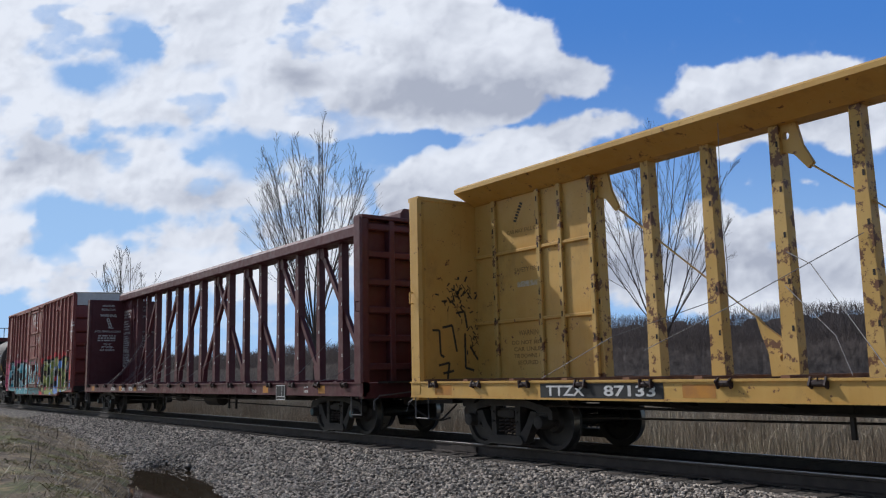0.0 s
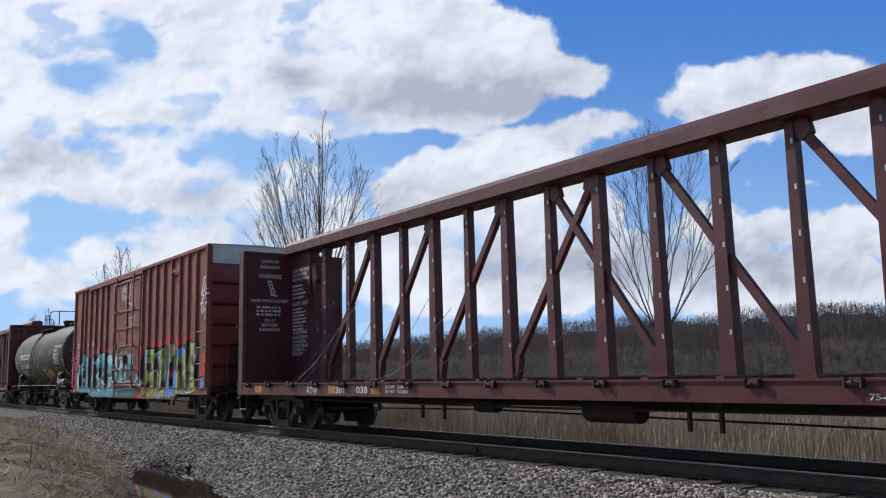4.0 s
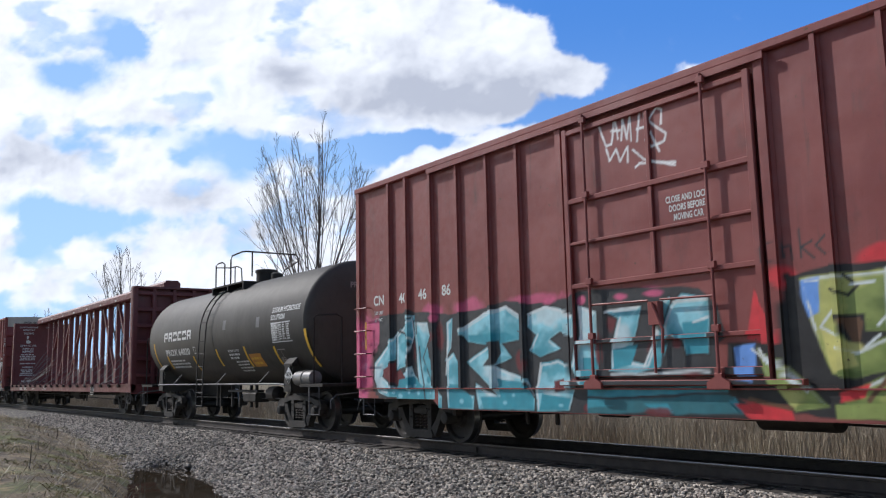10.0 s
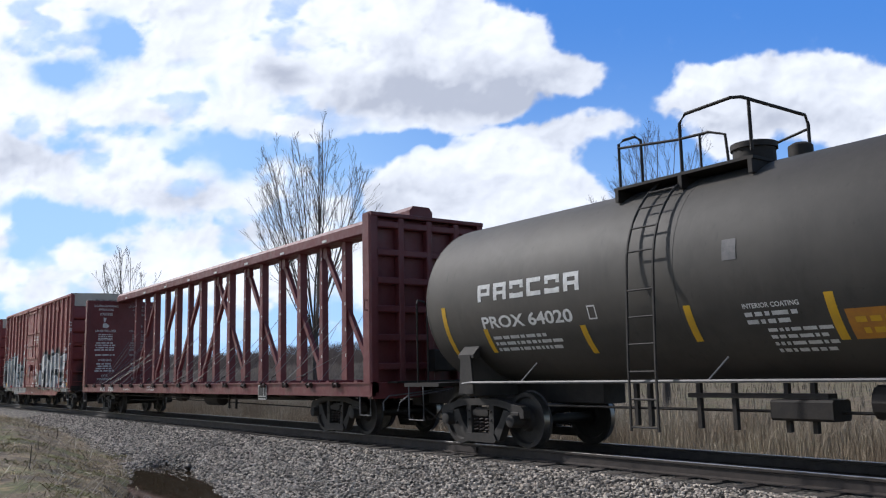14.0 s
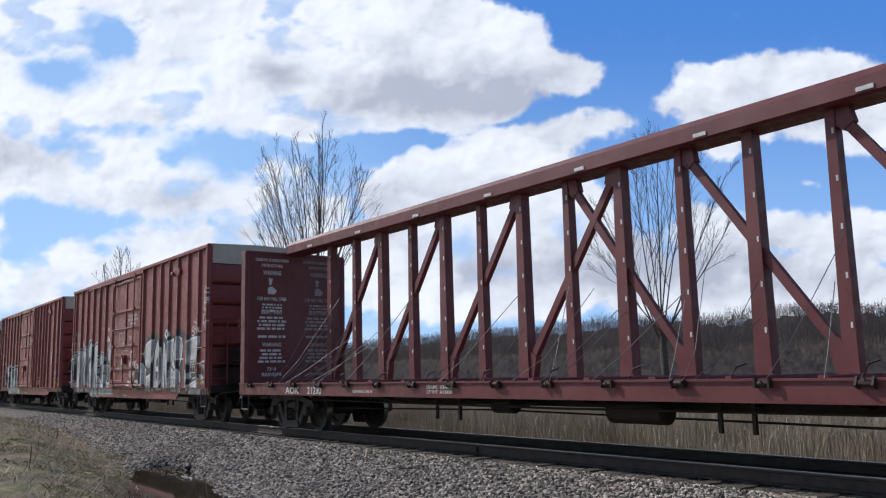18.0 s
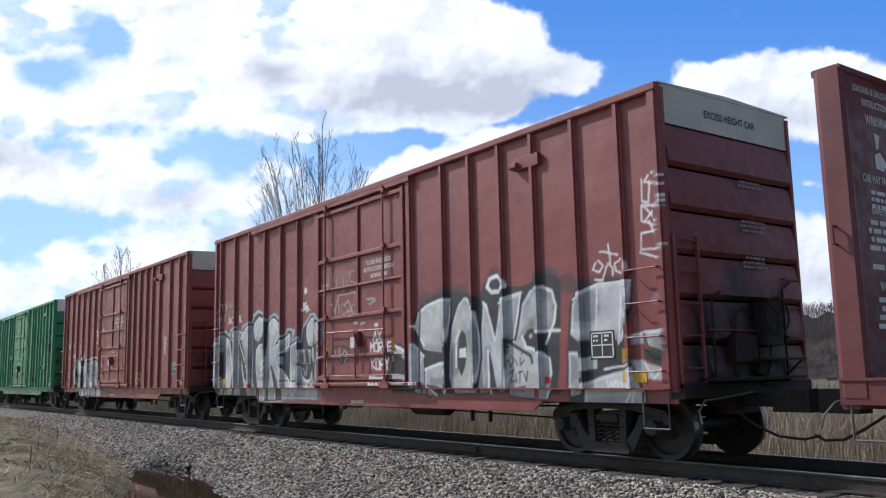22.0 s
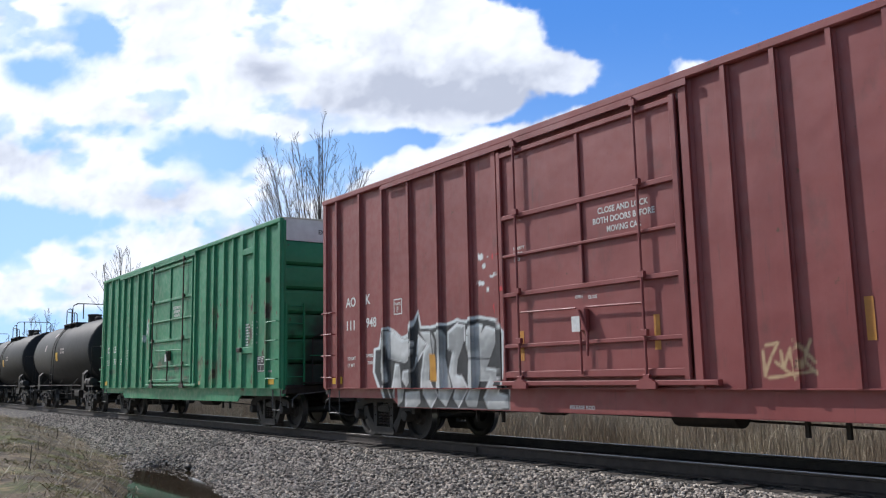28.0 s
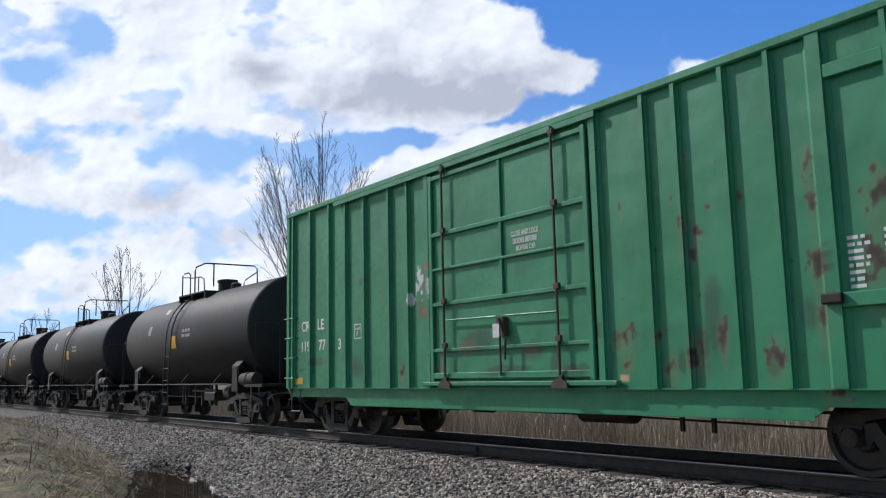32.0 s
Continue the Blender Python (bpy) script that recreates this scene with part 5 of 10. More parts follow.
    if plated:
        for way, deep in ((-1, 0.030), (1, 0.034)):
            for k in (0, 3):
                xa, xb = way * xs[n - k], way * xs[n - k - 3]
                bar = Mesh().prism([(xa - way * 0.40, 3.92), (xa - way * 0.47, 3.84), (xb + way * 0.42, 1.84), (xb + way * 0.50, 1.90)], -deep, deep)
                bar = part("diagonal", bar, paint, car)
                part("gusset", Mesh().holed([(xb, 1.12), (xb, 1.62), (xb + way * 0.16, 1.62), (xb + way * 0.42, 1.82), (xb + way * 0.52, 1.94), (xb + way * 0.46, 1.70), (xb + way * 0.36, 1.42), (xb + way * 0.34, 1.12)], (xb + way * 0.15, 1.36), 0.05, -deep - 0.004, deep + 0.004), YELLOW_RUSTY, bar, "rusty curved corner plate with a round hole")
                if k:
                    part("gusset", Mesh().holed([(xa, 4.52), (xa, 4.02), (xa - way * 0.10, 4.10), (xa - way * 0.24, 4.04), (xa - way * 0.42, 3.82), (xa - way * 0.50, 3.88), (xa - way * 0.36, 4.16), (xa - way * 0.28, 4.52)], (xa - way * 0.14, 4.32), 0.055, -deep - 0.004, deep + 0.004), paint, bar, "curved corner plate with a round hole")
    else:
        for k in (0, 2, 4, 6):
            brace(xs[k], 1.25, xs[k + 2], 4.55, 0.062)
            brace(xs[n - k], 1.25, xs[n - k - 2], 4.55, 0.062, 0.050)
        brace(xs[n], 1.25, inner - 0.1, 4.3, 0.062)
    # plated end sections of the wall
    for way in ((-1, 1) if plated else (-1,) if end_plate else ()):
        a, b = sorted((way * inner, way * (first + (0.0 if plated else 0.75))))
        web = part("end_plate", Mesh().box(a, b, -0.10, 0.10, 1.10, 4.54), paint, car, "plated end of the middle wall")
        if plated:
            for p in (a + 0.62, a + 1.85, a + 2.4, b - 0.02):
                rib = part("plate_rib", Mesh().box(p - 0.05, p + 0.05, -0.17, -0.10, 1.10, 4.54, 0.01), YELLOW_RUSTY, web, "rust-streaked plate rib")
                for z in np.arange(1.75, 4.4, 0.42):
                    part("keyslot", Mesh().box(p - 0.012, p + 0.012, -0.176, -0.168, z, z + 0.09), GREASE, rib)
            for z in (2.15, 3.42):
                for p, q in ((a, a + 0.57), (a + 0.67, a + 1.80), (a + 1.90, a + 2.35), (a + 2.45, b - 0.07)):
                    part("plate_rib", Mesh().box(p, q, -0.15, -0.10, z, z + 0.06, 0.01), paint, web)
            f = way * first
            part("gusset", Mesh().holed([(f, 4.52), (f, 4.02), (f - way * 0.10, 4.10), (f - way * 0.24, 4.04), (f - way * 0.42, 3.82), (f - way * 0.50, 3.88), (f - way * 0.36, 4.16), (f - way * 0.28, 4.52)], (f - way * 0.14, 4.32), 0.055, -0.03, 0.03), paint, web, "curved corner plate with a round hole")
        else:
            part("gusset", Mesh().prism([(b, 4.30), (b + 0.10, 4.10), (b + 0.06, 3.70), (b, 3.60)], -0.05, 0.05), paint, web)
            brace(b + 0.02, 4.0, way * first - 0.05, 1.25, 0.042)
    # winches and cables along the sill
    r = random.Random(int(half * 100))
    w0 = Mesh().lathe([(-0.10, 0.03), (-0.10, 0.05), (-0.05, 0.055), (0.05, 0.055), (0.10, 0.05), (0.10, 0.03)], 8, (0, 0, 0), "x").box(-0.13, -0.10, -0.06, 0.06, -0.07, 0.08).box(0.10, 0.13, -0.06, 0.06, -0.07, 0.08).tube([(0, -0.04, 0.0), (0.02, -0.09, 0.05)], 0.012, 5)
    w0.v = [(0.8 * p[0], 0.75 * p[1], 0.75 * p[2]) for p in w0.v]
    w0 = w0.data("winch", WINCH)
    for k in range(int(2 * half / 1.21)):
        a = -half + 0.75 + 1.21 * k
        if a > half - 0.5:
            break
        q = part("winch", w0, WINCH, car)
        q.matrix_basis = pose(a, -1.50, 1.06, r.uniform(-30, 30))
    for k in range(0 if plated else 13):
        a = r.uniform(-inner + 0.8, inner - 0.8)
        b = a + r.uniform(-0.7, 0.7)
        z = r.uniform(1.6, 3.2)
        pts = [(a, -1.45, 1.10), (a + (b - a) * 0.35 + r.uniform(-0.15, 0.15), -1.0, 1.1 + (z - 1.1) * 0.25), (b, -0.11, z)]
        part("tie_cable", Mesh().tube(pts, 0.006, 4), CABLE, car)
    underframe(car, half - 0.3, 9.15, paint, 0.66)
    for t in (-9.15, 9.15):
        bogie(car, t)
    return car


def sill_words(car, words, panels):
    """White lettering and coloured panels along the side sill."""
    w = on_side(-1.476)
    for s, x, z, h, wide in words:
        part("sill_lettering", word(Mesh(), s, x, z, h, w, wide), LETTER, car, "white lettering on the sill")
    for x, wide, mat in panels:
        part("sill_panel", quad(Mesh(), x, 0.88, wide, 0.17, on_side(-1.473)), mat, car)


def bulkhead_words(car, x, y0, rows, mat):
    """Loading notice on a bulkhead; rows of word or bar count, height of the line, letter height, width."""
    w = on_end(x)
    for k, (s, z, h, wide) in enumerate(rows):
        if isinstance(s, int):
            part("loading_notice", bars(Mesh(), y0 - wide / 2, z + h, wide, s, h, h * 0.75, w, k + 3, True), mat, car, "white loading notice")
        else:
            part("loading_notice", word(Mesh(), s, y0 - wide / 2, z, h, w, wide), mat, car, "white loading notice")


def ribbon(mesh, pts, wide, wrap):
    """A flat painted stroke."""
    for (a, b), (c, d) in zip(pts[:-1], pts[1:]):
        n = math.hypot(c - a, d - b) or 1
        u, v = -(d - b) / n * wide, (c - a) / n * wide
        mesh.add([wrap(a + u, b + v), wrap(a - u, b - v), wrap(c - u, d - v), wrap(c + u, d + v)], [(0, 1, 2, 3)])
    return mesh


# ---- tank cars ----
def tank_car(label, x, half, radius, axis, paint, near=True):
    """A cylindrical tank with dished ends on two saddles, a walkway and ladder at the middle."""
    car = thing("tank_car", label, "freight car", group="cars of the freight train")
    car.matrix_basis = pose(x, 0, 0)
    pr = [(-half + 0.30 * (1 - math.cos(math.pi / 2 * k / 10)), max(0.02, radius * math.sin(math.pi / 2 * k / 10))) for k in range(11)]
    prof = pr + [(-s, r) for s, r in reversed(pr)]
    part("tank", Mesh().lathe(prof, 64, (0, 0, axis), "x"), paint, car, "dark cylindrical tank with dished ends", smooth=True)
    for s in (-half + 0.31, -0.02, half - 0.31):
        part("weld_band", Mesh().lathe([(s - 0.02, radius - 0.01), (s - 0.015, radius + 0.003), (s + 0.015, radius + 0.003), (s + 0.02, radius - 0.01)], 64, (0, 0, axis), "x"), paint, car, smooth=True)
    # stub sills, saddles and end platforms
    bx = half - 1.28
    for way in (-1, 1):
        s = Mesh().box(min(way * (half - 3.4), way * (half + 0.55)), max(way * (half - 3.4), way * (half + 0.55)), -0.25, 0.25, 0.72, 1.06, 0.02)
        part("stub_sill", s, GREASE, car)
        sad = Mesh()
        sad.prism([(-1.32, 0.86), (-1.32, 1.0), (-1.22, 1.62), (-0.6, 1.25), (0.6, 1.25), (1.22, 1.62), (1.32, 1.0), (1.32, 0.86)], way * bx - 0.05, way * bx + 0.05, "x")
        part("saddle", sad, paint, car, "bolster saddle under the tank")
        plate = Mesh().prism([(way * bx - 0.20, 0.90), (way * bx + 0.20, 0.90), (way * bx + 0.13, 1.56), (way * bx - 0.13, 1.56)], -1.37, -1.33)
        plate.prism([(-1.22, 1.50), (-1.36, 1.50), (-1.36, 1.56), (-1.20, 1.72)], way * bx - 0.21, way * bx + 0.21, "x")
        part("saddle_plate", plate, TRUCK, car)
        e = way * (half + 0.55)
        a, b = sorted((way * (half - 0.55), e))
        part("end_platform", Mesh().box(a, b, -1.42, 1.42, 1.02, 1.09, 0.01), GREASE, car, "end platform over the truck")
        loop = Mesh().tube([(way * (half + 0.12), -1.40, 1.05), (way * (half + 0.12), -1.40, 2.55), (way * (half + 0.18), -1.34, 2.62), (way * (half + 0.45), -1.0, 2.62), (way * (half + 0.5), -0.9, 2.55), (way * (half + 0.5), -0.9, 1.05)], 0.02, 6)
        part("end_handrail", loop, GREASE, car)
        loop = Mesh().tube([(way * (half + 0.12), 1.40, 1.05), (way * (half + 0.12), 1.40, 2.55), (way * (half + 0.45), 1.0, 2.62), (way * (half + 0.5), 0.9, 1.05)], 0.02, 6)
        part("end_handrail", loop, GREASE, car)
        coupler(car, e, way)
        part("stirrup", stirrup(e - way * 0.15, e - way * 0.62, -1.42, 0.42, 1.03), ROD_GREY, car)
        bogie(car, way * bx)
    rail = Mesh().tube([(-bx, -1.44, 1.07), (-bx + 0.3, -1.5, 1.09), (bx - 0.3, -1.5, 1.09), (bx, -1.44, 1.07)], 0.024, 6)
    for a in (-bx * 0.66, bx * 0.1, bx * 0.7):
        rail.tube([(a, -1.5, 1.09), (a + 0.18, -1.30, 1.38)], 0.014, 5)
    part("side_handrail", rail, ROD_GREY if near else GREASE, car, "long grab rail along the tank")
    part("brake_rod", Mesh().tube([(-bx + 1.2, -0.7, 0.70), (bx - 1.2, -0.7, 0.70)], 0.02, 5), GREASE, car)
    for a in (-1.4, -1.15, -0.3, 0.25, 1.0, 1.35):
        part("rod_hanger", Mesh().box(a, a + 0.06, -0.75, -0.68, 0.45, 1.05), GREASE, car)
    under = Mesh().box(-0.4, 1.6, -0.8, -0.6, 0.86, 0.92).box(0.9, 1.7, -0.9, -0.5, 0.6, 0.85, 0.03)
    under.lathe([(-0.25, 0.05), (-0.2, 0.2), (0.2, 0.2), (0.25, 0.05)], 12, (2.3, -0.6, 0.82), "x")
    part("brake_gear", under, GREASE, car)
    res = Mesh().lathe([(-0.46, 0.06), (-0.42, 0.17), (-0.03, 0.18), (-0.03, 0.195), (0.03, 0.195), (0.03, 0.18), (0.40, 0.17), (0.45, 0.06)], 16, (half - 0.52, -1.24, 1.21), "x")
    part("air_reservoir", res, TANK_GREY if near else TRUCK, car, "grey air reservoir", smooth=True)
    # walkway on top with rails, manway, valves
    top = axis + radius
    walk_ = Mesh().box(-1.4, 0.95, -0.95, -0.35, top - 0.10, top - 0.06).box(-1.4, 0.95, 0.35, 0.95, top - 0.10, top - 0.06)
    for a in (-1.35, -0.2, 0.9):
        walk_.box(a - 0.03, a + 0.03, -0.95, 0.95, top - 0.28, top - 0.10)
    part("walkway", walk_, GREASE, car, "grating walkway around the manway")
    part("manway", Mesh().lathe([(top - 0.15, 0.29), (top + 0.26, 0.29), (top + 0.26, 0.32), (top + 0.34, 0.32), (top + 0.36, 0.2)], 18, (0.36, 0, 0), "z"), GREASE, car, "manway with a bolted lid", smooth=True)
    part("valve_housing", Mesh().lathe([(top - 0.1, 0.16), (top + 0.16, 0.16), (top + 0.2, 0.1)], 14, (1.05, 0, 0), "z"), GREASE, car, smooth=True)
    low = Mesh().tube([(-1.35, -0.85, top - 0.1), (-1.35, -0.85, top + 0.62), (-1.30, -0.80, top + 0.68), (-1.12, -0.75, top + 0.70), (-1.05, -0.70, top + 0.64), (-1.05, -0.70, top - 0.1)], 0.022, 6)
    low.tube([(-1.35, -0.85, top + 0.56), (-0.3, -0.85, top + 0.44), (0.25, -0.85, top + 0.42), (0.48, -0.82, top + 0.34), (0.5, -0.8, top - 0.1)], 0.020, 6).tube([(0.1, -0.85, top + 0.42), (0.1, -0.85, top - 0.1)], 0.018, 5)
    part("walkway_rail", low, GREASE, car)
    tall = Mesh().tube([(-0.22, -0.85, top - 0.1), (-0.22, -0.85, top + 0.66), (-0.12, -0.85, top + 0.77), (0.62, -0.85, top + 0.80), (0.72, -0.75, top + 0.80), (0.72, 0.75, top + 0.80), (0.70, 0.85, top + 0.70), (0.70, 0.85, top - 0.1)], 0.024, 6)
    tall.tube([(0.72, -0.6, top + 0.80), (0.72, -0.6, top + 0.1)], 0.024, 6)
    part("walkway_rail", tall, GREASE, car)
    part("walkway_rail", Mesh().tube([(-0.35, 0.85, top - 0.1), (-0.35, 0.85, top + 0.36), (-0.2, 0.85, top + 0.46), (0.70, 0.85, top + 0.62)], 0.020, 6), GREASE, car)
    # ladder that follows the side of the tank
    for a in (-0.70, -0.24):
        lad = Mesh()
        pts = [(a, -(radius + 0.10) * math.cos(t), axis + (radius + 0.10) * math.sin(t)) for t in np.linspace(0.05, 1.15, 10)]
        lad.tube([(a, -1.62, 0.45), (a, -1.62, 1.3)] + [(a, -(radius + 0.12), axis - 0.3)] + pts, 0.02, 5)
        part("ladder_rail", lad, GREASE if not near else TRUCK, car, "curved ladder rail")
    zs = list(np.arange(0.5, axis, 0.36))
    for z in zs:
        y = -1.62 if z < 1.3 else -1.62 + (1.62 - radius - 0.12) * min(1, (z - 1.3) / (axis - 0.3 - 1.3))
        part("ladder_rung", Mesh().tube([(-0.70, y, z), (-0.24, y, z)], 0.014, 5), TRUCK, car)
    for t in np.linspace(0.2, 1.1, 5):
        y, z = -(radius + 0.10) * math.cos(t), axis + (radius + 0.10) * math.sin(t)
        part("ladder_rung", Mesh().tube([(-0.70, y, z), (-0.24, y, z)], 0.014, 5), TRUCK, car)
    return car


def on_tank(radius, axis):
    """Carries (along, height) on to the near side of a tank."""
    def place(x, z):
        s = min(0.98, max(-0.98, (z - axis) / radius))
        return (x, -radius * math.sqrt(1 - s * s), z)
    return place


def tank_words(car, radius, axis):
    """White stencils, yellow stripes, product panel and hazard diamond of the chemical tank."""
    flat = on_tank(radius + 0.005, axis)
    w = lambda x, z: flat(x + 0.2, z)
    m = Mesh()
    word(m, "SODIUM HYDROXIDE", 3.66, 2.80, 0.135, w, 1.48)
    word(m, "SOLUTION", 3.62, 2.62, 0.135, w, 0.76)
    part("product_name", m, LETTER, car, "white product name")
    m = Mesh()
    outline_box(m, 3.62, 2.08, 1.08, 0.48, 0.02, w)
    for z in np.arange(2.13, 2.54, 0.055):
        quad(m, 3.64, z, 0.42, 0.012, w)
        bars(m, 3.66, z + 0.045, 0.36, 1, 0.03, 0.02, w, int(z * 100))
        for x in (4.08, 4.28, 4.49):
            bars(m, x, z + 0.045, 0.15, 1, 0.03, 0.02, w, int(z * 90 + x * 10))
    for x in (4.06, 4.26, 4.47):
        quad(m, x, 2.09, 0.014, 0.46, w, 6)
    part("test_table", m, LETTER, car, "white stencilled test table")
    m = Mesh()
    outline_box(m, 3.72, 1.62, 0.42, 0.30, 0.018, w), quad(m, 3.92, 1.64, 0.015, 0.26, w, 4)
    bars(m, 3.80, 1.56, 0.40, 4, 0.03, 0.025, w, 17), bars(m, 3.75, 1.72, 0.36, 2, 0.025, 0.02, w, 18)
    part("inspection_box", m, LETTER_DIM, car)
    m = Mesh()
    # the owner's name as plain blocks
    for k in range(6):
        x = -4.28 + 0.41 * k
        if k in (2, 4):
            outline_box(m, x, 2.42, 0.32, 0.28, 0.075, w)
        else:
            quad(m, x, 2.42, 0.085, 0.28, w, 4), quad(m, x + 0.085, 2.63, 0.235, 0.07, w, 2)
        if k in (0, 1, 5):
            quad(m, x + 0.085, 2.51, 0.235, 0.055, w), quad(m, x + 0.245, 2.565, 0.075, 0.065, w)
        if k in (1, 5):
            quad(m, x + 0.235, 2.42, 0.085, 0.09, w)
        if k == 3:
            quad(m, x + 0.085, 2.42, 0.235, 0.07, w)
    part("owner_blocks", m, LETTER, car, "worn white block lettering")
    m = word(Mesh(), "PROX 64020", -4.26, 1.97, 0.20, w, 2.12)
    part("reporting_marks", m, LETTER, car, "white reporting marks")
    m = Mesh()
    bars(m, -4.1, 1.84, 1.7, 3, 0.05, 0.045, w, 21), bars(m, 0.72, 1.90, 0.70, 2, 0.05, 0.04, w, 22), bars(m, 0.95, 1.70, 0.9, 4, 0.04, 0.04, w, 23)
    outline_box(m, -1.82, 1.98, 0.16, 0.2, 0.02, w)
    tagged(part("small_stencil", m, LETTER, car), kind="stuff")
    part("coating_stencil", word(Mesh(), "INTERIOR COATING", 0.72, 1.945, 0.06, w, 0.74), LETTER, car)
    for x, z0, z1 in ((-5.33, 1.5, 2.4), (-4.28, 1.58, 1.97), (-2.05, 1.5, 1.91), (-0.14, 1.59, 2.05), (1.78, 1.53, 2.06), (3.56, 1.56, 2.0), (5.36, 1.47, 2.33)):
        part("yellow_stripe", quad(Mesh(), x, z0, 0.11, z1 - z0, w, 6), SIGN_YELLOW, car, "yellow reflective stripe")
    part("notice_panel", quad(Mesh(), 1.96, 1.53, 0.72, 0.33, w, 4), ORANGE, car, "amber notice panel")
    part("notice_lines", bars(Mesh(), 2.02, 1.77, 0.6, 2, 0.06, 0.06, lambda x, z: on_tank(radius + 0.009, axis)(x + 0.2, z), 24, True), SIGN_YELLOW, car)
    for x, z in ((0.55, 2.55), (2.75, 2.5)):
        part("patch_plate", quad(Mesh(), x, z, 0.2, 0.26, w, 3), ROD_GREY, car, "grey patch on the tank")
    s = on_side(-1.385)
    dia = Mesh().add([s(4.68, 1.08), s(4.90, 1.28), s(4.68, 1.48), s(4.46, 1.28)], [(0, 1, 2, 3)])
    part("hazard_diamond", dia, LETTER, car, "corrosive hazard diamond placard")
    s = on_side(-1.389)
    low = Mesh().add([s(4.68, 1.09), s(4.82, 1.22), s(4.54, 1.22)], [(0, 1, 2)])
    low.add([s(4.54, 1.24), s(4.82, 1.24), s(4.82, 1.235), s(4.54, 1.235)], [(0, 1, 2, 3)])
    word(low, "1824", 4.55, 1.26, 0.10, s, 0.26)
    part("placard_marks", low, SIGN_BLACK, car)
    e = on_end(5.98)
    m = word(Mesh(), "PROX64020", -0.45, 3.28, 0.14, e, 0.9)
    bars(m, -0.3, 3.18, 0.6, 5, 0.04, 0.04, e, 25, True)
    part("end_stencil", m, LETTER_DIM, car)
# ---- sprayed colours and wear on the boxcar sides ----
PINK, BLACK, SKY, TEAL, DEEP = (0.62, 0.10, 0.22), (0.012, 0.011, 0.012), (0.27, 0.60, 0.68), (0.035, 0.29, 0.37), (0.02, 0.14, 0.17)
WINE, PALE, RED, OLIVE, LEMON = (0.14, 0.015, 0.02), (0.66, 0.71, 0.71), (0.62, 0.030, 0.040), (0.245, 0.305, 0.080), (0.56, 0.53, 0.17)
BLUE, BROWN, WHITE, SILVER, ICE = (0.15, 0.33, 0.76), (0.12, 0.055, 0.025), (0.78, 0.78, 0.78), (0.46, 0.46, 0.46), (0.33, 0.43, 0.47)
ASH, STRAW, RUST, SLUDGE, RUSTDARK, SILVER2 = (0.36, 0.31, 0.30), (0.50, 0.36, 0.20), (0.062, 0.040, 0.024), (0.025, 0.048, 0.030), (0.16, 0.07, 0.05), (0.50, 0.51, 0.50)
ROSE = (0.72, 0.24, 0.36)
CHARCOAL = (0.028, 0.030, 0.034)
ORANGE_PATCH = (0.50, 0.24, 0.02)


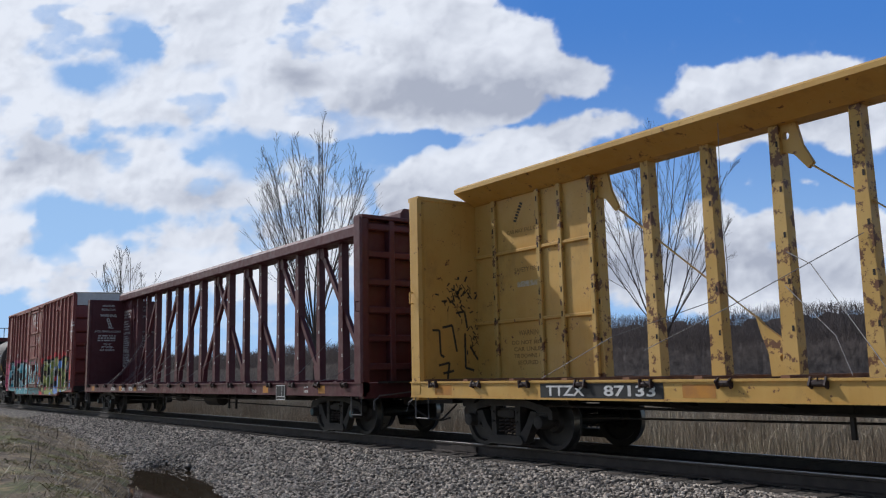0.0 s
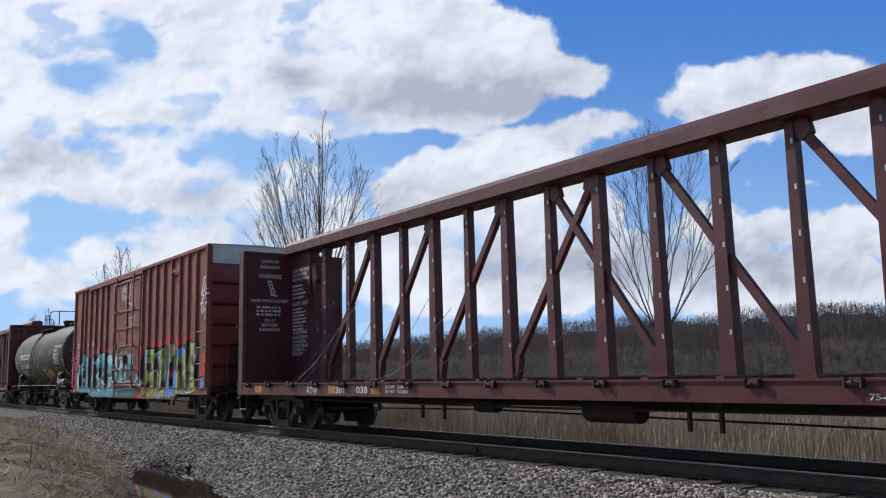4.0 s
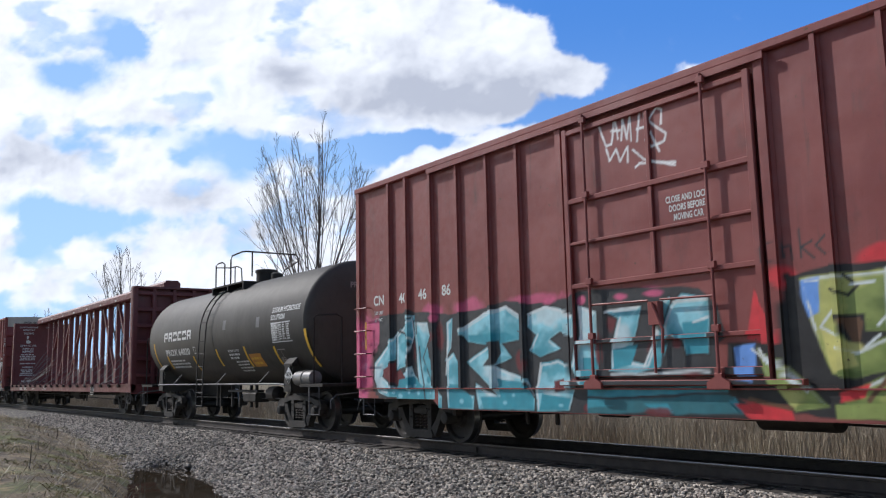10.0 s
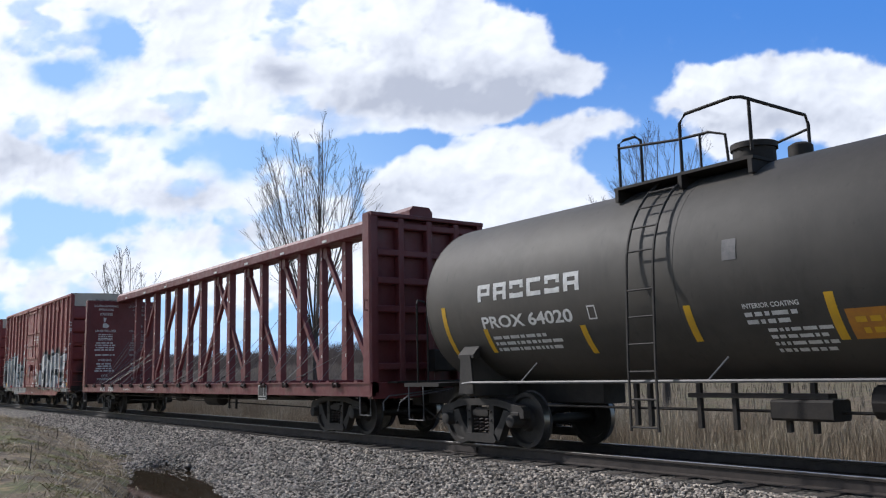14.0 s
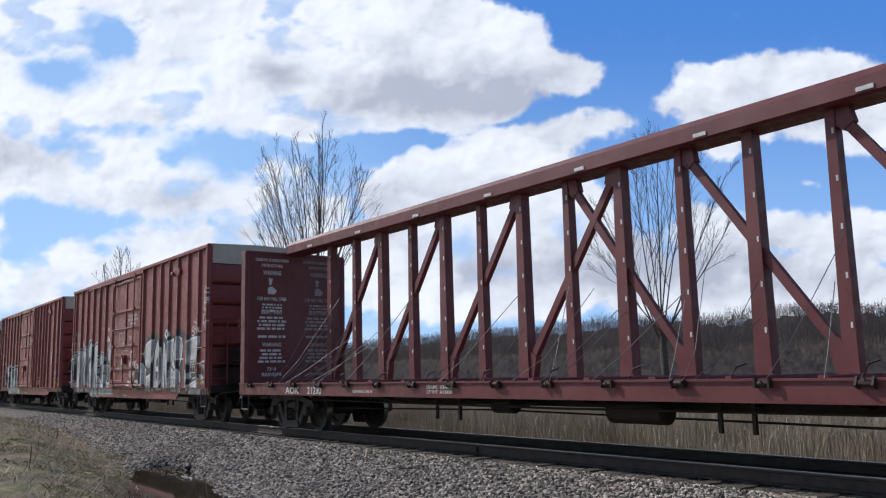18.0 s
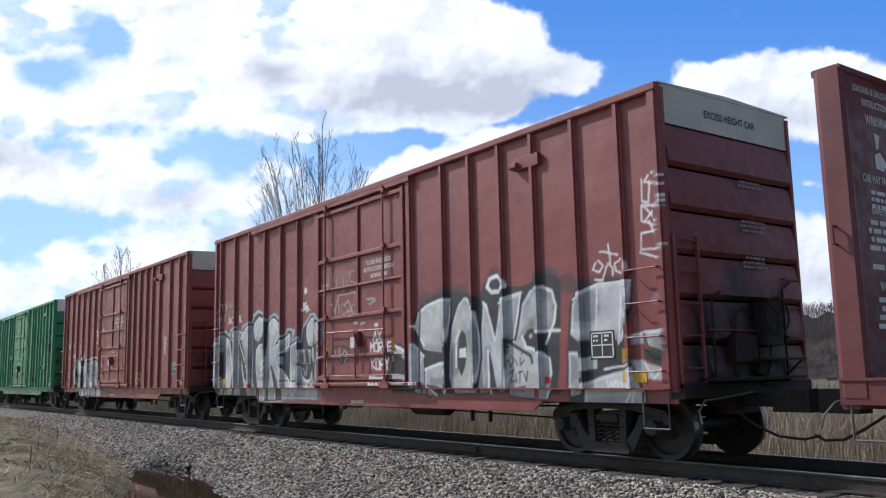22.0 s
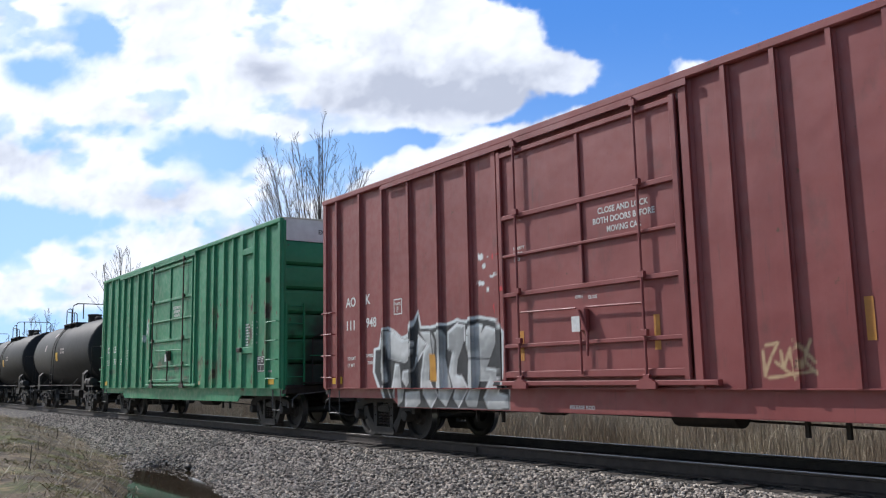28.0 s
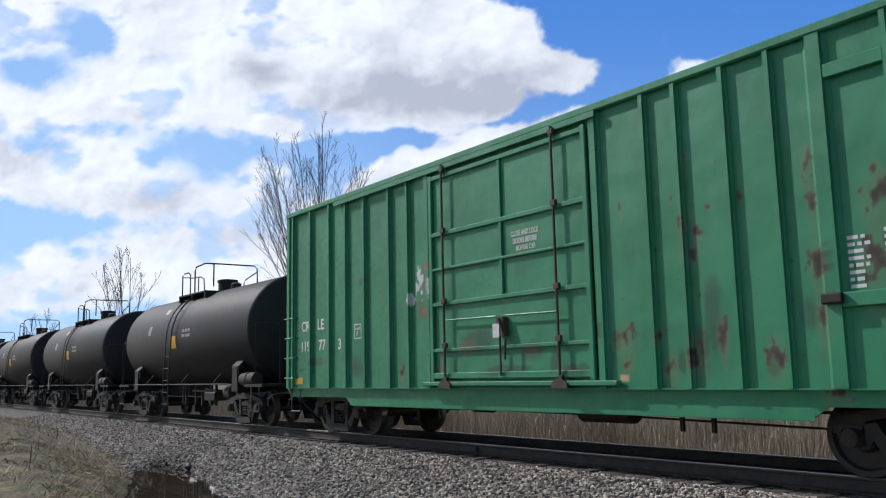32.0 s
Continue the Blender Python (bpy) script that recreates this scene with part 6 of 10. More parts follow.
class Canvas:
    """A sheet of colour over a car side, one cell for each centimetre and a half."""

    def __init__(self, half, z0=0.6, z1=4.85, cell=0.015):
        self.half, self.z0, self.cell = half, z0, cell
        xs = np.arange(-half, half, cell)
        zs = np.arange(z0, z1, cell)
        self.X, self.Z = np.meshgrid(xs, zs, indexing="ij")
        wob = 0.05 * (fbm(self.X * 2.2, self.Z * 2.2, 91, 3) - 0.5), 0.05 * (fbm(self.X * 2.2, self.Z * 2.2, 95, 3) - 0.5)
        self.WX, self.WZ = self.X + wob[0], self.Z + wob[1]
        self.grain = fbm(self.X * 9, self.Z * 9, 97, 3)
        self.tone = fbm(self.X * 1.7, self.Z * 2.3, 103, 4)
        self.rgb = np.zeros((*self.X.shape, 3))
        self.a = np.zeros(self.X.shape)

    def over(self, colour, alpha, sl=slice(None)):
        alpha = np.clip(alpha, 0, 1)
        out = alpha + self.a[sl] * (1 - alpha)
        tint = np.asarray(colour)[None, None] * (0.82 + 0.36 * self.grain[sl])[..., None]
        self.rgb[sl] = np.where(out[..., None] > 1e-4, (tint * alpha[..., None] + self.rgb[sl] * (self.a[sl] * (1 - alpha))[..., None]) / np.maximum(out, 1e-4)[..., None], self.rgb[sl])
        self.a[sl] = out

    def window(self, pts, pad):
        x = [p[0] for p in pts]
        z = [p[1] for p in pts]
        i0, i1 = int((min(x) - pad + self.half) / self.cell), int((max(x) + pad + self.half) / self.cell) + 2
        j0, j1 = int((min(z) - pad - self.z0) / self.cell), int((max(z) + pad - self.z0) / self.cell) + 2
        return slice(max(i0, 0), max(i1, 0)), slice(max(j0, 0), max(j1, 0))

    def away(self, pts, sl, closed):
        """Distance to a chain of points."""
        X, Z = self.WX[sl], self.WZ[sl]
        d = np.full(X.shape, 9.0)
        ends = zip(pts, pts[1:] + pts[:1]) if closed else zip(pts[:-1], pts[1:])
        for (ax, az), (bx, bz) in ends:
            vx, vz = bx - ax, bz - az
            t = np.clip(((X - ax) * vx + (Z - az) * vz) / max(vx * vx + vz * vz, 1e-9), 0, 1)
            d = np.minimum(d, np.hypot(X - ax - t * vx, Z - az - t * vz))
        return d

    def fill(self, colour, pts):
        sl = self.window(pts, 0.1)
        X, Z = self.WX[sl], self.WZ[sl]
        inside = np.zeros(X.shape, bool)
        for (ax, az), (bx, bz) in zip(pts, pts[1:] + pts[:1]):
            if az != bz:
                inside ^= ((az > Z) != (bz > Z)) & (X < (bx - ax) * (Z - az) / (bz - az) + ax)
        d = self.away(pts, sl, True) * np.where(inside, 1, -1)
        span = min(max(p[0] for p in pts) - min(p[0] for p in pts), max(p[1] for p in pts) - min(p[1] for p in pts))
        letter = colour in (SKY, OLIVE, SILVER, SILVER2) and span > 0.25
        if letter:
            self.over(BLACK, 0.8 * smooth_step(-0.05, -0.022, d), sl)
        body = smooth_step(-0.011, 0.011, d)
        self.over(colour, body, sl)
        if not letter:
            return
        low, high = {SKY: (TEAL, PALE), OLIVE: ((0.10, 0.15, 0.03), LEMON), SILVER: ((0.20, 0.20, 0.21), (0.60, 0.60, 0.60)), SILVER2: ((0.22, 0.23, 0.23), (0.64, 0.65, 0.64))}[colour]
        tone = self.tone[sl]
        self.over(low, 0.75 * body * smooth_step(0.50, 0.66, tone), sl)
        self.over(high, 0.6 * body * smooth_step(0.44, 0.30, tone), sl)
        slope = np.gradient(d, axis=1) if d.shape[1] > 1 else 0 * d
        lean = np.gradient(d, axis=0) if d.shape[0] > 1 else 0 * d
        lit = smooth_step(0.1, 0.7, (-slope + 0.6 * lean) / self.cell)
        self.over(PALE, 0.8 * lit * smooth_step(0.010, 0.020, d) * smooth_step(0.055, 0.038, d), sl)
        self.over(low, 0.6 * smooth_step(0.1, 0.7, (slope - 0.6 * lean) / self.cell) * smooth_step(0.005, 0.02, d) * smooth_step(0.16, 0.03, d), sl)

    def line(self, colour, wide, pts):
        sl = self.window(pts, 0.15)
        self.over(colour, 1 - smooth_step(wide * 0.35, wide * 0.7 + 0.008, self.away(pts, sl, False)), sl)

    def letters(self, colour, wide, text, x, z, w, h):
        """Hand-sprayed capitals, each w wide and h high, in single strokes."""
        strokes = {"A": ("0t", "t3", "ba"), "X": ("13", "04"), "M": ("01", "1c", "c4", "43"), "O": ("01430",), "R": ("01", "14", "4a", "ab", "b3"), "L": ("10", "03"), "E": ("10", "ba", "14", "03"), "K": ("01", "b4", "b3"), "P": ("01", "14", "4a", "ab"), "Y": ("1c", "4c", "cd")}
        at = {"0": (0, 0), "1": (0, 1), "2": (0.5, 0), "3": (1, 0), "4": (1, 1), "a": (1, 0.5), "b": (0, 0.5), "c": (0.5, 0.5), "d": (0.5, 0), "t": (0.5, 1)}
        for k, ch in enumerate(text):
            for st in strokes[ch]:
                self.line(colour, wide, [(x + w * (1.35 * k + at[q][0]), z + h * at[q][1]) for q in st])

    def mist(self, colour, x, z, rx, rz, alpha):
        sl = self.window([(x - 2 * rx, z - 2 * rz), (x + 2 * rx, z + 2 * rz)], 0.05)
        q = np.hypot((self.WX[sl] - x) / rx, (self.WZ[sl] - z) / rz) + 0.9 * (fbm(self.X[sl] * 4, self.Z[sl] * 4, 99, 4) - 0.5)
        self.over(colour, alpha * (1 - smooth_step(0.55, 1.15, q)), sl)

    def flake(self, colour, x, z, rx, rz, alpha):
        """Paint flaked off in ragged upright chips, with a thin streak below."""
        sl = self.window([(x - 2 * rx, z - 3 * rz), (x + 2 * rx, z + 2 * rz)], 0.1)
        q = np.hypot((self.X[sl] - x) / rx, (self.Z[sl] - z) / rz) * 0.95 + 3.0 * (fbm(self.X[sl] * 13, self.Z[sl] * 7, 107, 4) - 0.5)
        if colour == RUST:
            self.over((0.19, 0.15, 0.075), 0.22 * (1 - smooth_step(0.7, 1.5, np.hypot((self.X[sl] - x) / rx, (self.Z[sl] - z + 0.6 * rz) / (rz * 1.9)))), sl)
        self.over(colour, alpha * (1 - smooth_step(0.55, 0.75, q)), sl)
        if colour == RUST:
            self.over((0.03, 0.018, 0.012), alpha * (1 - smooth_step(0.1, 0.3, q)), sl)

    def spray(self):
        def look_up(x, z):
            u = np.clip((x + self.half) / self.cell, 0, self.a.shape[0] - 1.001)
            w = np.clip((z - self.z0) / self.cell, 0, self.a.shape[1] - 1.001)
            i, j = u.astype(int), w.astype(int)
            p, q = (u - i)[:, None], (w - j)[:, None]
            full = np.concatenate([self.rgb * self.a[..., None], self.a[..., None]], 2)
            c = (full[i, j] * (1 - p) + full[i + 1, j] * p) * (1 - q) + (full[i, j + 1] * (1 - p) + full[i + 1, j + 1] * p) * q
            top = z < self.z0 + self.cell * self.a.shape[1]
            return np.concatenate([c[:, :3] / np.maximum(c[:, 3:], 1e-4), c[:, 3:] * top[:, None]], 1)
        return look_up


def teal_haze(c):
    c.mist(PINK, -7.38, 1.63, 0.55, 0.71, 0.75)
    c.mist(PINK, -6.77, 2.09, 0.47, 0.32, 0.75)
    c.mist(PINK, -5.1, 2.32, 0.41, 0.2, 0.75)
    c.mist(PINK, -4.1, 2.35, 0.47, 0.17, 0.75)
    c.mist(PINK, -2.35, 2.34, 0.71, 0.13, 0.75)
    c.mist(PINK, -0.18, 2.25, 0.25, 0.12, 0.75)
    c.mist(PINK, -7.75, 0.93, 0.38, 0.32, 0.75)
    c.fill(BLACK, [(-7.38, 1.57), (-6.54, 2.11), (-6.19, 2.4), (-5.36, 2.18), (-4.69, 2.27), (-4.39, 2.18), (-3.36, 2.35), (-2.93, 2.15), (-2.76, 2.21), (-2.11, 2.22), (-1.73, 2.04), (-1.28, 2.16), (-0.79, 2.03), (-0.58, 2.12), (-0.32, 2.08), (-0.06, 2.03), (0.04, 2.18), (0.35, 2.22), (0.67, 2.08), (0.69, 1.4), (0.84, 0.92), (1.24, 0.64), (0.25, 0.6), (-1.77, 0.64), (-2.55, 0.62), (-5.42, 0.66), (-7.18, 0.93)])


def teal_letters(c):
    c.mist(PINK, -7.51, 1.82, 0.38, 0.65, 0.9)
    c.mist(PINK, -7.5, 1.12, 0.35, 0.37, 0.9)
    c.mist(PINK, -6.63, 2.02, 0.29, 0.28, 0.8)
    c.mist(PINK, -5.16, 2.31, 0.2, 0.1, 0.8)
    c.mist(ROSE, -7.51, 1.87, 0.06, 0.08, 0.8)
    c.mist(ROSE, -7.48, 1.41, 0.09, 0.08, 0.8)
    c.mist(ROSE, -6.62, 2.05, 0.05, 0.05, 0.8)
    c.mist(ROSE, -6.45, 2.13, 0.05, 0.04, 0.8)
    c.mist(ROSE, -7.69, 1.67, 0.06, 0.06, 0.8)
    c.fill(CHARCOAL, [(-7.14, 1.27), (-7.07, 1.56), (-6.58, 1.84), (-6.24, 2.11), (-6.32, 2.32), (-5.9, 2.46), (-5.63, 2.34), (-5.3, 2.24), (-5.06, 2.01), (-5.18, 0.77), (-7.08, 0.86)])
    c.fill(CHARCOAL, [(-6.94, 2.4), (-5.44, 2.38), (-4.65, 2.27), (-3.68, 2.32), (-3.12, 2.4), (-2.6, 2.29), (-1.64, 2.3), (-1.46, 2.39), (-0.63, 2.35), (-0.03, 2.33), (0.65, 2.24), (0.9, 2.03), (1.01, 1.63), (0.84, 1.53), (0.83, 1.06), (1.22, 0.81), (1.16, 0.68), (-6.98, 0.59)])
    c.mist(WINE, -5.69, 1.71, 0.13, 0.23, 0.9)
    c.mist(WINE, -5.2, 1.91, 0.14, 0.11, 0.9)
    c.mist(WINE, -0.82, 1.9, 0.11, 0.18, 0.95)
    c.mist(WINE, -0.09, 1.52, 0.13, 0.11, 0.95)
    c.mist(WINE, 0.5, 1.17, 0.2, 0.06, 0.95)
    c.mist(WINE, -2.8, 1.41, 0.12, 0.2, 0.95)
    c.mist(WINE, -4.92, 1.92, 0.11, 0.3, 0.95)
    c.mist(WINE, -1.39, 0.71, 0.08, 0.06, 0.95)
    c.mist(WINE, -2.24, 1.66, 0.17, 0.06, 0.95)
    c.fill(SKY, [(-7.12, 1.48), (-6.77, 1.72), (-6.28, 2.07), (-6.17, 2.11), (-5.8, 1.88), (-5.87, 1.67), (-6.02, 1.37), (-6.29, 1.4), (-6.24, 1.57), (-6.5, 1.51), (-6.8, 1.34), (-6.87, 1.22), (-6.54, 1.06), (-6.22, 0.96), (-6.03, 1.06), (-6.19, 1.23), (-5.84, 1.41), (-5.73, 1.24), (-5.48, 1.06), (-5.46, 0.79), (-6.61, 0.84), (-6.98, 0.93), (-7.15, 1.17)])
    c.fill(WINE, [(-6.83, 1.37), (-6.28, 1.52), (-6.29, 1.39), (-6.06, 1.2), (-6.11, 0.99), (-6.48, 1.11), (-6.81, 1.21)])
    c.fill(TEAL, [(-6.02, 1.13), (-5.73, 1.22), (-5.49, 1.05), (-5.47, 0.8), (-5.97, 0.81), (-6.06, 0.96)])
    c.fill(TEAL, [(-6.66, 1), (-6.06, 0.96), (-6.07, 0.85), (-6.56, 0.84)])
    c.fill(SKY, [(-5.96, 2.33), (-5.71, 2.33), (-5.7, 1.99), (-5.75, 1.9), (-5.88, 2.13)])
    c.fill(SKY, [(-5.62, 2.15), (-5.31, 2.19), (-5.36, 1.87), (-5.28, 1.55), (-5.13, 1.32), (-5.18, 0.79), (-5.37, 0.79), (-5.5, 1.15), (-5.6, 1.61)])
    c.fill(SKY, [(-6.32, 1.99), (-5.8, 2.28), (-5.74, 1.96), (-6.04, 1.41), (-6.34, 1.33)])
    c.fill(SKY, [(-5.73, 2.2), (-5.31, 2.17), (-5.25, 1.93), (-5.47, 1.55), (-5.21, 1.08), (-4.89, 0.86), (-4.9, 0.67), (-5.5, 0.66), (-5.62, 1.24)])
    c.fill(SKY, [(-4.72, 2.13), (-4.55, 2.2), (-4.61, 1.68), (-4.81, 1.46), (-4.55, 1.6), (-4.37, 1.37), (-4.45, 0.94), (-3.97, 0.87), (-4, 0.65), (-4.71, 0.68), (-4.75, 1.23)])
    c.fill(SKY, [(-4.35, 1.96), (-3.68, 2.22), (-3.12, 2.3), (-2.78, 2.09), (-2.83, 1.75), (-3.26, 1.73), (-3, 1.48), (-3.44, 1.36), (-2.66, 1.14), (-2.5, 0.88), (-2.51, 0.67), (-3.86, 0.66), (-3.94, 1.08), (-3.62, 0.94), (-3.35, 0.87), (-3.95, 1.29), (-4.18, 1.44), (-3.53, 1.71), (-4.11, 1.77)])
    c.fill(SKY, [(-2.61, 2.14), (-2.21, 2.23), (-1.84, 2.15), (-1.53, 2.04), (-1.55, 1.72), (-1.9, 1.84), (-2.14, 1.72), (-1.91, 1.58), (-2.35, 1.47), (-2.59, 1.57), (-2.43, 1.8), (-2.62, 1.94)])
    c.fill(SKY, [(-2.35, 1.37), (-1.97, 1.42), (-1.7, 1.32), (-1.63, 1.01), (-1.74, 0.7), (-2.44, 0.65), (-2.47, 1.01)])
    c.fill(SKY, [(-1.47, 2.18), (-1.12, 2.07), (-1.12, 1.73), (-1.12, 1.07), (-1.44, 1.04), (-1.6, 1.32), (-1.46, 1.75)])
    c.fill(SKY, [(-0.97, 2.06), (-0.3, 2.09), (-0.41, 1.7), (-0.54, 1.39), (-0.25, 1.32), (-0.08, 1.68), (0.03, 2.13), (0.19, 2.17), (0.17, 1.73), (-0.03, 1.29), (-0.4, 1.21), (-0.87, 1.25), (-0.84, 1.6), (-0.7, 1.95)])
    c.fill(SKY, [(0.19, 2.06), (0.38, 2.19), (0.77, 2.12), (0.78, 1.86), (0.73, 1.43), (0.39, 1.42), (0.37, 1.61), (0.2, 1.67), (0.07, 1.59), (0.05, 1.79)])


def teal_low(c):
    c.fill(TEAL, [(-6.27, 1.15), (-5.76, 1.23), (-5.35, 0.93), (-5.36, 0.66), (-6.36, 0.65)])
    c.fill(TEAL, [(-3.39, 1.15), (-2.66, 1.08), (-2.52, 0.85), (-2.54, 0.68), (-3.75, 0.66), (-3.8, 0.85), (-3.3, 0.86)])
    c.fill(TEAL, [(-2.33, 0.93), (-1.71, 0.87), (-1.76, 0.7), (-2.39, 0.67)])
    c.fill(TEAL, [(-1.42, 1.44), (-1.11, 1.43), (-1.14, 1.07), (-1.42, 1.05)])
    c.fill(TEAL, [(0.37, 1.82), (0.76, 1.85), (0.73, 1.43), (0.4, 1.42)])
    c.fill(TEAL, [(-0.83, 1.54), (-0.38, 1.58), (-0.51, 1.33), (-0.82, 1.26)])
    c.fill(TEAL, [(-1.38, 1), (0.94, 1.05), (1.1, 0.81), (1.15, 0.71), (-1.4, 0.68)])
    c.fill(TEAL, [(-4.69, 1.08), (-4.44, 1.08), (-4.03, 0.85), (-4.04, 0.67), (-4.68, 0.68)])
    c.fill(TEAL, [(-4.11, 1.88), (-3.14, 1.9), (-2.88, 1.79), (-3.26, 1.73), (-4.05, 1.77)])
    c.fill(DEEP, [(-1.05, 0.89), (0.99, 0.95), (1.04, 0.86), (-1.06, 0.77)])
    c.fill(DEEP, [(-1.39, 0.71), (-0.43, 0.84), (-0.15, 0.7), (-1.4, 0.63)])
    c.fill(DEEP, [(0, 0.85), (0.92, 0.87), (1.15, 0.7), (0.13, 0.67)])
    c.fill(CHARCOAL, [(-3.64, 1.75), (-3.31, 1.77), (-3.26, 1.56), (-3.44, 1.36), (-3.75, 1.36), (-3.54, 1.53)])
    c.fill(WINE, [(-2.08, 1.11), (-1.85, 1.14), (-1.83, 0.98), (-2.04, 0.95)])
    c.mist(WINE, -0.15, 0.7, 0.25, 0.07, 0.9)
    c.mist(WINE, -1.09, 1.55, 0.07, 0.24, 0.9)
    c.mist(WINE, 0.26, 1.56, 0.09, 0.07, 0.9)
    c.mist(TEAL, -5.38, 1.37, 0.05, 0.06, 0.9)
    c.mist(TEAL, -5.3, 1.15, 0.06, 0.07, 0.9)
    c.mist(TEAL, -5.41, 1.69, 0.03, 0.03, 0.9)
    c.mist(TEAL, -5.83, 1.29, 0.03, 0.03, 0.9)
    c.mist(SKY, -5.75, 1.06, 0.06, 0.04, 0.9)
    c.mist(SKY, -5.62, 0.92, 0.05, 0.04, 0.9)
    c.mist(SKY, -5.91, 0.92, 0.04, 0.03, 0.9)
    c.mist(SKY, -5.24, 0.92, 0.03, 0.04, 0.9)
    c.mist(SKY, -6.44, 0.91, 0.07, 0.03, 0.9)
    c.mist(SKY, -5.91, 1.01, 0.1, 0.05, 0.9)
    c.mist(SKY, -5.63, 0.77, 0.08, 0.04, 0.9)
    c.mist(SKY, -6.2, 0.85, 0.08, 0.05, 0.9)
    c.mist(SKY, -2.27, 1.2, 0.06, 0.06, 0.9)
    c.mist(SKY, -1.76, 1.14, 0.04, 0.05, 0.9)
    c.mist(SKY, -1.92, 0.76, 0.07, 0.03, 0.9)
    c.mist(SKY, -2.98, 0.88, 0.06, 0.04, 0.9)
    c.mist(SKY, -3.2, 0.77, 0.07, 0.04, 0.9)
    c.mist(SKY, -4.33, 0.79, 0.06, 0.04, 0.9)
    c.mist(PINK, -0.11, 2.25, 0.19, 0.05, 0.9)
    c.mist(PINK, -0.64, 2.24, 0.16, 0.06, 0.9)
    c.mist(PINK, -5.11, 2.24, 0.19, 0.09, 0.9)
    c.mist(PINK, -1.38, 2.25, 0.1, 0.08, 0.9)
    c.mist(PINK, -2.11, 2.3, 0.19, 0.07, 0.9)


def teal_lines(c):
    c.line(PALE, 0.022, [(-7.11, 1.42), (-6.77, 1.68), (-6.26, 2.05)])
    c.line(PALE, 0.022, [(-6.15, 2.07), (-5.81, 1.87)])
    c.line(PALE, 0.022, [(-6.86, 0.95), (-6.66, 0.92)])
    c.line(CHARCOAL, 0.03, [(-5.58, 1.75), (-5.48, 1.22), (-5.4, 0.79)])
    c.line(CHARCOAL, 0.03, [(-5.67, 2.35), (-5.66, 1.99)])
    c.line(CHARCOAL, 0.03, [(-6.28, 2.08), (-5.94, 1.97), (-5.85, 1.72)])
    c.line(PALE, 0.02, [(-4.32, 1.98), (-3.68, 2.23), (-3.12, 2.3), (-2.81, 2.12)])
    c.line(PALE, 0.02, [(-5.8, 2.28), (-5.74, 1.96), (-6.04, 1.42)])
    c.line(PALE, 0.02, [(-4.68, 2.13), (-4.77, 1.23)])
    c.line(PALE, 0.02, [(-2.61, 2.13), (-2.21, 2.22), (-1.55, 2.04)])
    c.line(PALE, 0.02, [(-2.35, 1.37), (-2.45, 1.01), (-2.41, 0.69)])
    c.line(PALE, 0.02, [(-1.46, 2.16), (-1.43, 1.75), (-1.57, 1.32)])
    c.line(PALE, 0.02, [(-0.96, 2.05), (-0.33, 2.08)])
    c.line(PALE, 0.02, [(0.04, 2.13), (-0.08, 1.68), (-0.29, 1.29)])
    c.line(PALE, 0.02, [(0.24, 2.1), (0.76, 2.1)])
    c.line(PALE, 0.02, [(-0.83, 1.19), (0.76, 1.21)])
    c.line(PALE, 0.02, [(-2.66, 1.08), (-2.52, 0.88)])
    c.line(PALE, 0.02, [(-0.66, 1.95), (-0.8, 1.6)])
    c.line(PALE, 0.02, [(0.55, 1.82), (0.76, 1.88)])
    c.line(CHARCOAL, 0.024, [(-4.52, 2.2), (-4.54, 1.68)])
    c.line(CHARCOAL, 0.024, [(-2.7, 2.22), (-2.67, 1.74), (-2.81, 1.21), (-2.46, 0.81)])
    c.line(CHARCOAL, 0.024, [(-1.53, 2.04), (-1.5, 1.69), (-1.66, 1.38)])
    c.line(CHARCOAL, 0.024, [(-1.05, 2.07), (-1.07, 1.07)])
    c.line(CHARCOAL, 0.024, [(0.2, 1.67), (0.04, 1.57), (-0.02, 1.23)])
    c.line(CHARCOAL, 0.024, [(-1.37, 1.01), (0.78, 1.05)])
    c.line(CHARCOAL, 0.024, [(-1.38, 0.86), (0.99, 0.94)])
    c.line(CHARCOAL, 0.024, [(-5.18, 2.16), (-5.18, 1.39), (-4.8, 0.86)])
    c.line(CHARCOAL, 0.016, [(1.72, 2.7), (1.57, 2.62), (1.58, 2.46), (1.75, 2.42)])
    c.line(CHARCOAL, 0.016, [(1.8, 2.74), (1.81, 2.48)])
    c.line(CHARCOAL, 0.016, [(1.79, 2.59), (1.9, 2.6), (1.91, 2.45)])
    c.line(CHARCOAL, 0.016, [(2.02, 2.78), (2.02, 2.46)])
    c.line(CHARCOAL, 0.016, [(2.17, 2.64), (2.03, 2.57), (2.18, 2.44)])
    c.line(CHARCOAL, 0.016, [(2.33, 2.69), (2.21, 2.58), (2.31, 2.47)])
    c.mist(RED, 1.44, 0.8, 0.25, 0.09, 0.9)


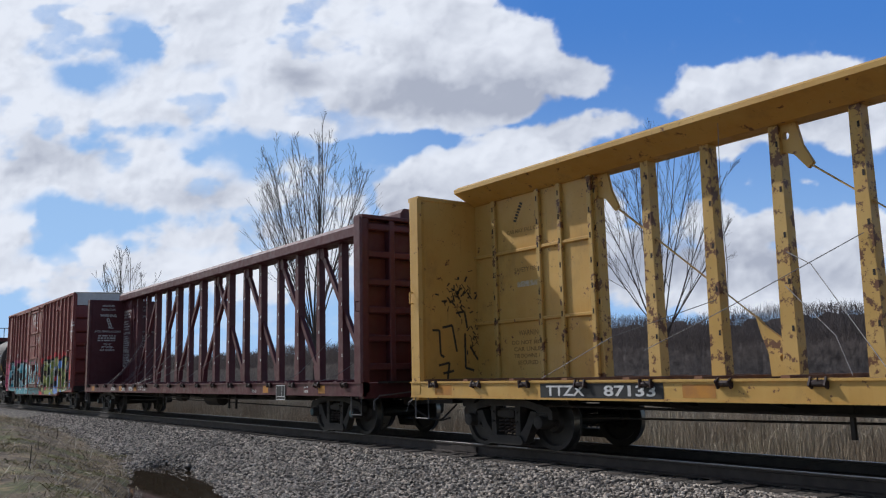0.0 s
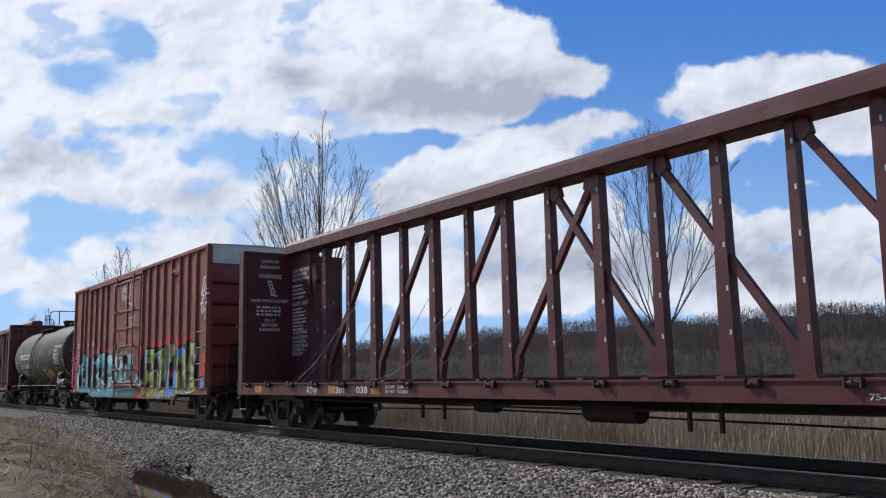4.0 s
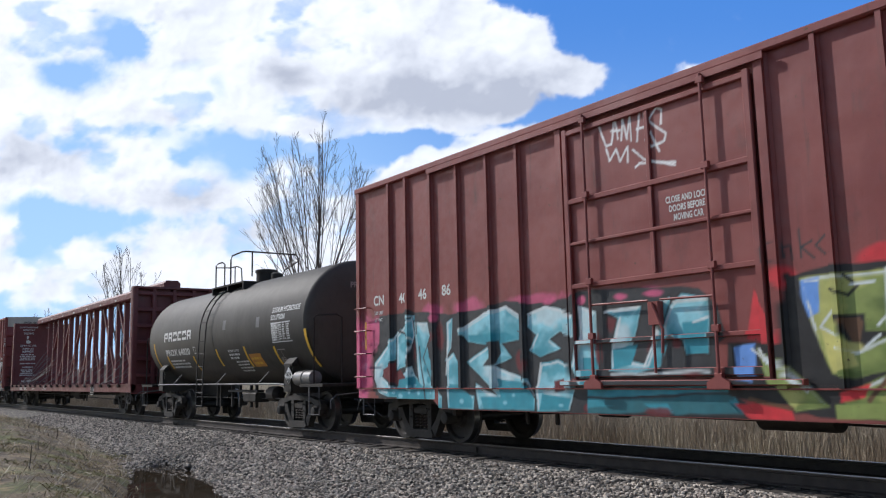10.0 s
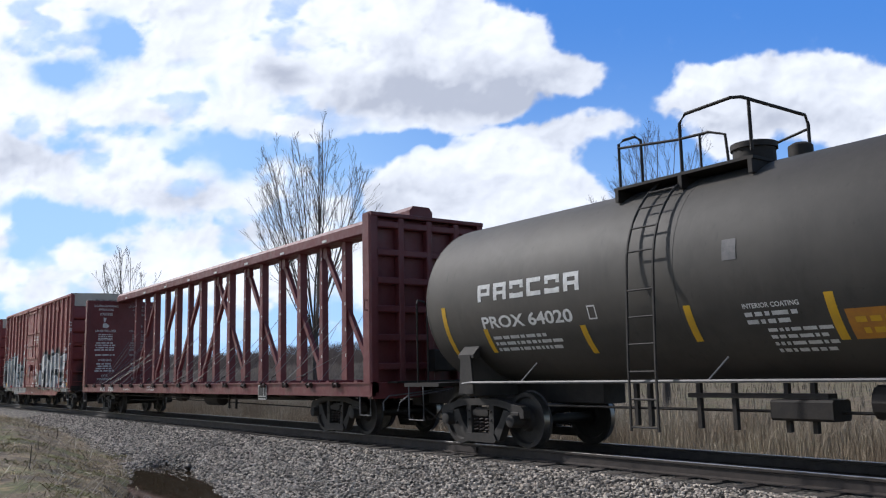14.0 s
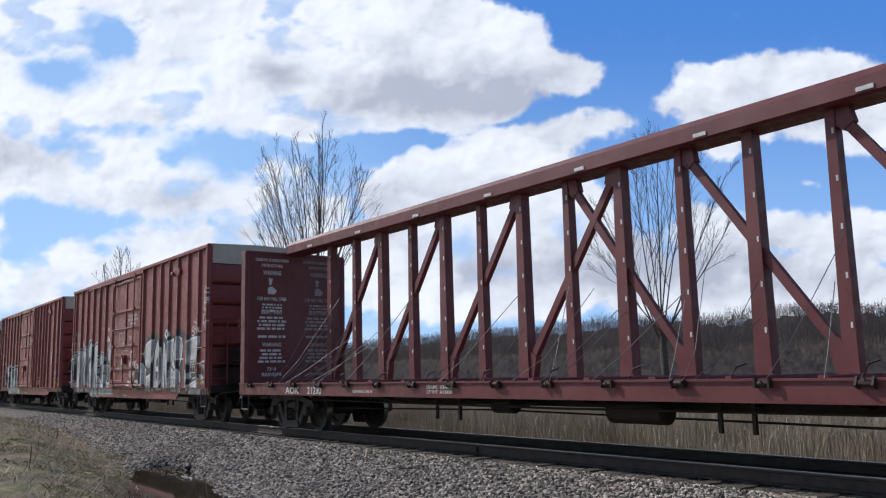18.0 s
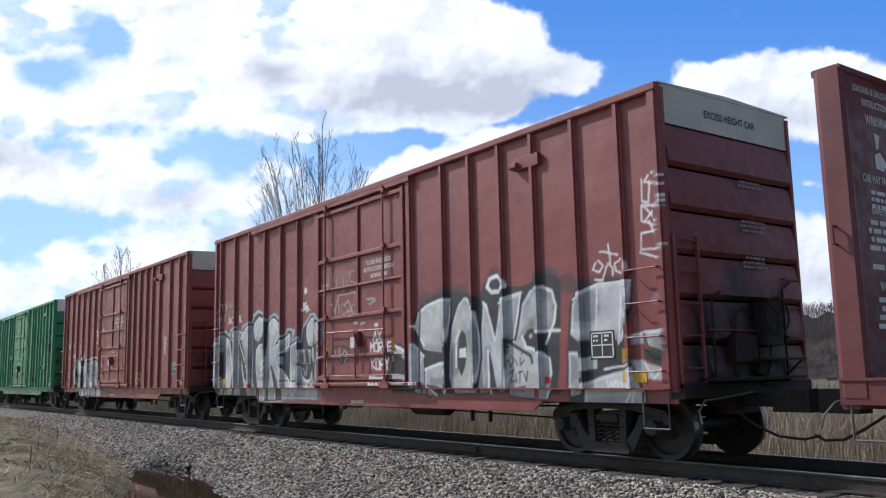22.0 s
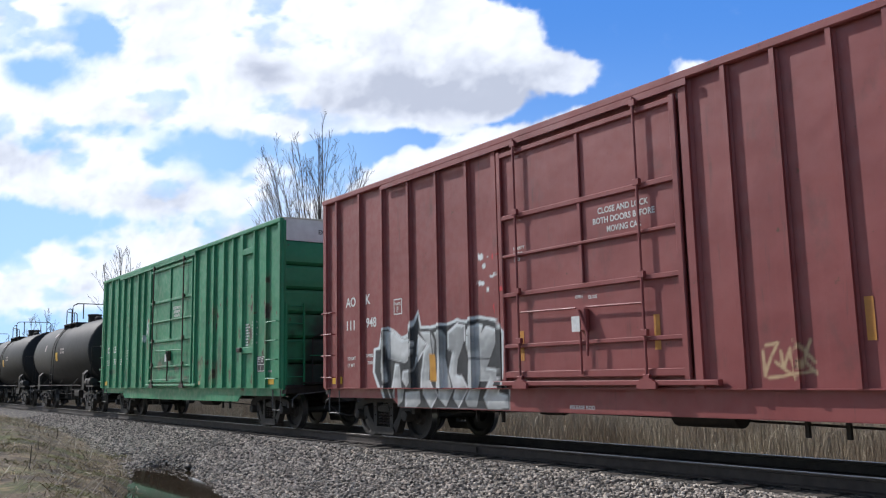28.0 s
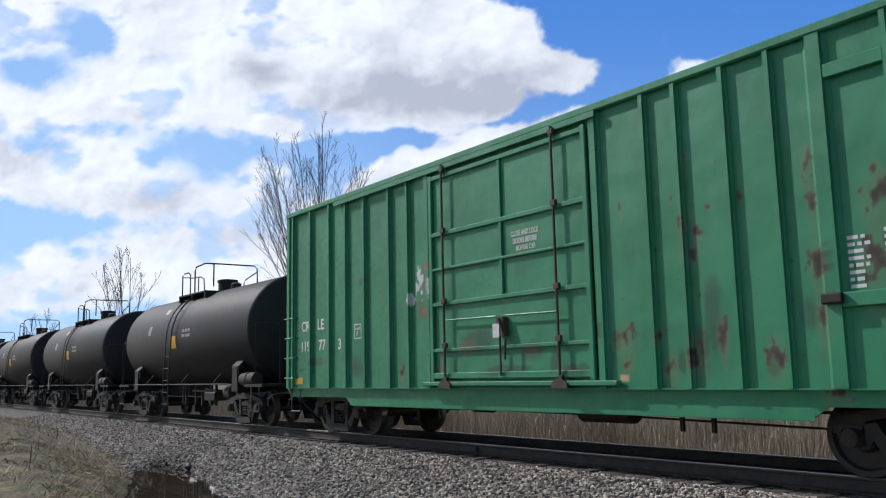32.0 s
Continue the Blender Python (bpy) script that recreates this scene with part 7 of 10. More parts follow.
def olive_haze(c):
    c.mist(RED, 2.9, 2.37, 0.36, 0.13, 0.95)
    c.mist(RED, 3.44, 2.39, 0.28, 0.13, 0.95)
    c.mist(RED, 4.31, 2.45, 0.35, 0.16, 0.95)
    c.mist(RED, 4.62, 2.5, 0.14, 0.12, 0.95)
    c.mist(RED, 5.25, 2.35, 0.3, 0.17, 0.95)
    c.mist(RED, 5.35, 2.49, 0.11, 0.11, 0.95)
    c.mist(RED, 6.01, 2.45, 0.17, 0.2, 0.95)
    c.mist(RED, 5.81, 2.38, 0.15, 0.09, 0.95)
    c.mist(RED, 6.28, 2.45, 0.13, 0.07, 0.95)
    c.mist(RED, 1.76, 2.28, 0.18, 0.14, 0.95)
    c.fill(RED, [(1.43, 2.15), (1.59, 1.85), (1.66, 1.5), (1.28, 1.56)])
    c.fill(BLACK, [(1.83, 2.27), (2.39, 2.34), (3.08, 2.3), (3.66, 2.3), (4.2, 2.37), (4.5, 2.26), (4.61, 2.4), (4.99, 2.38), (4.92, 2.11), (5.24, 2.16), (5.55, 2.31), (5.84, 2.27), (5.96, 2.31), (6.16, 2.39), (6.84, 2.34), (7.07, 2.29), (6.93, 0.89), (6.09, 0.81), (5.21, 0.72), (4.18, 0.66), (3.09, 0.67), (2.09, 0.69), (0.94, 0.92), (1.01, 1.55), (1.65, 1.5)])
    c.fill(RED, [(1.02, 0.82), (1.75, 0.81), (1.81, 0.64), (1.31, 0.58)])


def olive_s(c):
    c.fill(BLUE, [(1.09, 1.49), (1.39, 1.51), (1.37, 1.07), (1.11, 1.12)])
    c.fill(OLIVE, [(1.39, 1.46), (1.71, 1.31), (2.23, 0.81), (1.82, 0.74), (1.55, 1.07)])
    c.fill(OLIVE, [(1.97, 2.24), (2.98, 2.22), (2.99, 1.91), (2.94, 1.6), (2.66, 1.61), (2.56, 1.41), (2.97, 1.57), (3.3, 1.58), (3.43, 1.45), (3.36, 1.23), (3.28, 0.89), (2.92, 0.82), (2.49, 0.79), (2.33, 0.91), (2.76, 1.11), (3.07, 1.24), (2.51, 1.11), (2.22, 1.16), (2.1, 1.54)])
    c.fill(BLUE, [(1.98, 2.21), (2.21, 2.22), (2.19, 1.82), (2.01, 1.75)])
    c.fill(LEMON, [(2.18, 1.67), (2.47, 1.52), (2.58, 1.25), (2.28, 1.16)])
    c.fill(BLACK, [(2.35, 1.79), (2.69, 1.79), (2.67, 1.49), (2.51, 1.42)])
    c.fill(BROWN, [(2.42, 1.75), (2.64, 1.75), (2.62, 1.52), (2.54, 1.48)])
    c.fill(RED, [(2.3, 0.95), (2.69, 1.06), (2.62, 0.91), (2.36, 0.86)])


def olive_e(c):
    c.fill(OLIVE, [(3.13, 2.1), (4.09, 2.28), (4.09, 1.88), (3.95, 1.77), (4.14, 1.51), (4.12, 1.22), (3.8, 1.14), (3.51, 0.94), (3.47, 1.15), (3.65, 1.36), (3.48, 1.36), (3.55, 1.57), (3.45, 1.75), (3.18, 1.94)])
    c.mist(BLUE, 3.44, 1.97, 0.13, 0.14, 1)
    c.fill(LEMON, [(3.55, 1.87), (4.06, 1.89), (3.95, 1.73), (3.77, 1.56), (3.93, 1.48), (3.91, 1.25), (3.58, 1.15), (3.48, 1.36), (3.61, 1.53)])
    c.fill(BLACK, [(3.61, 1.85), (3.84, 1.86), (3.82, 1.57), (3.6, 1.56)])
    c.fill(BROWN, [(3.66, 1.81), (3.79, 1.82), (3.78, 1.61), (3.65, 1.6)])
    c.fill(OLIVE, [(2.29, 0.84), (4.39, 0.9), (4.38, 0.71), (2.29, 0.68)])
    c.mist(BLUE, 3.52, 0.72, 0.19, 0.06, 1)
    c.mist(LEMON, 3.99, 0.88, 0.3, 0.05, 1)


def olive_l(c):
    c.fill(LEMON, [(4.59, 2.3), (4.93, 2.28), (4.91, 2.03), (4.72, 1.92), (4.55, 1.94)])
    c.fill(OLIVE, [(4.75, 2.29), (4.93, 2.28), (4.91, 2.03), (4.74, 1.95)])
    c.fill(BLUE, [(4.52, 1.94), (4.72, 1.94), (4.65, 1.69), (4.51, 1.14), (4.65, 1.14), (4.86, 1.41), (5.16, 1.51), (5.26, 0.87), (5.04, 0.79), (4.48, 0.69), (4.09, 0.78), (4.21, 1.02), (4.32, 1.5)])
    c.fill(BLACK, [(4.64, 1.61), (4.83, 1.62), (4.86, 1.1), (4.58, 1.04)])
    c.fill(RED, [(4.69, 1.53), (4.79, 1.54), (4.79, 1.37), (4.64, 1.29)])
    c.fill(LEMON, [(5.08, 1.02), (5.28, 1.11), (5.3, 0.85), (4.99, 0.79)])


def olive_n(c):
    c.fill(OLIVE, [(5.28, 2.08), (5.55, 2.22), (5.79, 2.14), (5.96, 1.87), (6.06, 1.48), (6, 1.02), (5.84, 0.97), (5.76, 1.2), (5.73, 1.45), (5.67, 1.71), (5.38, 1.76), (5.09, 1.65), (5.13, 1.89)])
    c.fill(BLUE, [(5.34, 2.18), (5.7, 2.17), (5.67, 1.88), (5.31, 1.84)])
    c.fill(LEMON, [(5.13, 1.88), (5.39, 1.88), (5.48, 1.02), (5.31, 0.98), (5.24, 1.62), (5.09, 1.65)])
    c.fill(BLACK, [(5.4, 1.7), (5.61, 1.7), (5.7, 1.06), (5.48, 1.04)])
    c.fill(WINE, [(5.44, 1.63), (5.56, 1.62), (5.65, 1.07), (5.51, 1.06)])
    c.fill(LEMON, [(5.7, 1.56), (6.04, 1.44), (5.98, 1.27), (5.75, 1.23)])
    c.fill(OLIVE, [(5.27, 0.95), (6.11, 0.95), (6.09, 0.79), (5.29, 0.72)])
    c.mist(BLUE, 5.67, 0.8, 0.13, 0.1, 1)


def olive_e2(c):
    c.fill(OLIVE, [(6.1, 2.11), (6.16, 2.32), (6.82, 2.28), (6.81, 1.91), (6.7, 1.62), (6.32, 1.66), (6.7, 1.55), (6.68, 1.35), (6.24, 1.19), (6.2, 1.12), (6.66, 1.22), (6.86, 1.25), (6.82, 0.89), (6.42, 0.87), (6.06, 0.88), (6.06, 1.26)])
    c.fill(LEMON, [(6.17, 2.29), (6.81, 2.27), (6.74, 1.99), (6.52, 1.9), (6.31, 1.99)])
    c.fill(BLACK, [(6.32, 1.95), (6.64, 1.87), (6.57, 1.64), (6.27, 1.74)])
    c.fill(BROWN, [(6.36, 1.9), (6.59, 1.84), (6.54, 1.69), (6.33, 1.76)])
    c.mist(RED, 6.39, 1.74, 0.05, 0.06, 1)
    c.fill(RED, [(7.15, 1.98), (7.68, 2.01), (7.66, 1.35), (7.1, 1.29)])
    c.fill(BLACK, [(7.05, 1.31), (7.65, 1.35), (7.62, 0.91), (7.02, 0.87)])
    c.fill(BLUE, [(7.13, 1.24), (7.55, 1.28), (7.57, 1.03), (7.15, 0.95)])


def olive_lines(c):
    c.line(BLACK, 0.07, [(1.83, 2.27), (2.1, 1.54), (2.33, 0.91)])
    c.line(BLACK, 0.07, [(3.05, 2.24), (3.07, 1.73), (2.97, 1.57)])
    c.line(BLACK, 0.07, [(3.48, 1.75), (3.4, 1.45), (3.34, 0.89)])
    c.line(BLACK, 0.07, [(4.23, 2.35), (4.12, 1.88), (4.17, 1.51), (4.16, 1.18)])
    c.line(BLACK, 0.07, [(4.5, 1.96), (4.26, 1.42), (4.11, 0.78)])
    c.line(BLACK, 0.07, [(5.09, 1.65), (5.22, 1.39), (5.31, 0.95)])
    c.line(BLACK, 0.07, [(6.06, 1.48), (6.15, 2.11), (6.18, 2.39)])
    c.line(BLACK, 0.07, [(6.06, 1.23), (6.01, 0.88)])
    c.line(PALE, 0.03, [(2.94, 2.22), (2.93, 1.64)])
    c.line(PALE, 0.03, [(3.3, 1.56), (3.4, 1.41), (3.31, 0.93)])
    c.line(PALE, 0.03, [(4.06, 1.84), (4.07, 1.27)])
    c.line(PALE, 0.03, [(4.69, 1.89), (4.54, 1.18)])
    c.line(PALE, 0.03, [(5.78, 2.11), (5.94, 1.84), (6.04, 1.51), (6, 1.05)])
    c.line(PALE, 0.03, [(6.2, 1.12), (6.35, 1.26), (6.64, 1.3), (6.7, 1.55)])
    c.line(PALE, 0.03, [(5.98, 0.85), (6.46, 0.89), (6.83, 1)])
    c.line(PALE, 0.03, [(1.43, 1.44), (1.97, 0.97)])
    c.line(LEMON, 0.025, [(6.24, 1.19), (6.36, 1.36), (6.52, 1.53), (6.59, 1.52)])
    c.line(LEMON, 0.025, [(6.27, 1.12), (6.32, 0.92), (6.41, 1.12)])
    c.line(LEMON, 0.025, [(6.45, 1.12), (6.51, 1.02), (6.59, 1.15)])


def c_tags(c):
    c.line(WHITE, 0.022, [(-0.9, 4.76), (-0.77, 4.39), (-0.67, 4.39)])
    c.line(WHITE, 0.022, [(-0.67, 4.39), (-0.6, 4.79), (-0.55, 4.44)])
    c.line(WHITE, 0.022, [(-0.67, 4.58), (-0.51, 4.56)])
    c.line(WHITE, 0.022, [(-0.49, 4.4), (-0.45, 4.74), (-0.39, 4.4), (-0.3, 4.75), (-0.31, 4.37)])
    c.line(WHITE, 0.022, [(-0.21, 4.33), (-0.12, 4.76), (-0.06, 4.75), (-0.02, 4.44)])
    c.line(WHITE, 0.022, [(-0.2, 4.5), (-0.02, 4.49)])
    c.line(WHITE, 0.022, [(0.22, 4.46), (0.24, 4.66), (0.16, 4.71), (0.02, 4.56), (0.29, 4.31), (0.25, 4.22), (0.03, 4.21), (-0.05, 4.32), (0.04, 4.4), (0.16, 4.11)])
    c.line(WHITE, 0.022, [(-0.77, 4.34), (-0.72, 4.15), (-0.59, 4.3), (-0.53, 4.11), (-0.38, 4.3), (-0.39, 4.07)])
    c.line(WHITE, 0.022, [(-0.29, 4.23), (-0.11, 4.07), (0.41, 3.86)])
    c.line(WHITE, 0.022, [(0.42, 3.9), (0.04, 4), (-0.18, 4.02), (-0.26, 3.97)])
    c.line(WHITE, 0.045, [(7.45, 4.14), (7.32, 4.15), (7.12, 3.7), (7.34, 3.78), (7.42, 4.04), (7.45, 4.14)])
    c.line(WHITE, 0.045, [(7.16, 3.65), (7.31, 3.61), (7.17, 3.47)])
    c.line(WHITE, 0.045, [(7.41, 3.61), (7.55, 3.83), (7.49, 3.59), (7.67, 3.78)])
    c.line(WHITE, 0.045, [(7.58, 3.65), (7.78, 3.66)])
    c.line(WHITE, 0.045, [(7.04, 3.4), (7.25, 3.41)])
    c.line(WHITE, 0.045, [(7.13, 3.4), (7.15, 3.12)])
    c.line(WHITE, 0.045, [(7.31, 3.32), (7.28, 3.15)])
    c.line(WHITE, 0.045, [(7.68, 3.39), (7.45, 3.28), (7.61, 3.19), (7.41, 2.93), (7.55, 2.89), (7.65, 3.17)])


def silver_f_base(c):
    c.mist(CHARCOAL, 3.13, 2.68, 0.55, 0.12, 0.7)
    c.mist(CHARCOAL, 4.29, 2.74, 0.35, 0.22, 0.75)
    c.mist(CHARCOAL, 5.5, 2.69, 0.32, 0.14, 0.75)
    c.mist(CHARCOAL, 2.35, 2.55, 0.31, 0.19, 0.7)
    c.fill(CHARCOAL, [(1.94, 2.3), (2.15, 2.53), (2.57, 2.67), (3.08, 2.67), (3.5, 2.64), (3.85, 2.5), (4, 2.71), (4.22, 2.82), (4.5, 2.78), (4.62, 2.61), (4.94, 2.58), (5.19, 2.63), (5.41, 2.72), (5.7, 2.67), (5.82, 2.56), (5.66, 0.91), (1.85, 0.91)])
    c.fill(SILVER, [(1.96, 2.12), (2.06, 2.37), (2.34, 2.49), (2.72, 2.56), (3.07, 2.53), (3.02, 2.28), (2.9, 1.93), (2.8, 1.62), (2.23, 1.69), (2.11, 1.86)])
    c.fill(SILVER, [(1.9, 1.77), (2.21, 1.52), (2.21, 0.91), (1.85, 0.91)])
    c.fill(SILVER, [(2.26, 1.36), (2.69, 1.45), (2.93, 1.42), (2.89, 1.11), (2.72, 0.92), (2.28, 0.87), (2.24, 1.03)])
    c.fill(SILVER, [(2.99, 1.57), (3.06, 2.04), (3.25, 2.41), (3.45, 2.55), (3.67, 2.41), (3.79, 2.13), (3.83, 1.8), (3.77, 1.36), (3.63, 0.92), (3.05, 0.92), (2.98, 1.19)])
    c.fill(SILVER, [(3.95, 2.42), (4.05, 2.38), (4.24, 1.77), (4.38, 2.33), (4.54, 2.42), (4.93, 2.48), (4.84, 2.21), (4.71, 1.78), (4.55, 1.72), (4.45, 1), (4.27, 0.93), (4.11, 1.56), (4.04, 1.6), (4.06, 0.93), (3.72, 0.92), (3.86, 1.61)])
    c.fill(SILVER, [(4.92, 2.27), (5.11, 2.49), (5.39, 2.57), (5.61, 2.46), (5.69, 2.22), (5.65, 2), (5.52, 1.85), (5.23, 1.84), (5.13, 1.93), (4.98, 1.86), (4.9, 1.77), (4.96, 1.66), (5.2, 1.58), (5.42, 1.47), (5.53, 1.28), (5.51, 1.03), (5.36, 0.84), (4.49, 0.9), (4.53, 1.51), (4.61, 1.69), (4.72, 1.76)])
    c.fill(CHARCOAL, [(2.23, 1.68), (2.8, 1.6), (2.93, 1.5), (2.53, 1.42), (2.26, 1.36)])
    c.fill(CHARCOAL, [(3.22, 1.64), (3.27, 1.87), (3.36, 1.98), (3.47, 1.89), (3.49, 1.63), (3.43, 1.37), (3.32, 1.2), (3.23, 1.37)])
    c.fill(CHARCOAL, [(4.06, 2.41), (4.35, 2.33), (4.26, 1.79)])
    c.fill(CHARCOAL, [(4.06, 1.6), (4.26, 0.93), (4.07, 0.93)])
    c.fill(CHARCOAL, [(4.99, 1.89), (5.13, 1.93), (5.22, 1.78), (5.15, 1.68), (5.04, 1.72)])
    c.fill(CHARCOAL, [(5.21, 1.75), (5.71, 1.61), (5.7, 1.46), (5.55, 1.41), (5.43, 1.53), (5.2, 1.61)])
    c.fill(CHARCOAL, [(2.27, 1.07), (2.66, 1.03), (2.72, 0.9), (2.49, 0.89)])
    c.fill(WHITE, [(3.27, 1.67), (3.47, 1.68), (3.46, 1.52), (3.27, 1.52)])
    c.fill(SILVER, [(5.05, 1.82), (5.12, 1.84), (5.13, 1.78), (5.07, 1.75)])
    c.fill(CHARCOAL, [(1.09, 1.78), (1.5, 1.84), (1.84, 1.7), (1.85, 0.91), (1.04, 0.9)])
    c.fill(SILVER, [(1.31, 1.8), (1.73, 1.7), (1.74, 1.53), (1.39, 1.59)])
    c.fill(SILVER, [(1.31, 1.25), (1.73, 1.25), (1.71, 1.07), (1.3, 1.07)])


def silver_f_lines(c):
    c.line(WHITE, 0.034, [(1.96, 2.12), (2.06, 2.36), (2.34, 2.48), (2.72, 2.55), (3.07, 2.52), (2.89, 1.74)])
    c.line(WHITE, 0.034, [(1.92, 2.13), (2.24, 1.75)])
    c.line(WHITE, 0.034, [(1.9, 1.78), (2.22, 1.56)])
    c.line(WHITE, 0.034, [(2.26, 1.33), (2.69, 1.44), (2.91, 1.43)])
    c.line(WHITE, 0.034, [(2.75, 0.92), (2.91, 1.38)])
    c.line(WHITE, 0.034, [(2.3, 1.01), (2.52, 0.88)])
    c.line(WHITE, 0.034, [(3.18, 1.38), (3.18, 1.8), (3.27, 1.98)])
    c.line(WHITE, 0.034, [(3.51, 2.51), (3.74, 2.25), (3.83, 1.83), (3.82, 1.47), (3.68, 1)])
    c.line(WHITE, 0.034, [(3.96, 2.41), (4.02, 2.36), (4.24, 1.78)])
    c.line(WHITE, 0.034, [(4.36, 2.36), (4.58, 2.44), (4.92, 2.48)])
    c.line(WHITE, 0.034, [(4.89, 2.44), (4.72, 1.78)])
    c.line(WHITE, 0.034, [(4.05, 1.6), (4.05, 0.91)])
    c.line(WHITE, 0.034, [(5.39, 2.53), (5.61, 2.45), (5.69, 2.22), (5.63, 1.97), (5.44, 1.67)])
    c.line(WHITE, 0.034, [(4.89, 1.8), (4.99, 1.63), (5.18, 1.58)])
    c.line(WHITE, 0.034, [(5.3, 1.55), (5.49, 1.44), (5.53, 1.22), (5.37, 0.87)])
    c.line(WHITE, 0.034, [(1.31, 1.8), (1.75, 1.67)])
    c.line(WHITE, 0.034, [(5.28, 1.86), (5.74, 1.86)])
    c.line(WHITE, 0.055, [(4.08, 2.65), (4.15, 2.77), (4.34, 2.8), (4.51, 2.72), (4.55, 2.63), (4.4, 2.55), (4.19, 2.55), (4.08, 2.65)])
    c.line(SILVER2, 0.035, [(4.59, 1.68), (4.98, 1.53)])
    c.line(SILVER2, 0.035, [(4.57, 1.61), (5, 1.46)])
    c.line(SILVER2, 0.035, [(4.69, 1.54), (4.98, 1.43)])
    c.line(CHARCOAL, 0.045, [(3.09, 2.51), (3.02, 2.04), (2.93, 1.5), (2.94, 1.03)])
    c.line(CHARCOAL, 0.045, [(3.88, 1.98), (3.87, 1.54), (3.72, 0.92)])
    c.line(CHARCOAL, 0.045, [(4.54, 1.75), (4.48, 1.44), (4.48, 0.93)])
    c.line(CHARCOAL, 0.045, [(4.91, 2.27), (4.74, 1.76)])
    c.line(CHARCOAL, 0.045, [(2.12, 2.53), (2.05, 0.91)])
    c.line(CHARCOAL, 0.045, [(4.55, 1.75), (5.09, 1.49), (5.13, 1.39)])
    c.line(CHARCOAL, 0.016, [(4.55, 1.44), (4.6, 1.34), (4.69, 1.45), (4.62, 1.51)])
    c.line(CHARCOAL, 0.016, [(4.72, 1.44), (4.77, 1.35)])
    c.line(CHARCOAL, 0.016, [(4.84, 1.47), (4.84, 1.35), (4.94, 1.43)])
    c.line(CHARCOAL, 0.016, [(4.56, 1.24), (4.67, 1.3), (4.58, 1.1), (4.7, 1.13)])
    c.line(CHARCOAL, 0.016, [(4.72, 1.23), (4.73, 1.1)])
    c.line(CHARCOAL, 0.016, [(4.78, 1.25), (4.89, 1.26)])
    c.line(CHARCOAL, 0.016, [(4.83, 1.25), (4.82, 1.1)])
    c.line(CHARCOAL, 0.016, [(4.92, 1.23), (4.98, 1.1), (5.01, 1.26)])
    c.line(CHARCOAL, 0.016, [(4.69, 1.01), (4.94, 1.03)])
    c.line(CHARCOAL, 0.016, [(4.8, 1.03), (4.81, 0.95)])
    c.fill(RED, [(5.39, 1.17), (5.52, 1.17), (5.51, 1.07), (5.39, 1.07)])
    c.mist(ASH, -0.77, 3.34, 0.47, 0.21, 0.18)
    c.line(ASH, 0.014, [(-1.25, 3.41), (-1.29, 3.16), (-1.07, 2.99), (-1.1, 3.28)])
    c.line(ASH, 0.014, [(-0.88, 3.32), (-0.96, 2.95)])
    c.line(ASH, 0.014, [(-0.66, 3.33), (-0.62, 2.98), (-0.46, 3.2)])
    c.line(ASH, 0.014, [(-0.14, 3.41), (-0.37, 3.36), (-0.35, 3.18), (-0.07, 3.11), (-0.11, 2.95), (-0.36, 2.98)])
    c.line(ASH, 0.014, [(-0.9, 2.92), (-0.01, 2.94)])
    c.line(ASH, 0.014, [(-0.16, 2.93), (-0.04, 2.75)])
    c.line(ASH, 0.014, [(-1.22, 2.76), (-1.08, 2.71), (-0.96, 2.5)])
    c.line(ASH, 0.014, [(-0.75, 2.72), (-0.64, 2.5), (-0.43, 2.59), (-0.69, 2.75)])
    c.line(ASH, 0.014, [(-0.17, 2.69), (-0.38, 2.63), (-0.16, 2.49), (-0.34, 2.44)])
    c.line(ASH, 0.014, [(-1.7, 3.23), (-1.43, 3.21)])
    c.line(ASH, 0.014, [(-1.67, 3.15), (-1.46, 3.15)])
    c.line(ASH, 0.014, [(-1.71, 2.97), (-1.59, 3)])
    c.line(ASH, 0.014, [(0.3, 2.76), (0.42, 2.7), (0.47, 2.76)])
    c.line(ASH, 0.014, [(0.37, 2.64), (0.65, 2.68), (0.61, 2.74)])
    c.line(CHARCOAL, 0.03, [(-1, 1.85), (-0.96, 1.64), (-0.69, 1.51), (-0.43, 1.59), (-0.39, 1.78), (-0.68, 1.86), (-1, 1.85)])
    c.line(CHARCOAL, 0.03, [(-0.84, 1.8), (-0.69, 1.6), (-0.5, 1.79)])
    c.line(CHARCOAL, 0.03, [(-0.79, 1.67), (-0.48, 1.66)])
    c.flake(PALE, -2.42, 3.18, 0.14, 0.1, 0.9)
    c.flake(PALE, -2.39, 2.79, 0.15, 0.1, 0.9)
    c.flake(PALE, -1.97, 2.58, 0.1, 0.12, 0.9)
    c.flake(PALE, -2.46, 2.89, 0.1, 0.07, 0.9)


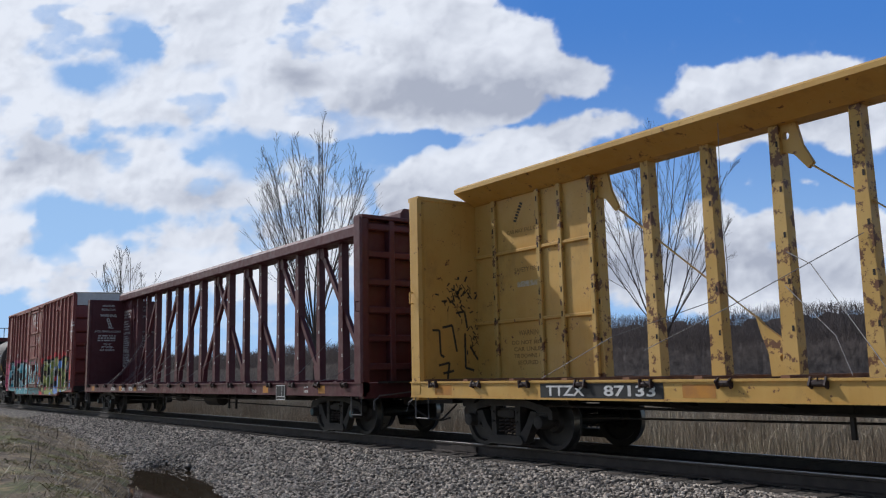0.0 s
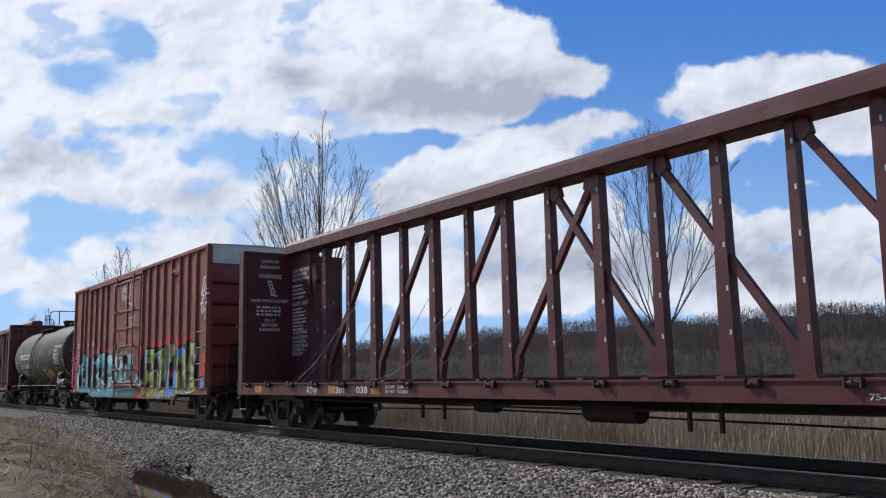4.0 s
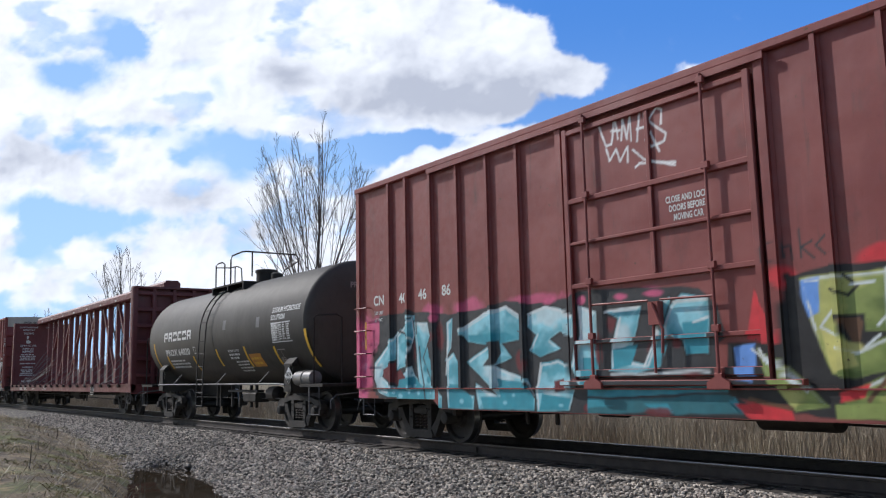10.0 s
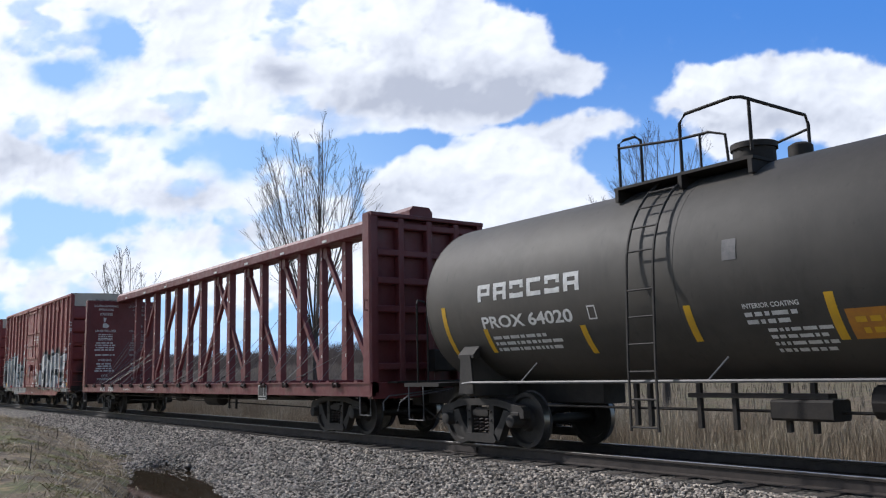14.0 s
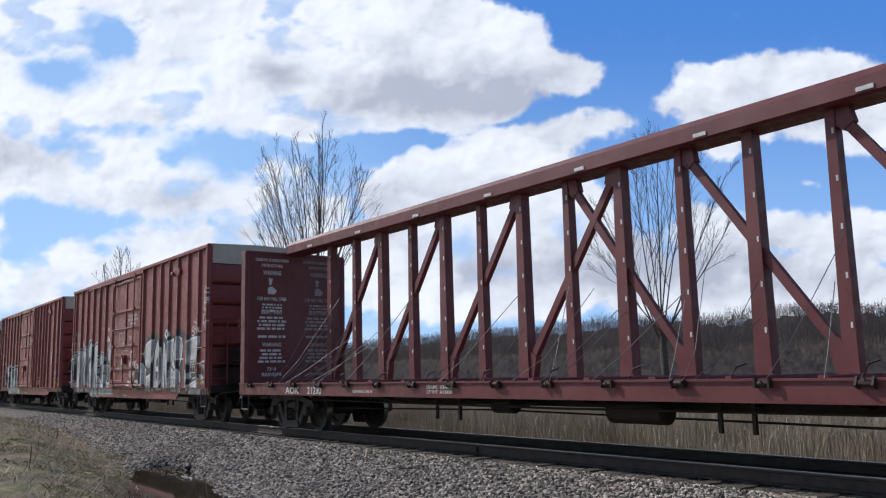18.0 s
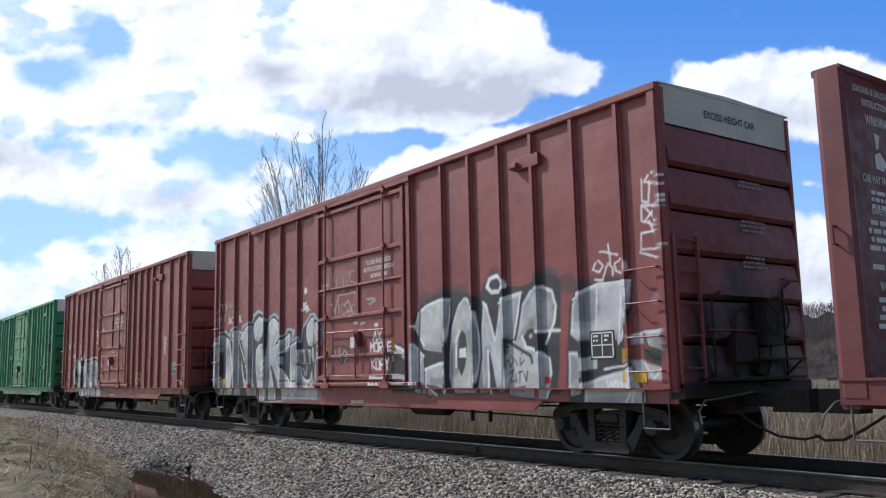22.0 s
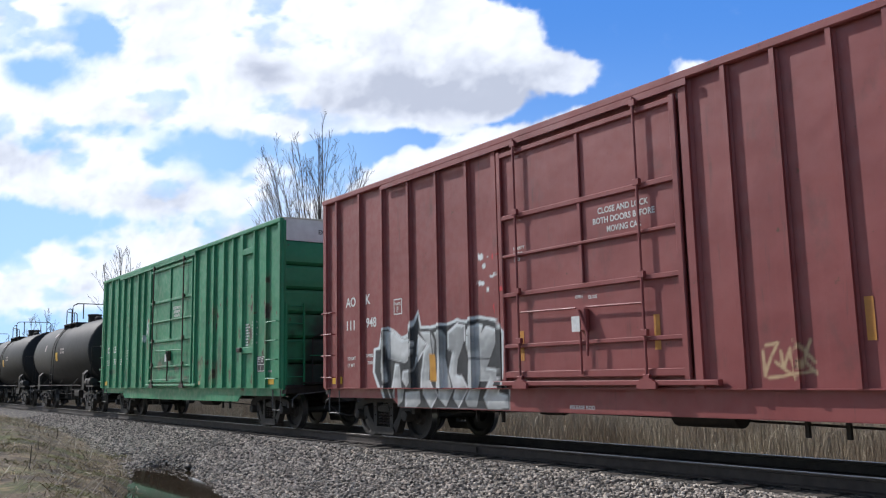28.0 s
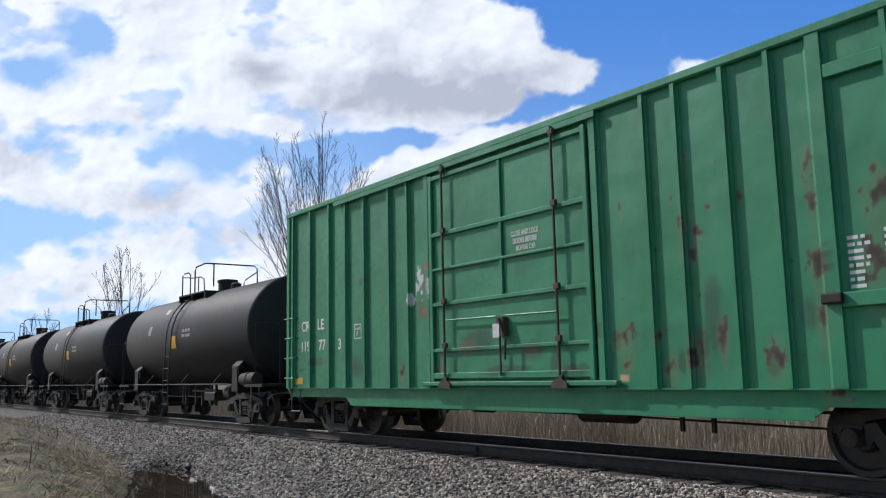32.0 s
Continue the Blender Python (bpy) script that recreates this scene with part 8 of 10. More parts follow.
def silver_f_end(c):
    c.mist(CHARCOAL, 6.64, 2.45, 0.54, 0.13, 0.6)
    c.mist(CHARCOAL, 5.91, 2.52, 0.4, 0.14, 0.6)
    c.mist(CHARCOAL, 7.58, 1.49, 0.19, 0.28, 0.7)
    c.fill(CHARCOAL, [(5.96, 2.15), (6.07, 2.36), (6.5, 2.51), (7.14, 2.5), (7.2, 2.36), (7.04, 1.6), (7.19, 1.27), (7.28, 0.79), (5.83, 0.76), (5.91, 1.79)])
    c.fill(SILVER, [(6.02, 2.22), (6.25, 2.41), (6.5, 2.46), (7.16, 2.44), (7.12, 2.13), (6.97, 1.67), (6.45, 1.66), (6.16, 1.64), (5.96, 1.79)])
    c.fill(SILVER, [(5.9, 1.54), (6.15, 1.53), (6.2, 1.22), (6.06, 0.91), (5.88, 0.87)])
    c.fill(SILVER, [(6.19, 1.43), (6.48, 1.46), (6.47, 1.28), (6.2, 1.25)])
    c.fill(SILVER, [(6.17, 1.08), (6.6, 1.18), (7.1, 1.26), (7.25, 0.95), (7.26, 0.79), (6.15, 0.77)])
    c.fill(SILVER, [(7.13, 1.73), (7.33, 1.75), (7.34, 1.59), (7.14, 1.58)])
    c.fill(SILVER, [(7.35, 1.75), (7.72, 1.76), (7.68, 1.48), (7.42, 1.56)])
    c.fill(SILVER, [(7.13, 1.37), (7.32, 1.37), (7.32, 1.08), (7.18, 1.17)])
    c.fill(SILVER, [(7.32, 1.33), (7.64, 1.26), (7.61, 1.11), (7.34, 1.12)])
    c.fill(ORANGE_PATCH, [(6.95, 1.54), (7.12, 1.52), (7.11, 1.34), (6.95, 1.33)])
    c.fill(CHARCOAL, [(6.18, 1.24), (6.75, 1.26), (6.41, 1.13), (6.19, 1.08)])
    c.fill(CHARCOAL, [(7.33, 1.53), (7.69, 1.42), (7.64, 1.26), (7.34, 1.37)])
    c.fill(CHARCOAL, [(6.16, 1.68), (6.5, 1.68), (6.48, 1.49), (6.15, 1.53)])
    c.line(WHITE, 0.018, [(6.04, 2.27), (6.28, 2.41), (6.55, 2.47), (7.16, 2.45)])
    c.line(WHITE, 0.018, [(7.13, 2.4), (7.04, 2), (6.93, 1.64)])
    c.line(WHITE, 0.018, [(7, 2.41), (6.92, 1.94), (6.89, 1.61)])
    c.line(WHITE, 0.018, [(6.52, 2.46), (6.48, 1.73)])
    c.line(WHITE, 0.018, [(7.12, 1.26), (7.04, 1.01), (6.91, 0.8)])
    c.line(WHITE, 0.018, [(7.11, 1.14), (7.02, 0.8)])
    c.line(WHITE, 0.018, [(6.64, 1.1), (6.67, 1), (6.72, 1.08), (6.75, 1), (6.79, 1.1)])
    c.line(WHITE, 0.018, [(6.83, 1.1), (6.84, 1)])
    c.line(WHITE, 0.018, [(6.88, 1.08), (6.92, 1), (6.89, 1.09)])
    c.line(WHITE, 0.018, [(6.98, 1.11), (6.97, 1), (7.04, 1)])
    c.line(WHITE, 0.018, [(7.14, 1.71), (7.32, 1.73)])
    c.line(WHITE, 0.018, [(7.35, 1.75), (7.71, 1.75)])
    c.line(WHITE, 0.018, [(7.34, 1.33), (7.47, 1.12), (7.64, 1.26)])
    c.line(WHITE, 0.018, [(6.61, 1.26), (7.1, 1.31)])
    c.line(WHITE, 0.018, [(6.62, 2.92), (6.95, 2.84)])
    c.line(WHITE, 0.018, [(6.79, 3), (6.8, 2.74)])
    c.line(WHITE, 0.018, [(6.75, 2.75), (6.84, 2.67), (6.84, 2.56)])
    c.line(WHITE, 0.018, [(7.01, 2.78), (6.88, 2.73), (6.9, 2.61), (7.04, 2.56), (7.12, 2.64), (7.09, 2.74), (7.01, 2.78)])
    c.line(WHITE, 0.018, [(6.52, 2.77), (6.46, 2.67), (6.58, 2.63), (6.66, 2.72), (6.57, 2.8)])
    c.line(WHITE, 0.018, [(6.5, 2.53), (6.64, 2.51), (6.73, 2.71)])
    c.line(WHITE, 0.018, [(7.56, 3.83), (7.49, 3.75), (7.86, 3.66), (7.82, 3.78), (7.62, 3.85)])
    c.line(WHITE, 0.018, [(7.45, 3.79), (7.44, 3.5), (7.55, 3.46)])
    c.line(WHITE, 0.018, [(7.81, 3.57), (7.75, 3.48), (7.8, 3.43)])
    c.line(WHITE, 0.018, [(7.57, 3.75), (7.55, 3.48)])
    c.line(WHITE, 0.018, [(7.43, 3.45), (7.41, 3.24), (7.7, 3.12), (7.77, 3.38), (7.43, 3.45)])
    c.line(WHITE, 0.018, [(7.47, 3.43), (7.7, 3.16)])
    c.line(WHITE, 0.018, [(7.7, 3.41), (7.45, 3.21)])
    c.line(WHITE, 0.018, [(7.4, 3.07), (7.69, 3.06), (7.69, 2.8), (7.38, 2.85), (7.4, 3.07)])
    c.line(WHITE, 0.018, [(7.54, 3.22), (7.61, 3.04)])
    c.line(WHITE, 0.018, [(7.36, 2.81), (7.72, 2.66), (7.77, 2.87)])
    c.mist(ASH, 7.6, 2.16, 0.12, 0.08, 0.35)


def silver_r_base(c):
    c.fill(ICE, [(-7.82, 2.23), (-7.53, 2.47), (-7.15, 2.54), (-6.85, 2.41), (-6.75, 2.56), (-6.29, 2.61), (-6.25, 2.48), (-6.04, 2.45), (-6.01, 2.6), (-5.78, 2.65), (-5.38, 2.66), (-5.31, 2.83), (-5.03, 2.94), (-4.73, 2.86), (-4.57, 2.75), (-4.46, 2.65), (-4.27, 2.75), (-4.03, 2.78), (-3.78, 2.67), (-3.67, 2.52), (-3.65, 2.35), (-3.72, 2.24), (-3.58, 2.25), (-3.41, 2.31), (-3.41, 2.38), (-3.22, 2.4), (-3.08, 2.34), (-3.04, 2.19), (-3.11, 2.09), (-2.91, 2.16), (-2.72, 2.15), (-2.72, 2.07), (-2.66, 2.08), (-2.64, 2.28), (-2.55, 2.41), (-2.42, 2.51), (-2.24, 2.65), (-2.03, 2.65), (-1.88, 2.55), (-1.67, 2.52), (-1.53, 2.31), (-1.52, 2.09), (-1.62, 1.92), (-1.73, 1.85), (-1.82, 0.8), (-2.03, 0.73), (-5.65, 0.62), (-5.9, 0.72), (-7.78, 0.77), (-7.86, 1.14)])
    c.fill(CHARCOAL, [(-7.74, 2.2), (-7.48, 2.43), (-7.15, 2.47), (-6.84, 2.33), (-6.7, 2.48), (-6.33, 2.54), (-6.25, 2.4), (-6.01, 2.38), (-5.94, 2.53), (-5.77, 2.58), (-5.34, 2.59), (-5.24, 2.77), (-5, 2.86), (-4.75, 2.8), (-4.6, 2.68), (-4.46, 2.59), (-4.26, 2.68), (-4.05, 2.72), (-3.83, 2.61), (-3.74, 2.49), (-3.72, 2.33), (-3.83, 2.22), (-4.04, 2.05), (-3.88, 2.1), (-3.59, 2.2), (-3.38, 2.26), (-3.37, 2.32), (-3.23, 2.34), (-3.14, 2.29), (-3.11, 2.18), (-3.18, 2.04), (-2.92, 2.1), (-2.75, 2.1), (-2.75, 2.01), (-2.61, 2.02), (-2.59, 2.25), (-2.5, 2.37), (-2.38, 2.45), (-2.21, 2.59), (-2.05, 2.6), (-1.91, 2.49), (-1.69, 2.46), (-1.57, 2.3), (-1.56, 2.1), (-1.66, 1.95), (-1.78, 1.88), (-1.86, 0.81), (-2.03, 0.75), (-5.64, 0.65), (-5.89, 0.76), (-7.74, 0.81), (-7.81, 1.14)])
    c.fill(SILVER, [(-7.7, 2.22), (-7.33, 2.42), (-7.18, 2.36), (-7.2, 1.99), (-7.36, 1.9), (-7.35, 1.29), (-7.15, 0.99), (-7.21, 0.79), (-7.69, 0.83), (-7.81, 1.14), (-7.78, 2.03)])
    c.fill(SILVER, [(-7.1, 2.34), (-6.83, 2.27), (-6.73, 2.01), (-6.61, 1.57), (-6.67, 1.28), (-6.81, 0.79), (-7.13, 0.81), (-7.06, 1.58)])
    c.fill(SILVER, [(-6.65, 2.43), (-6.31, 2.5), (-6.23, 2.25), (-6.19, 1.79), (-6.22, 0.8), (-6.62, 0.8), (-6.5, 1.47), (-6.57, 1.96)])
    c.fill(SILVER, [(-6.05, 2.33), (-5.79, 2.54), (-5.37, 2.56), (-5.39, 1.53), (-5.22, 0.9), (-5.3, 0.72), (-5.64, 0.66), (-5.83, 0.9), (-6.02, 1.45), (-6.07, 1.93)])
    c.fill(SILVER, [(-5.23, 2.62), (-4.97, 2.77), (-4.74, 2.7), (-4.65, 2.49), (-4.77, 2.25), (-5.01, 2.12), (-5.2, 2.21), (-5.28, 2.41)])
    c.fill(SILVER, [(-5.13, 1.94), (-4.9, 2.09), (-4.62, 2.06), (-4.57, 1.84), (-4.62, 1.5), (-4.58, 1.12), (-4.65, 0.8), (-4.77, 0.69), (-5.03, 0.68), (-5.04, 1.08), (-5.16, 1.52)])
    c.fill(SILVER, [(-4.42, 2.55), (-4.24, 2.65), (-4.04, 2.65), (-3.84, 2.54), (-3.76, 2.34), (-3.88, 2.17), (-4.1, 1.97), (-3.89, 2.05), (-3.59, 2.14), (-3.38, 2.21), (-3.25, 2.29), (-3.18, 2.18), (-3.19, 2.02), (-3.32, 1.86), (-3.52, 1.83), (-3.72, 1.76), (-3.83, 1.64), (-3.76, 1.47), (-3.55, 1.37), (-3.29, 1.25), (-3.11, 0.96), (-3.12, 0.76), (-3.75, 0.72), (-3.84, 0.99), (-4.03, 1.32), (-4.23, 1.56), (-4.28, 1.4), (-4.14, 1.11), (-4.08, 0.73), (-4.5, 0.73), (-4.54, 1.33), (-4.48, 2.26)])
    c.fill(SILVER, [(-3.21, 1.98), (-2.96, 2.06), (-2.76, 2.05), (-2.83, 1.18), (-3.2, 1.18), (-3.21, 1.64)])
    c.fill(SILVER, [(-3.81, 1.14), (-1.82, 1.12), (-1.88, 0.85), (-2.02, 0.76), (-3.75, 0.72)])
    c.fill(SILVER, [(-2.37, 2.42), (-2.19, 2.55), (-2.05, 2.55), (-1.96, 2.32), (-2.01, 2.07), (-2.14, 1.91), (-2.31, 1.92), (-2.41, 2.15)])
    c.fill(SILVER, [(-1.9, 2.41), (-1.69, 2.42), (-1.6, 2.24), (-1.62, 2.07), (-1.74, 1.96), (-1.89, 1.95), (-1.91, 2.2)])
    c.fill(SILVER, [(-2.75, 1.87), (-2.18, 1.83), (-2.2, 1.52), (-2.78, 1.54)])
    c.fill(SILVER, [(-2.12, 1.91), (-2.02, 1.82), (-1.92, 1.61), (-1.96, 1.49), (-2.06, 1.55), (-2.15, 1.69)])
    c.fill(SILVER, [(-2.76, 1.51), (-2.64, 1.49), (-2.58, 1.28), (-2.43, 1.17), (-2.24, 1.21), (-2.14, 1.41), (-2.06, 1.1), (-2.8, 1.1)])
    c.fill(CHARCOAL, [(-7.36, 1.95), (-7.21, 1.9), (-7.17, 1.49), (-7.25, 1.26), (-7.35, 1.29), (-7.41, 1.6)])
    c.fill(CHARCOAL, [(-6.25, 2.42), (-6.13, 2.38), (-5.89, 1.92), (-5.66, 1.35), (-5.68, 1.17), (-5.87, 1.26), (-6.08, 1.83)])
    c.fill(CHARCOAL, [(-5.18, 2.14), (-5.08, 2.12), (-5.14, 1.87), (-5.14, 1.43), (-5.05, 1.08), (-5.07, 0.68), (-5.2, 0.73), (-5.25, 1.25)])
    c.fill(CHARCOAL, [(-4.26, 1.56), (-4.08, 1.35), (-3.92, 1.17), (-3.81, 0.71), (-4.08, 0.7), (-4.13, 1.07), (-4.24, 1.32)])
    c.fill(CHARCOAL, [(-3.52, 1.82), (-3.27, 1.82), (-3.24, 1.37), (-3.22, 1.18), (-3.45, 1.33), (-3.56, 1.48)])
    c.fill(CHARCOAL, [(-2.57, 2.34), (-2.41, 2.4), (-2.41, 2.08), (-2.33, 1.9), (-2.47, 1.93), (-2.6, 2.12)])
    c.fill(CHARCOAL, [(-2.5, 1.85), (-2.33, 1.84), (-2.24, 1.53), (-2.41, 1.54)])
    c.fill(CHARCOAL, [(-2.63, 1.48), (-2.19, 1.49), (-2.19, 1.34), (-2.28, 1.21), (-2.43, 1.21), (-2.58, 1.31)])
    c.fill(CHARCOAL, [(-1.96, 2.28), (-1.91, 2.17), (-1.91, 1.89), (-2.01, 1.88)])
    c.fill(RUSTDARK, [(-2.64, 1.75), (-2.54, 1.76), (-2.49, 1.55), (-2.63, 1.55)])
    c.fill(ICE, [(-3.67, 1.76), (-3.55, 1.73), (-3.57, 1.51), (-3.67, 1.59)])
    c.fill(RED, [(-5.59, 1.1), (-5.44, 1.1), (-5.44, 1.01), (-5.6, 1.01)])
    c.mist(ICE, -3.03, 2.28, 0.07, 0.07, 0.9)
    c.mist(ICE, -1.67, 1.68, 0.1, 0.11, 0.9)
    c.mist(ICE, -2.92, 2.31, 0.02, 0.05, 0.8)


def silver_r_lines(c):
    c.line(WHITE, 0.024, [(-4.68, 2.04), (-4.68, 1.74), (-4.56, 1.63), (-4.83, 1.58), (-4.55, 1.5), (-4.84, 1.44), (-4.57, 1.35), (-4.82, 1.28)])
    c.line(WHITE, 0.024, [(-6.99, 2.28), (-6.76, 1.97), (-6.65, 1.52), (-6.8, 0.99), (-6.88, 0.77)])
    c.line(WHITE, 0.024, [(-6.3, 2.44), (-6.06, 1.98), (-5.79, 1.59), (-5.67, 1.32)])
    c.line(WHITE, 0.024, [(-4.28, 1.42), (-4.13, 1.07), (-4.13, 0.78)])
    c.line(WHITE, 0.024, [(-4.11, 2.57), (-3.9, 2.41), (-3.86, 2.25), (-4.07, 2.01)])
    c.line(WHITE, 0.024, [(-3.29, 2.24), (-3.27, 1.99), (-3.62, 1.83)])
    c.line(WHITE, 0.024, [(-3.65, 1.81), (-3.84, 1.67), (-3.7, 1.49), (-3.53, 1.36)])
    c.line(WHITE, 0.024, [(-3.41, 1.26), (-3.14, 1.08), (-3.08, 0.92), (-3.24, 0.81)])
    c.line(WHITE, 0.024, [(-3.4, 1.05), (-3.03, 1.04)])
    c.line(WHITE, 0.024, [(-3.32, 1.2), (-3.1, 0.92)])
    c.line(WHITE, 0.024, [(-3.11, 1.22), (-3.32, 0.91)])
    c.line(WHITE, 0.024, [(-2.51, 1.19), (-2.31, 1.13)])
    c.line(WHITE, 0.024, [(-2.41, 1.14), (-2.45, 0.83)])
    c.line(WHITE, 0.024, [(-4.83, 2.7), (-4.71, 2.5), (-4.85, 2.27)])
    c.line(WHITE, 0.024, [(-2.97, 2), (-2.75, 2.02)])
    c.line(WHITE, 0.024, [(-4.74, 1.12), (-4.78, 0.74)])
    c.line(WHITE, 0.024, [(-5.33, 2.52), (-5.33, 1.34), (-5.27, 0.81)])
    c.line(WHITE, 0.024, [(-2.65, 2.74), (-2.25, 2.74)])
    c.line(ICE, 0.02, [(-7.63, 2.18), (-7.48, 1.91), (-7.56, 1.5), (-7.46, 1.29)])
    c.line(ICE, 0.02, [(-2.42, 1.28), (-2.36, 1.49)])
    c.line(ICE, 0.02, [(-2.55, 1.43), (-2.44, 1.28)])
    c.line(CHARCOAL, 0.02, [(-4.47, 2.65), (-4.46, 2.26), (-4.54, 1.75)])
    c.line(CHARCOAL, 0.02, [(-5.84, 1.68), (-5.56, 1.66)])
    c.line(CHARCOAL, 0.02, [(-5.84, 1.62), (-5.56, 1.59)])
    c.line(CHARCOAL, 0.02, [(-5.86, 1.5), (-5.57, 1.47)])
    c.line(CHARCOAL, 0.02, [(-1.84, 1.2), (-1.95, 0.79)])
    c.line(CHARCOAL, 0.02, [(-5.16, 2.18), (-4.9, 2.08), (-4.64, 2.18)])
    c.line(ASH, 0.016, [(-7.67, 3.03), (-7.48, 3.23), (-7.41, 3.04)])
    c.line(ASH, 0.016, [(-7.62, 3.12), (-7.42, 3.12)])
    c.line(ASH, 0.016, [(-7.33, 3.24), (-7.31, 3.04)])
    c.line(ASH, 0.016, [(-7.36, 3.23), (-7.17, 3.24)])
    c.line(ASH, 0.016, [(-7.14, 3.21), (-7.12, 3.03), (-7.03, 3.22)])
    c.line(ASH, 0.016, [(-7.68, 2.84), (-7.51, 2.95), (-7.47, 2.78), (-7.66, 2.81)])
    c.line(ASH, 0.016, [(-7.38, 2.95), (-7.35, 2.78)])
    c.line(ASH, 0.016, [(-7.32, 2.78), (-7.25, 2.94), (-7.2, 2.78), (-7.13, 2.94)])
    c.line(ASH, 0.016, [(-7.58, 2.71), (-7.37, 2.71)])
    c.line(ASH, 0.016, [(-7.49, 2.7), (-7.46, 2.57)])
    c.line(ASH, 0.016, [(-7.37, 2.57), (-7.29, 2.71), (-7.21, 2.56)])
    c.line(ASH, 0.016, [(-7.11, 3.3), (-7.06, 3.1), (-6.94, 3.2), (-6.97, 3.31)])
    c.line(ASH, 0.016, [(-6.86, 3.29), (-6.8, 3.04)])
    c.line(ASH, 0.016, [(-6.85, 3.18), (-6.71, 3.18)])
    c.line(ASH, 0.016, [(-6.7, 3.29), (-6.5, 3.27), (-6.66, 3.15), (-6.5, 3.14), (-6.66, 3), (-6.53, 3)])
    c.line(ASH, 0.016, [(-6.92, 3.04), (-6.89, 2.83)])
    c.line(ICE, 0.02, [(-2.64, 2.7), (-2.53, 2.72), (-2.55, 2.8)])
    c.line(ICE, 0.02, [(-2.49, 2.73), (-2.33, 2.74)])
    c.line(ASH, 0.03, [(-1.12, 2.78), (-1.02, 2.55), (-0.87, 2.88), (-0.79, 2.53)])
    c.line(ASH, 0.03, [(-0.61, 2.69), (-0.41, 2.79), (-0.26, 2.57), (-0.49, 2.55)])
    c.line(ASH, 0.03, [(0.33, 2.75), (0.62, 2.74), (0.44, 2.62)])
    c.line(ASH, 0.03, [(-0.99, 1.78), (-0.93, 1.57)])
    c.line(ASH, 0.03, [(-0.82, 1.82), (-0.76, 1.57), (-0.59, 1.77), (-0.43, 1.64), (-0.6, 1.54)])
    c.letters(WHITE, 0.026, "AX", 0.56, 1.93, 0.12, 0.17)
    c.letters(WHITE, 0.026, "MORLE", 0.46, 1.71, 0.115, 0.17)
    c.letters(WHITE, 0.026, "KOPY", 0.47, 1.36, 0.125, 0.20)
    for x in (0.46, 0.60, 0.74, 0.88):
        c.line(WHITE, 0.045, [(x, 1.02), (x + 0.02, 1.20), (x + 0.10, 1.19)])
        c.line(WHITE, 0.035, [(x + 0.01, 1.10), (x + 0.10, 1.02)])
    c.mist(WHITE, 0.68, 2.23, 0.09, 0.05, 0.8)


